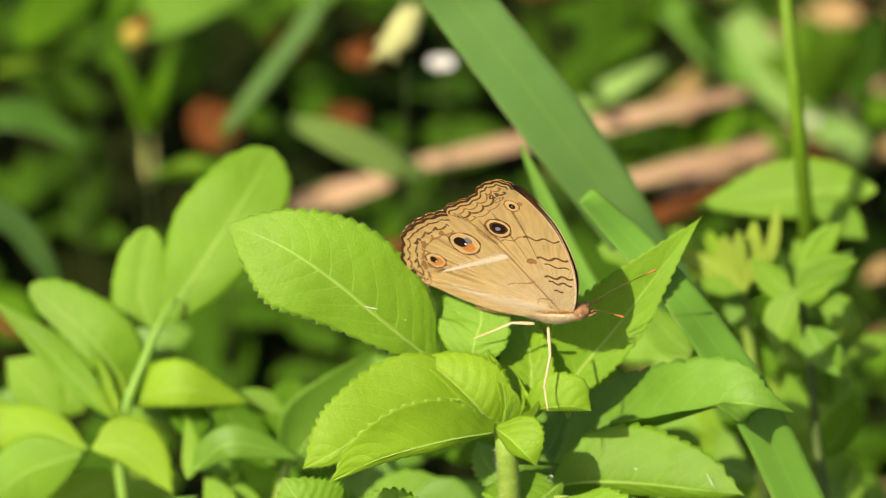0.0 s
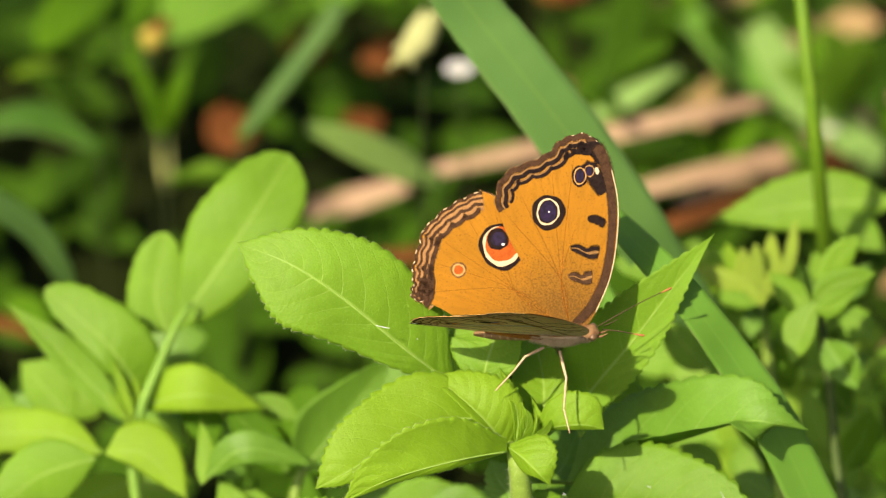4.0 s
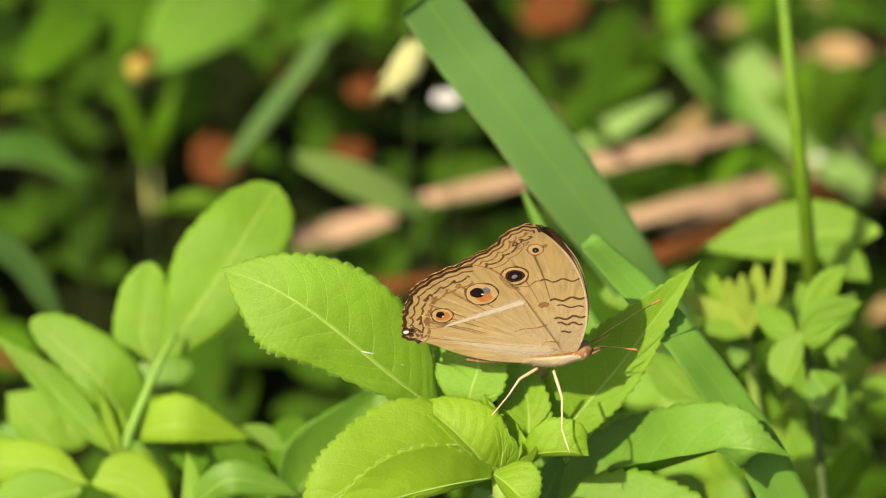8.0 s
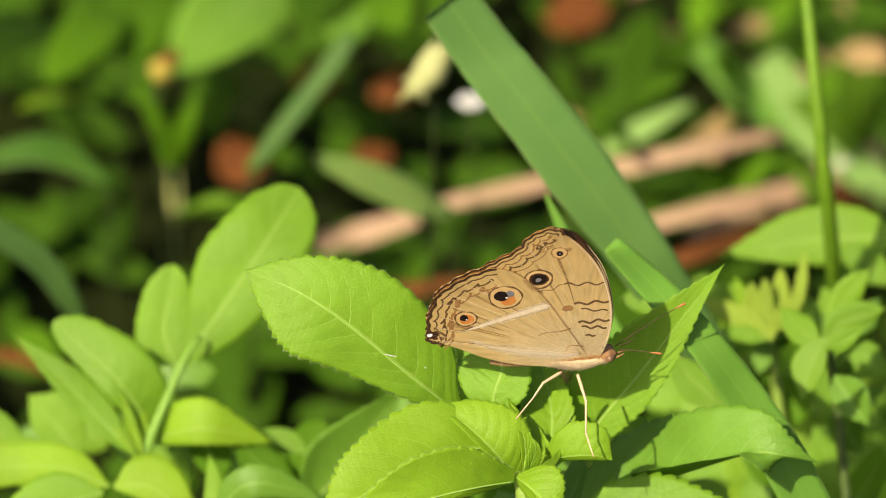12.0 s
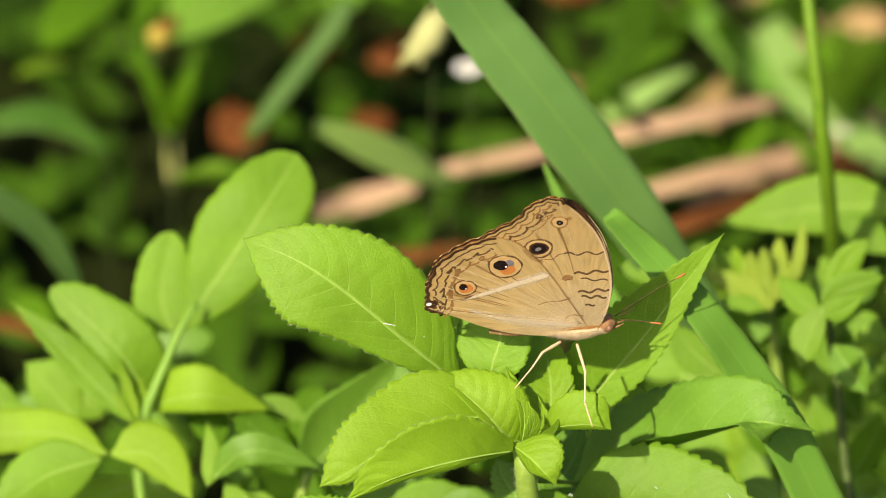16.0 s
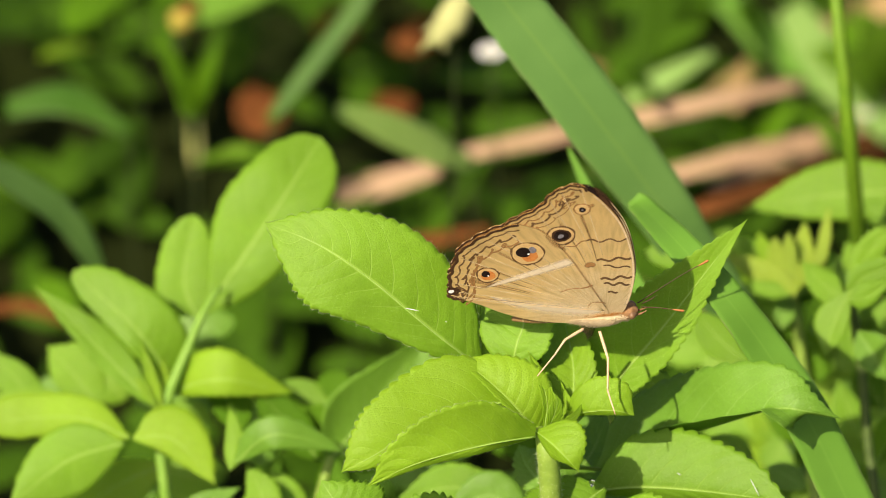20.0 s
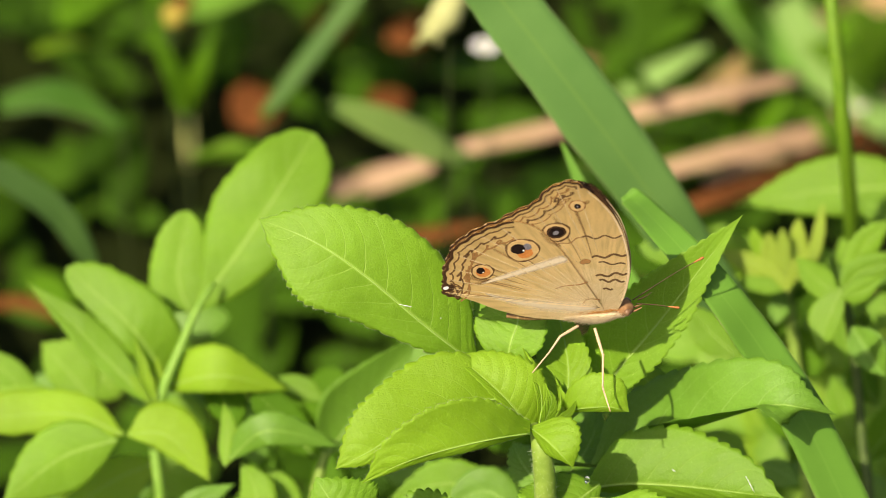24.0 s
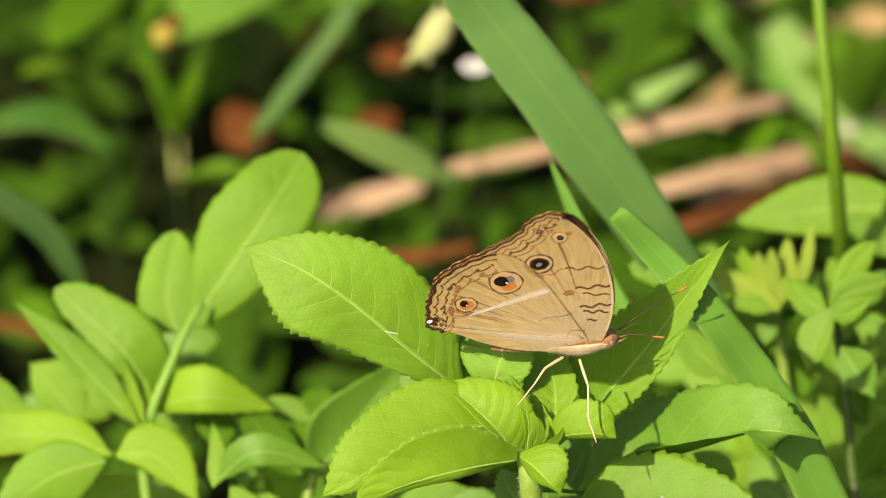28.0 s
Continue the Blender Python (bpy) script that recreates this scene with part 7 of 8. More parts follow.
def forewing(side):
    margin = outer_curve(FORE_OUTER, 126, 9, 0.32)
    rest = spline([v2(p) for p in FORE_REST], 50)
    line = margin + rest[1:-1]
    w = sheet("forewing", line, -0.05, 0.0, UNDER, butterfly, side, "forewing, tan below and orange above")
    sheet("upper_side", line, 0.004, 0.05, ORANGE, w, side, "orange upper side of the wing")
    # underside markings
    z = -0.055
    for fr in (0.17, 0.32, 0.47, 0.62, 0.77):
        root, end = v2((1.75, 0.34)), inset(margin, 4.2)[int(fr * 125)]
        ribbon("fold", [root.lerp(end, 0.45), root.lerp(end, 0.7) + Vector((0.3, 0.1, 0)), end], [0.1, 0.3, 0.8], z + 0.001, DUSK, w, side, n=8)
    for fr in (0.1, 0.25, 0.4, 0.55, 0.7, 0.85):
        root, end = v2((1.75, 0.34)), inset(margin, 0.5)[int(fr * 125)]
        ribbon("vein", [root.lerp(end, 0.45) + Vector((0.5, 0.2, 0)), root.lerp(end, 0.7) + Vector((0.3, 0.1, 0)), end], [0.08, 0.13, 0.16], z - 0.022, VEIN, w, side, n=12)
    ribbon("margin", inset(margin, 0.22), [0.52], z, BROWN, w, side, "dark scalloped wing margin")
    ribbon("line", inset(margin, 1.0, 0.12, 9), [0.32], z - 0.01, UMBER, w, side)
    ribbon("line", inset(margin, 1.95, 0.20, 9, 1.0, 0.12), [0.34, 0.24], z - 0.01, OCHRE, w, side)
    ribbon("line", inset(margin, 2.9, 0.25, 9, 2.0, 0.18, 0.95), [0.34, 0.46], z - 0.01, UMBER, w, side)
    ribbon("line", inset(margin, 4.0, 0.2, 9, 2.4, 0.26, 0.9), [0.16, 0.25], z - 0.01, OCHRE, w, side)
    ribbon("line", zig((1.72, 18.51), (8.10, 16.97), 2.2, 0.35), [0.42, 0.32], z - 0.01, UMBER, w, side)
    ribbon("line", zig((-2.70, 17.68), (1.90, 18.46), 1.5, 0.3), [0.26], z - 0.01, OCHRE, w, side)
    ribbon("line", zig((2.00, 13.40), (7.63, 12.63), 2.0, 0.32), [0.50], z - 0.01, UMBER, w, side)
    ribbon("line", zig((2.74, 11.93), (6.87, 10.33), 1.5, 0.25), [0.36], z - 0.01, UMBER, w, side)
    ribbon("line", zig((1.46, 8.80), (6.55, 8.19), 2.0, 0.32), [0.50], z - 0.01, UMBER, w, side)
    ribbon("line", zig((1.70, 7.62), (5.67, 6.48), 2.0, 0.3), [0.46], z - 0.01, UMBER, w, side)
    ribbon("line", zig((1.82, 5.35), (3.33, 5.19), 1.0, 0.25), [0.42], z - 0.01, UMBER, w, side)
    ribbon("patch", [(-0.06, 12.31), (0.88, 12.88), (1.45, 12.16)], [0.9, 1.3, 0.9], z - 0.012, OCHRE, w, side, n=8)
    ribbon("patch", [(-2.40, 22.76), (-3.95, 20.41), (-2.70, 17.68)], [0.8, 1.6, 0.6], z - 0.004, DUSK, w, side, "dusky cloud beside the eyespot", n=10)
    eyespot(w, (-1.77, 20.91), [(2.3, 1.0, 0, 0, UMBER, 0), (2.0, 1.0, 0, 0, BUFF, 0), (1.45, 1.1, 0, 0, BROWN, 0), (1.1, 1.1, 0, 0, BLACK, 0), (0.42, 1.3, -0.1, -0.1, GREYBLUE, 0.6)], z - 0.02, side, "dark eyespot with a pale ring")
    eyespot(w, (3.07, 25.95), [(1.35, 1.0, 0, 0.1, OCHRE, 0), (1.15, 1.0, 0, 0.1, BUFF, 0), (0.6, 0.9, 0, 0, BLACK, 0), (0.16, 1, 0, 0, GREYBLUE, 0)], z - 0.02, side, "small dark eyespot")
    eyespot(w, (4.68, 26.46), [(0.4, 1.5, 0, 0, DUSK, 0.4)], z - 0.02, side, "faint spot")
    for fr in (0.05, 0.12, 0.19, 0.27):
        q = margin[int(fr * 125)]
        ribbon("fringe", [q, margin[int(fr * 125) + 3]], [0.12], z - 0.03, PALE, w, side, "white fringe fleck")
    ribbon("edge", [q + Vector((-0.25, 0, 0)) for q in rest[26:49]], [0.5, 0.5, 0.42, 0.34, 0.3, 0.22, 0.2], z + 0.002, CREAM, w, side, "pale front edge of the wing")
    # upper markings
    z = 0.055
    ribbon("margin", inset(margin, 0.45), [1.15], z, BROWN, w, side, "dark brown upper margin")
    ribbon("line", inset(margin, 1.2, 0.06, 9), [0.5], z, DULL, w, side)
    ribbon("line", inset(margin, 1.65, 0.12, 9), [0.85], z + 0.006, BLACK, w, side)
    ribbon("line", inset(margin, 2.25, 0.12, 9, 1, 0.0, 0.95), [0.4], z, DULL, w, side)
    ribbon("line", inset(margin, 2.6, 0.15, 9, 1.5, 0.0, 0.95), [1.0, 0.7, 0.5], z + 0.006, BLACK, w, side)
    for fr in range(5, 122, 8):
        ribbon("fringe", [margin[fr], margin[fr + 2]], [0.14], z + 0.04, CREAM if fr < 30 else DULL, w, side, "pale fringe fleck", ends=False)
    ribbon("edge", [(1.10, 0.63), (3.90, 3.62), (6.22, 8.37), (7.32, 14.55), (7.50, 20.92), (6.45, 26.84), (4.80, 30.20)], [1.5, 1.8, 1.7, 1.5, 1.7, 2.4, 2.8], z + 0.003, BROWN, w, side, "brown front edge of the wing", n=30)
    ribbon("rim", [(4.60, 2.63), (7.00, 8.25), (8.22, 14.55), (8.42, 20.92), (7.40, 26.38)], [0.16], z + 0.03, CREAM, w, side, "thin pale rim of the front edge", n=30)
    ribbon("patch", [(6.09, 22.01), (5.00, 24.38), (3.73, 26.56), (2.46, 23.65)], [1.8, 3.0, 2.4, 0.8], z + 0.004, BLACK, w, side, "dark patch near the wing tip", n=16)
    ribbon("patch", [(3.18, 29.11), (4.64, 29.84), (5.73, 27.11)], [2.2, 3.0, 1.5], z + 0.002, BLACK, w, side, n=12)
    ribbon("fleck", [(4.91, 26.56), (5.19, 25.29)], [0.5, 0.8, 0.3], z + 0.05, CREAM, w, side, "cream fleck", n=6)
    for a, b, mt in (((0.64, 13.28), (5.37, 12.37), BLACK), ((0.27, 8.55), (4.28, 8.37), BROWN)):
        ribbon("bar", zig(a, b, 1.3, 0.22), [0.9, 1.7, 1.5, 2.4, 2.3], z + 0.012, mt, w, side, "short black bar")
        ribbon("bar", zig(a, b, 1.3, 0.22), [0.1, 0.3, 0.2, 0.7, 0.6], z + 0.036, DULL, w, side)
    ribbon("bar", [(3.37, 18.01), (4.82, 18.01), (6.46, 17.10)], [0.9, 1.7, 1.6], z + 0.012, BLACK, w, side, n=8)
    for p in ((1.36, 29.11), (-2.27, 25.47), (-7.73, 22.74), (-10.01, 19.10), (1.36, 16.37)):
        ribbon("vein", [(0.27, 1.36), (-0.91, 8.19), p], [0.10, 0.14, 0.10], z - 0.002, VEIN_UP, w, side, n=12)
    eyespot(w, (-3.00, 19.19), [(2.85, 0.95, 0.1, 0, BLACK, -0.2), (2.2, 0.84, 0, 0.1, CREAM, -0.2), (1.92, 0.83, 0, 0.1, BLACK, -0.2), (1.7, 0.82, 0.05, 0.1, VIOLET, -0.2), (0.14, 1, 0.15, 0.1, PALE, 0)], z + 0.02, side, "large violet eyespot with a cream ring")
    eyespot(w, (2.27, 25.11), [(1.75, 0.75, 0, 0, BLACK, -0.1), (1.42, 0.72, 0, 0, SAND, -0.1), (1.22, 0.7, 0, 0, BLACK, -0.1), (1.05, 0.7, 0, 0, VIOLET, -0.1)], z + 0.03, side, "small violet eyespot")
    eyespot(w, (3.82, 25.93), [(0.95, 0.85, 0, 0, SAND, 0), (0.82, 0.85, 0, 0, VIOLET, 0)], z + 0.03, side, "small violet eyespot")
    return w


def hindwing(side):
    margin = outer_curve(HIND_OUTER, 154, 11, 0.32)
    rest = spline([v2(p) for p in HIND_REST], 50)
    line = margin + rest[1:-1]
    w = sheet("hindwing", line, -0.05, 0.0, UNDER, butterfly, side, "hindwing, tan below and orange above")
    sheet("upper_side", line, 0.004, 0.05, ORANGE, w, side, "orange upper side of the wing")
    z = -0.055
    ribbon("band", [(-19.60, 7.10), (-16.80, 8.40), (-11.40, 10.90), (-5.20, 13.80)], [0.2, 1.2, 1.9, 2.5], z, STRIPE, w, side, "straight cream stripe across the wing", n=16)
    ribbon("inner_edge", [(-19.0, 5.0), (-14.5, 3.1), (-9.0, 1.9), (-3.5, 1.3), (-0.6, 1.3)], [0.4, 2.2, 3.4, 3.0, 1.2], z + 0.003, INNER, w, side, "pale inner edge of the wing", n=24)
    ribbon("band", [(-22.11, 7.52), (-19.59, 7.25), (-17.26, 8.86)], [0.3, 1.0, 0.3], z, DUSK, w, side, n=10)
    for fr in (0.14, 0.26, 0.38, 0.49, 0.6, 0.71, 0.82):
        root, end = v2((-0.28, 1.34)), inset(margin, 3.6)[int(fr * 153)]
        ribbon("fold", [root.lerp(end, 0.5), root.lerp(end, 0.75), end], [0.1, 0.4, 0.9], z + 0.003, DUSK, w, side, n=8)
    for fr in (0.08, 0.2, 0.32, 0.43, 0.54, 0.65, 0.76, 0.88, 0.97):
        root, end = v2((-0.28, 1.34)), inset(margin, 0.5)[int(fr * 153)]
        ribbon("vein", [root, root.lerp(end, 0.5) + Vector((0.3, 0.7 - fr, 0)), end], [0.14, 0.16, 0.18], z - 0.022, VEIN, w, side, n=14)
    ribbon("margin", inset(margin, 0.25), [0.62], z, BROWN, w, side, "dark scalloped wing margin")
    ribbon("line", inset(margin, 1.35, 0.16, 10), [0.30], z - 0.01, UMBER, w, side)
    ribbon("line", inset(margin, 2.75, 0.30, 10, 1.0, 0.03, 0.97), [0.36, 0.30], z - 0.01, UMBER, w, side)
    ribbon("line", inset(margin, 4.0, 0.35, 10, 2.0, 0.05, 0.85), [0.30, 0.40, 0.30], z - 0.01, OCHRE, w, side)
    eyespot(w, (-19.13, 10.21), [(1.85, 1.0, 0, 0, UMBER, 0), (1.62, 1.0, 0, 0, BUFF, 0), (1.15, 1.0, 0.1, -0.1, RUST, 0), (0.75, 0.9, -0.3, 0.25, BLACK, 0), (0.15, 1, 0.1, -0.1, PALE, 0)], z - 0.02, side, "rust eyespot with a black pupil")
    eyespot(w, (-12.78, 15.45), [(2.75, 1.0, 0, 0, UMBER, 0), (2.5, 1.0, 0, 0, BUFF, 0), (1.35, 0.95, 0.35, -0.6, RUST, 0.2), (0.75, 0.85, 0.75, 0.85, GREYBLUE, 0.2), (1.15, 1.0, -0.7, 0.3, BLACK, 0.1), (0.2, 1, 0.15, 0.0, PALE, 0)], z - 0.02, side, "double eyespot, black and grey blue over rust")
    eyespot(w, (-24.72, 6.18), [(0.85, 1.2, 0.1, 0, BROWN, 0.3), (0.38, 1.25, -0.25, 0.0, PALE, 0.6)], z - 0.02, side, "white spot at the wing corner")
    ribbon("edge", [(-15.21, 22.83), (-10.73, 20.95), (-6.53, 15.31), (-2.80, 7.92), (0.28, 1.48)], [0.4, 0.5, 0.5, 0.45, 0.3], z, DUSK, w, side, "front edge of the hindwing", n=24)
    ribbon("line", zig((-7.46, 5.91), (-2.15, 7.79), 1.0, 0.25), [0.2, 0.34], z - 0.006, OCHRE, w, side)
    ribbon("line", [(-3.08, 1.48), (-2.52, 3.22), (-1.40, 3.49), (0.00, 3.22)], [0.26], z - 0.006, OCHRE, w, side, n=14)
    ribbon("line", [(-3.27, 6.85), (-2.15, 4.84), (-2.52, 2.15)], [0.12], z - 0.006, VEIN, w, side, n=12)
    ribbon("patch", [(-10.17, 19.88), (-8.30, 17.59), (-6.53, 16.25)], [0.5, 1.5, 0.6], z - 0.003, DUSK, w, side, "dusky cloud", n=10)
    z = 0.055
    ribbon("border", inset(margin, 1.6, 0, 0, 0, 0.0, 1.0), [3.3], z - 0.006, OCHRE, w, side, "light brown border")
    ribbon("margin", inset(margin, 0.2), [0.5], z + 0.02, BROWN, w, side, "dark brown upper margin")
    ribbon("line", inset(margin, 0.95, 0.1, 10), [0.42], z + 0.02, BROWN, w, side)
    ribbon("line", inset(margin, 1.9, 0.14, 10, 0.6), [0.55], z + 0.02, BROWN, w, side)
    ribbon("line", inset(margin, 3.0, 0.22, 10, 1.6, 0.03, 0.97), [0.75, 0.8, 1.2], z + 0.02, BROWN, w, side)
    for fr in range(3, 150, 9):
        ribbon("fringe", [margin[fr], margin[fr + 3]], [0.14], z + 0.05, CREAM, w, side, "pale fringe fleck", ends=False)
    eyespot(w, (-11.01, 13.83), [(3.9, 0.95, 0.1, -0.3, BLACK, 0.2), (3.3, 0.95, 0.1, -0.25, CREAM, 0.2), (2.85, 0.98, 0.1, 0.05, RUST_DEEP, 0.2), (1.8, 1.0, -0.6, 0.85, BLACK, 0.2), (1.2, 1.0, -0.5, 0.85, VIOLET, 0.2), (0.2, 1.2, 0.3, 0.0, PALE, 0.5)], z + 0.02, side, "large rust and black eyespot with a cream ring")
    eyespot(w, (-17.92, 9.46), [(1.25, 1.0, 0, 0, UMBER, 0), (1.05, 1.0, 0, 0, SAND, 0), (0.75, 1, 0, 0, RUST_DEEP, 0)], z + 0.02, side, "small orange ring spot")
    for p in ((-23.20, 10.92), (-21.20, 14.55), (-16.83, 18.19), (-24.56, 5.46), (-12.28, 20.01)):
        ribbon("vein", [(-1.36, 0.45), (-8.64, 6.37), p], [0.10, 0.12, 0.08], z - 0.002, VEIN_UP, w, side, n=12)
    return w


WINGS = [(hindwing(1), 1, 0.0), (forewing(1), 1, 0.16), (hindwing(-1), -1, 0.0), (forewing(-1), -1, 0.16)]


def lathe(name, points, radii, mat, label="", sides=16, n=18, squash=1.0):
    v, f = tube_data([Vector(p) * MM for p in points], [r * MM for r in radii], sides, n)
    return mesh_part(name, v, f, mat, butterfly, label=label)


lathe("thorax", [(-5.2, 0, -0.7), (-3.4, 0, -0.8), (-1.2, 0, -0.7), (1.2, 0, -0.4), (3.0, 0, 0.1)], [0.7, 1.3, 1.5, 1.45, 0.9], BELLY, "furry thorax, orange brown above and cream below")
lathe("abdomen", [(-3.2, 0, -0.6), (-6, 0, -1.0), (-9, 0, -1.35), (-12, 0, -1.6), (-15.2, 0, -1.65)], [0.9, 0.95, 0.9, 0.8, 0.35], SKIN, "slender ringed abdomen", n=40)
for k in range(8):
    x = -4.5 - k * 1.25
    r = np.interp(-x, (3, 6, 9, 12, 15), (0.94, 0.98, 0.93, 0.79, 0.4))
    zc = np.interp(-x, (3, 6, 9, 12, 15), (-0.6, -1.0, -1.35, -1.6, -1.65))
    lathe("abdomen_ring", [(x - 0.3, 0, zc), (x, 0, zc), (x + 0.3, 0, zc)], [r * 0.96, r, r * 0.96], SKIN_LIGHT, n=5)
lathe("head", [(2.4, 0, 0.2), (3.3, 0, 0.3), (4.3, 0, 0.35), (5.2, 0, 0.3)], [1.0, 1.4, 1.35, 0.6], FUR_RED, "small reddish brown head", n=12)
for s in (1, -1):
    lathe("eye", [(3.5, s * 0.95, 0.5), (4.2, s * 1.1, 0.55), (4.9, s * 0.95, 0.5)], [0.3, 0.78, 0.3], EYE_MAT, "round brown compound eye", n=10)
    lathe("palp", [(4.6, s * 0.35, -0.2), (5.6, s * 0.4, 0.1), (6.6, s * 0.3, 0.8)], [0.22, 0.2, 0.07], FUR_RED, "", 8, 8)
for a in ([(5.13, 0.77, 1.37), (8.40, 2.03, 3.18), (12.41, 3.77, 5.01), (16.33, 5.23, 6.60)], [(5.69, -0.38, 1.81), (8.40, -1.12, 2.49), (10.73, -1.73, 2.75), (12.32, -2.13, 2.93)]):
    lathe("antenna", a, [0.10, 0.08, 0.07, 0.08], ANTENNA, "thin dark antenna with a club", 8, 24)
    e, d = Vector(a[-1]), (Vector(a[-1]) - Vector(a[-2])).normalized()
    club = lathe("club", [tuple(e - d * 1.6), tuple(e - d * 0.8), tuple(e), tuple(e + d * 0.3)], [0.09, 0.17, 0.22, 0.06], CLUB, "", 8, 10)
lathe("palp", [(5.88, 0.11, 2.11), (7.18, 0.26, 2.92), (8.12, 0.47, 3.66)], [0.10, 0.10, 0.06], ANTENNA, "", 8, 8)
LEG_AXIS = (0.000, -0.669, 0.743)
legs = []
for a in ([(-3.64, -3.01, -0.56), (-6.62, -5.20, -0.64), (-8.30, -7.27, -1.97), (-11.10, -9.43, -4.72)], [(-1.03, -3.56, -0.51), (0.28, -7.68, -2.34), (0.19, -12.30, -4.88), (1.40, -15.54, -7.00)]):
    hip = Vector(a[0]) * MM
    knee, ankle, foot = (Vector(p) * MM - hip for p in a[1:])
    zero = Vector((0, 0, 0))
    lg = mesh_part("leg", *tube_data([zero, knee], [0.24 * MM, 0.28 * MM, 0.20 * MM], 8, 8), LEG, butterfly, label="thin pale leg")
    lg.location = hip
    mesh_part("shin", *tube_data([knee, ankle], [0.21 * MM, 0.19 * MM, 0.15 * MM], 8, 8), LEG, lg)
    mesh_part("foot", *tube_data([ankle, foot], [0.15 * MM, 0.13 * MM, 0.09 * MM], 8, 8), LEG, lg)
    mesh_part("knee", *tube_data([knee * 0.93, knee, knee * 1.04], [0.16 * MM, 0.27 * MM, 0.16 * MM], 8, 5), LEG, lg)
    legs.append(lg)


def fur(name, mat, lo, hi, count, label, x0=-5.4, x1=4.2):
    """Hairs on the trunk between two angles round it."""
    rng = random.Random(4)
    verts, faces = [], []
    for _ in range(count):
        x = rng.uniform(x0, x1)
        r = np.interp(x, (-13, -9, -5.5, -4.2, -2.4, -0.5, 1.6, 3.2, 5.2), (0.7, 0.9, 0.98, 1.1, 1.5, 1.75, 1.6, 1.2, 1.0))
        a = rng.uniform(lo, hi)
        n = Vector((0, math.cos(a), math.sin(a)))
        p = Vector((x, 0, np.interp(x, (-13, -9, -5.2, -3.4, -1.2, 1.2, 3.0), (-1.1, -1.1, -0.8, -0.8, -0.7, -0.4, 0.1)))) + n * r * 0.92
        tip = p + (n * 0.55 + Vector((-0.8 + rng.uniform(-0.4, 0.4), rng.uniform(-0.3, 0.3), rng.uniform(-0.3, 0.3)))) * rng.uniform(0.4, 1.1)
        side = (tip - p).cross(n).normalized() * 0.034
        o = len(verts)
        verts += [(p - side) * MM, (p + side) * MM, (p + n * 0.06) * MM, tip * MM]
        faces += [(o, o + 1, o + 3), (o + 1, o + 2, o + 3), (o + 2, o, o + 3)]
    mesh_part(name, verts, faces, mat, butterfly, label=label, kind="stuff")


fur("back_fur", FUR, 0.55, 2.45, 5200, "fine orange brown hair on the back", -13.0)
fur("belly_fur", BELLY, 2.7, 6.7, 7000, "fine cream hair under the body")

# ---------- movement ----------
# seconds, shift across and up in metres, lean in degrees
SWAY_MAIN = [
    (0, 0.00054, 0.00226, -0.052),
    (0.5, -0.00000, 0.00199, 0.450),
    (1, 0.00014, 0.00167, 0.362),
    (1.5, 0.00003, 0.00166, 0.305),
    (2, -0.00001, 0.00146, 0.428),
    (2.5, -0.00051, 0.00044, 0.833),
    (3, -0.00079, 0.00063, 0.814),
    (3.5, -0.00045, 0.00007, 0.759),
    (5.5, 0.00040, 0.00087, 0.315),
    (6, -0.00101, 0.00059, 0.781),
    (6.5, 0.00021, 0.00103, 0.050),
    (7, -0.00068, 0.00095, 0.718),
    (7.5, -0.00006, 0.00096, 0.099),
    (8, -0.00045, 0.00091, 0.353),
    (8.5, -0.00019, 0.00096, 0.362),
    (9, -0.00004, 0.00052, 0.399),
    (9.5, -0.00013, 0.00093, 0.400),
    (10, -0.00004, 0.00077, 0.257),
    (10.5, -0.00034, 0.00091, 0.204),
    (11, -0.00022, 0.00091, 0.204),
    (11.5, -0.00043, 0.00112, 0.471),
    (13.5, -0.00037, 0.00061, -0.178),
    (14, -0.00017, 0.00075, 0.141),
    (14.5, -0.00021, 0.00085, 0.302),
    (15, -0.00037, 0.00103, 0.292),
    (15.5, -0.00038, 0.00105, 0.105),
    (16, -0.00032, 0.00077, 0.319),
    (16.5, -0.00019, 0.00089, 0.152),
    (17, -0.00049, 0.00077, 0.150),
    (17.5, -0.00044, 0.00078, 0.213),
    (18, -0.00063, 0.00066, 0.342),
    (18.5, -0.00044, 0.00055, 0.180),
    (19, -0.00047, 0.00051, 0.176),
    (19.5, -0.00035, 0.00063, 0.033),
    (20, -0.00040, 0.00051, 0.137),
    (20.5, -0.00001, 0.00027, -0.107),
    (21, -0.00043, 0.00050, 0.089),
    (21.5, 0.00014, 0.00006, -0.101),
    (23.5, 0.00003, 0.00016, 0.042),
    (24, -0.00042, 0.00038, 0.024),
    (24.5, -0.00030, 0.00022, -0.196),
    (25, 0.00000, -0.00000, -0.000),
    (25.5, 0.00011, -0.00028, -0.089),
    (26, -0.00013, -0.00096, -0.278),
    (26.5, -0.00021, -0.00016, 0.042),
    (27, -0.00065, -0.00041, 0.244),
    (27.5, -0.00022, -0.00044, -0.280),
    (28, -0.00091, -0.00058, 0.315),
]
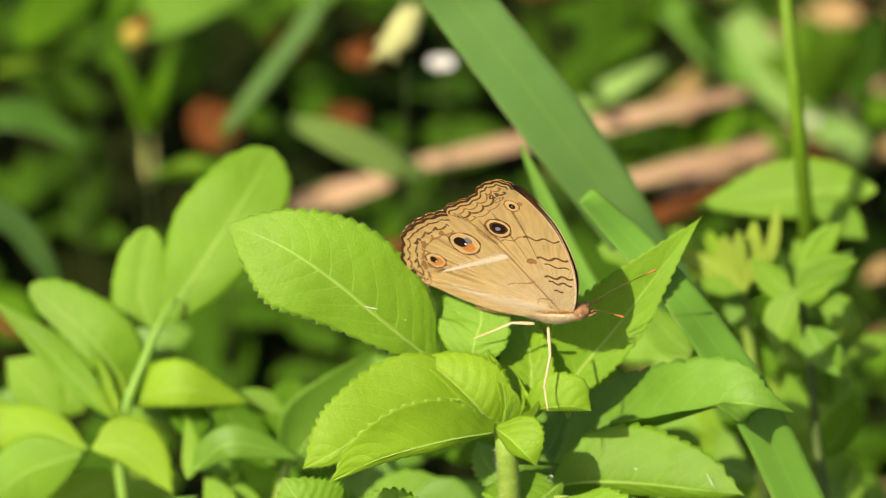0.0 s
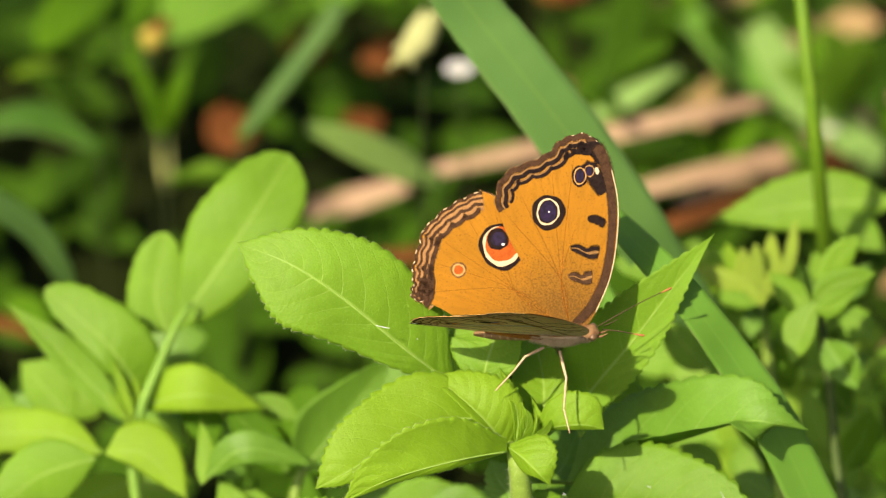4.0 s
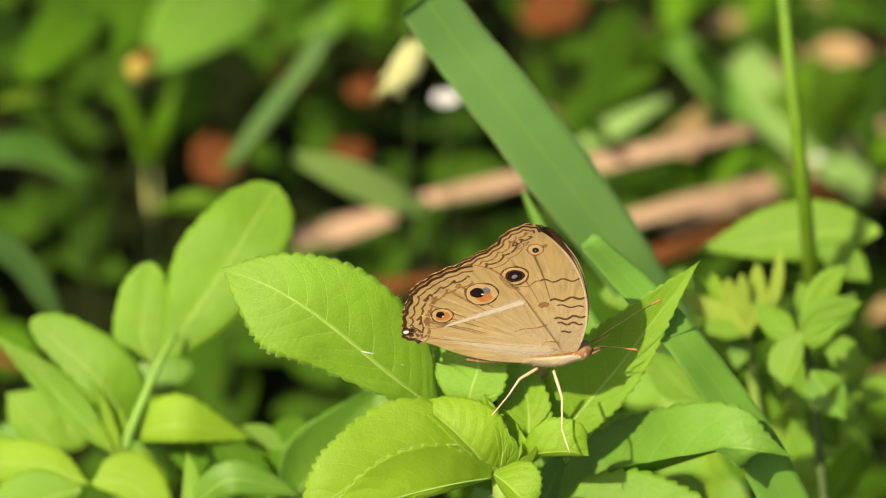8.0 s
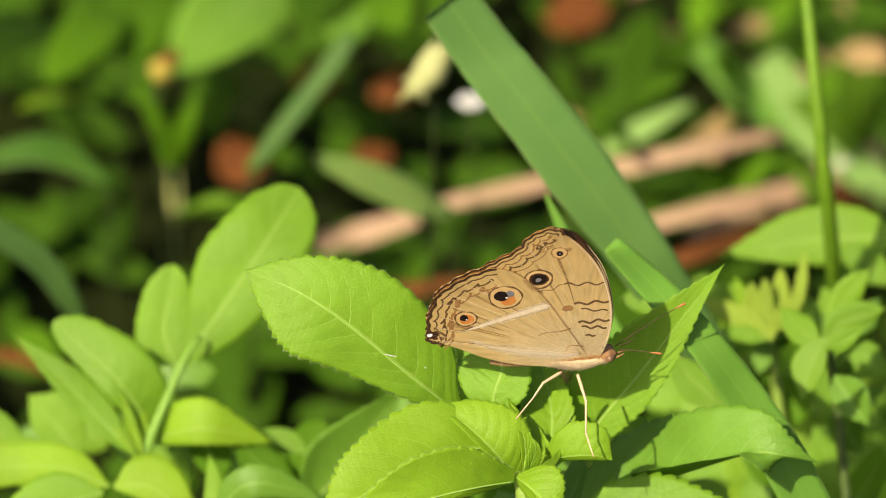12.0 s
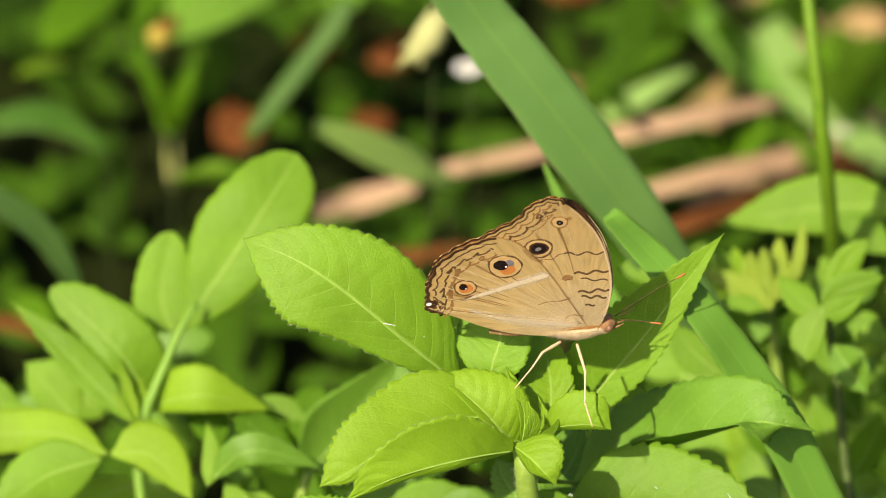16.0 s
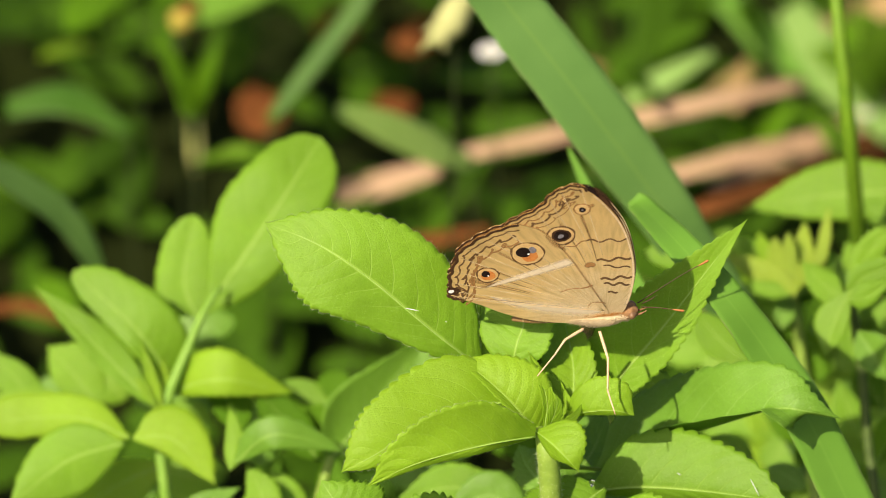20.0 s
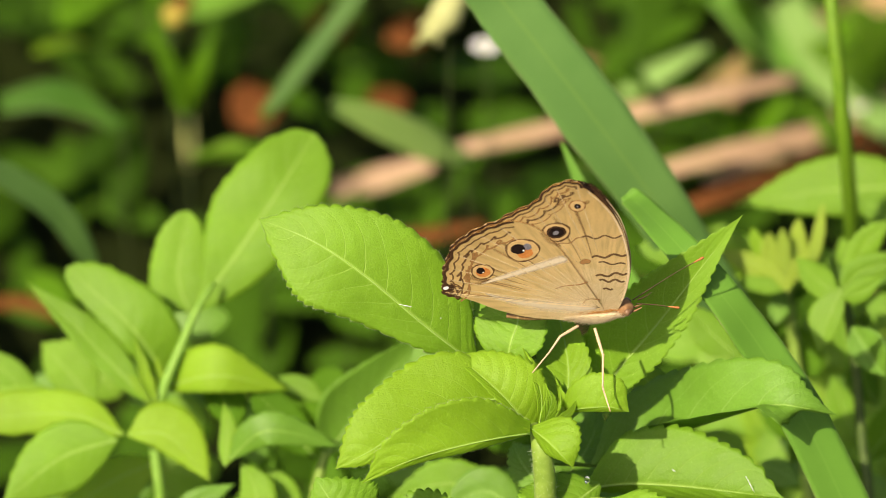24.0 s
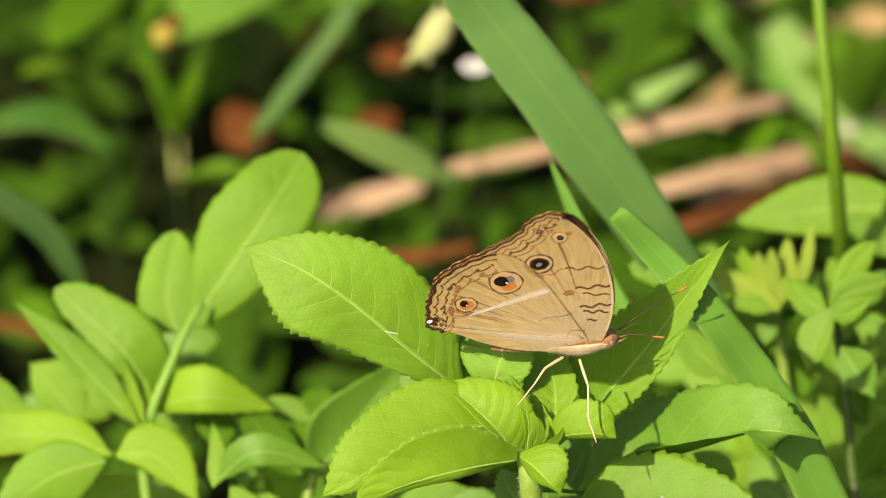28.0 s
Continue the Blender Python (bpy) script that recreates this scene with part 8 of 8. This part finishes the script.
SWAY_GRASS = [
    (0, 0.00000, 0.00225, -0.388),
    (0.5, -0.00008, 0.00192, -0.085),
    (1, -0.00005, 0.00167, 0.156),
    (1.5, 0.00005, 0.00164, 0.104),
    (2, -0.00000, 0.00153, 0.078),
    (2.5, 0.00016, 0.00154, 0.043),
    (3, 0.00017, 0.00115, -0.012),
    (3.5, 0.00021, 0.00082, 0.268),
    (5.5, 0.00014, 0.00047, 0.402),
    (6, 0.00007, 0.00011, 0.536),
    (6.5, -0.00004, 0.00043, 0.465),
    (7, 0.00002, 0.00051, 0.773),
    (7.5, -0.00014, 0.00042, 0.417),
    (8, -0.00012, 0.00047, 0.432),
    (8.5, -0.00011, 0.00037, 0.589),
    (9, 0.00014, 0.00009, 0.710),
    (9.5, -0.00010, 0.00032, 0.646),
    (10, -0.00004, 0.00026, 0.556),
    (10.5, -0.00017, 0.00036, 0.373),
    (11, -0.00020, 0.00033, 0.545),
    (11.5, -0.00018, 0.00049, 0.578),
    (13.5, -0.00044, 0.00001, 0.305),
    (14, -0.00048, -0.00011, 0.847),
    (14.5, -0.00041, 0.00003, 0.781),
    (15, -0.00047, 0.00026, 0.502),
    (15.5, -0.00056, 0.00022, 0.390),
    (16, -0.00029, -0.00004, 0.660),
    (16.5, -0.00029, 0.00005, 0.484),
    (17, -0.00042, 0.00016, 0.442),
    (17.5, -0.00030, 0.00007, 0.551),
    (18, -0.00031, -0.00009, 0.523),
    (18.5, -0.00035, 0.00003, 0.315),
    (19, -0.00015, -0.00001, 0.248),
    (19.5, -0.00033, 0.00017, 0.147),
    (20, -0.00017, -0.00011, 0.285),
    (20.5, -0.00032, -0.00010, 0.272),
    (21, -0.00033, -0.00013, 0.384),
    (21.5, -0.00014, -0.00041, 0.330),
    (23.5, -0.00020, -0.00019, 0.445),
    (24, -0.00042, -0.00005, 0.092),
    (24.5, -0.00040, -0.00021, 0.087),
    (25, 0.00000, -0.00000, -0.000),
    (25.5, -0.00020, -0.00015, 0.131),
    (26, -0.00019, -0.00071, -0.003),
    (26.5, -0.00020, -0.00004, -0.160),
    (27, -0.00036, -0.00017, -0.110),
    (27.5, -0.00042, -0.00038, -0.191),
    (28, -0.00059, 0.00019, 0.054),
]
# seconds, place in metres, turn in degrees
BUTTERFLY_ROWS = [
    (0, 0.02621, -0.00689, 0.23171, 14.62, -8.20, -22.01),
    (0.5, 0.02566, -0.00705, 0.23150, 14.77, -8.57, -21.73),
    (1, 0.02580, -0.00725, 0.23125, 14.74, -8.50, -21.78),
    (1.5, 0.02570, -0.00726, 0.23124, 14.73, -8.46, -21.81),
    (2, 0.02566, -0.00738, 0.23108, 14.76, -8.55, -21.74),
    (2.5, 0.02516, -0.00800, 0.23028, 14.88, -8.85, -21.51),
    (2.9, 0.02487, -0.00788, 0.23043, 14.62, -8.20, -22.01),
    (3.1, 0.02511, -0.00819, 0.23004, 9.96, 2.36, -1.85),
    (3.5, 0.02409, -0.00864, 0.22946, 9.96, 2.36, -1.85),
    (4.5, 0.02595, -0.00792, 0.23038, 9.89, 3.94, -3.08),
    (5.5, 0.02781, -0.00721, 0.23130, 9.85, 4.72, -3.70),
    (5.7, 0.02650, -0.00752, 0.23090, 9.93, 3.15, -2.47),
    (6, 0.02477, -0.00755, 0.23086, 11.99, -1.22, 0.95),
    (6.5, 0.02643, -0.00737, 0.23109, 12.00, 0.10, -0.08),
    (7, 0.02524, -0.00724, 0.23126, 12.00, -0.61, 0.48),
    (7.5, 0.02612, -0.00737, 0.23108, 12.00, 0.03, -0.03),
    (8, 0.02556, -0.00733, 0.23114, 12.00, -0.21, 0.17),
    (8.5, 0.02596, -0.00729, 0.23120, 12.00, -0.04, 0.03),
    (9, 0.02611, -0.00761, 0.23078, 12.00, -0.17, 0.13),
    (9.5, 0.02602, -0.00730, 0.23118, 12.00, -0.05, 0.04),
    (10, 0.02630, -0.00744, 0.23100, 12.00, -0.17, 0.14),
    (10.5, 0.02581, -0.00736, 0.23111, 12.00, -0.07, 0.05),
    (11, 0.02595, -0.00741, 0.23104, 12.00, -0.00, 0.00),
    (11.5, 0.02568, -0.00715, 0.23137, 12.00, -0.39, 0.30),
    (13.5, 0.02569, -0.00781, 0.23052, 12.00, 0.15, -0.11),
    (14, 0.02603, -0.00761, 0.23078, 12.00, 0.06, -0.04),
    (14.5, 0.02598, -0.00740, 0.23105, 12.00, -0.05, 0.04),
    (15, 0.02585, -0.00728, 0.23120, 12.00, -0.15, 0.12),
    (15.5, 0.02580, -0.00730, 0.23118, 12.00, 0.08, -0.06),
    (16, 0.02582, -0.00749, 0.23094, 12.00, -0.11, 0.09),
    (16.5, 0.02594, -0.00758, 0.23082, 12.00, -0.01, 0.00),
    (17, 0.02556, -0.00767, 0.23071, 12.00, -0.02, 0.02),
    (17.5, 0.02555, -0.00765, 0.23073, 12.00, -0.17, 0.13),
    (18, 0.02535, -0.00770, 0.23066, 12.00, -0.33, 0.26),
    (18.5, 0.02557, -0.00778, 0.23057, 12.00, -0.08, 0.06),
    (19, 0.02558, -0.00781, 0.23052, 12.00, -0.08, 0.06),
    (19.5, 0.02570, -0.00781, 0.23052, 12.00, -0.05, 0.04),
    (20, 0.02569, -0.00786, 0.23047, 12.00, -0.10, 0.08),
    (20.5, 0.02614, -0.00817, 0.23007, 12.00, 0.07, -0.06),
    (21, 0.02560, -0.00790, 0.23040, 12.00, -0.14, 0.11),
    (21.5, 0.02618, -0.00829, 0.22992, 12.00, 0.11, -0.09),
    (23.5, 0.02618, -0.00816, 0.23008, 12.00, -0.01, 0.00),
    (24, 0.02571, -0.00803, 0.23025, 12.00, 0.05, -0.04),
    (24.5, 0.02584, -0.00822, 0.23000, 12.00, 0.23, -0.18),
    (25, 0.02623, -0.00838, 0.22980, 12.00, -0.00, 0.00),
    (25.5, 0.02620, -0.00874, 0.22933, 12.00, -0.03, 0.02),
    (26, 0.02581, -0.00935, 0.22855, 12.00, 0.03, -0.03),
    (26.5, 0.02574, -0.00878, 0.22928, 12.00, -0.18, 0.14),
    (27, 0.02524, -0.00883, 0.22922, 12.00, -0.30, 0.23),
    (27.5, 0.02585, -0.00902, 0.22898, 12.00, -0.01, 0.01),
    (28, 0.02486, -0.00901, 0.22899, 11.99, -0.73, 0.57),
]
# seconds, opening of the camera-side wings, of the far wings, further opening of the far hindwing,
# backward sweep of near hindwing, near forewing, far hindwing, far forewing in degrees
WING_ROWS = [
    (0.0, -1.0, -0.5, 0, 0, 11.5, 0, 10.8), (2.9, -1.0, -0.5, 0, 0, 11.5, 0, 10.8), (3.0, 6, 10, 2, 1, 15, 0, 12), (3.1, 21, 34, 5, 2, 18, 1, 8),
    (3.2, 29, 47, 8, 1, 20, 2, 5), (3.4, 33, 48, 8, 0, 22, 2, 4), (3.5, 33, 48, 8, 0, 22, 2, 4), (4.5, 43, 48, 8, 0, 26, 3, 4),
    (5.5, 55, 48, 8, 0, 32, 4, 3), (5.6, 49, 48, 8, 1, 30, 4, 4), (5.7, 37, 47, 7, 2, 26, 3, 6), (5.8, 22, 40, 5, 2, 21, 2, 10),
    (5.9, 7, 12, 2, 1, 17, 1, 14), (6.0, -1.0, -0.5, 0, 0, 16, 0, 15.3), (28.0, -1.0, -0.5, 0, 0, 16, 0, 15.3),
]


def sway(ob, rows):
    rest = Matrix.Translation(ob.location)
    walk(ob, [(t, PLANE @ pose(dx, dy, 0, 0, 0, a) @ PLANE.inverted() @ rest) for t, dx, dy, a in rows])


def motions():
    sway(plant, SWAY_MAIN)
    sway(grass, SWAY_GRASS)
    sway(shoot_plant, SWAY_GRASS)
    walk(butterfly, [(t, pose(*row)) for t, *row in BUTTERFLY_ROWS])
    for w, side, lift in WINGS:
        rows = []
        for t, near, far, more, hn, fn, hf, ff in WING_ROWS:
            if side > 0:
                up, sweep = (90 - far, ff) if lift else (90 - far - more, hf)
            else:
                up, sweep = 90 - near, fn if lift else hn
            rows.append((t, pose(0.0, 0.0003 if side > 0 else -0.0011, 0.0004, side * up, 0, 0) @ pose(0, 0, lift * MM, 0, 0, side * sweep)))
        walk(w, rows)
    side = Matrix.Rotation(radians(-26), 4, Vector(LEG_AXIS))
    at = Matrix.Translation(legs[0].location)
    walk(legs[0], [(0.0, at @ side), (2.9, at @ side), (3.3, at), (28.0, at)])


motions()
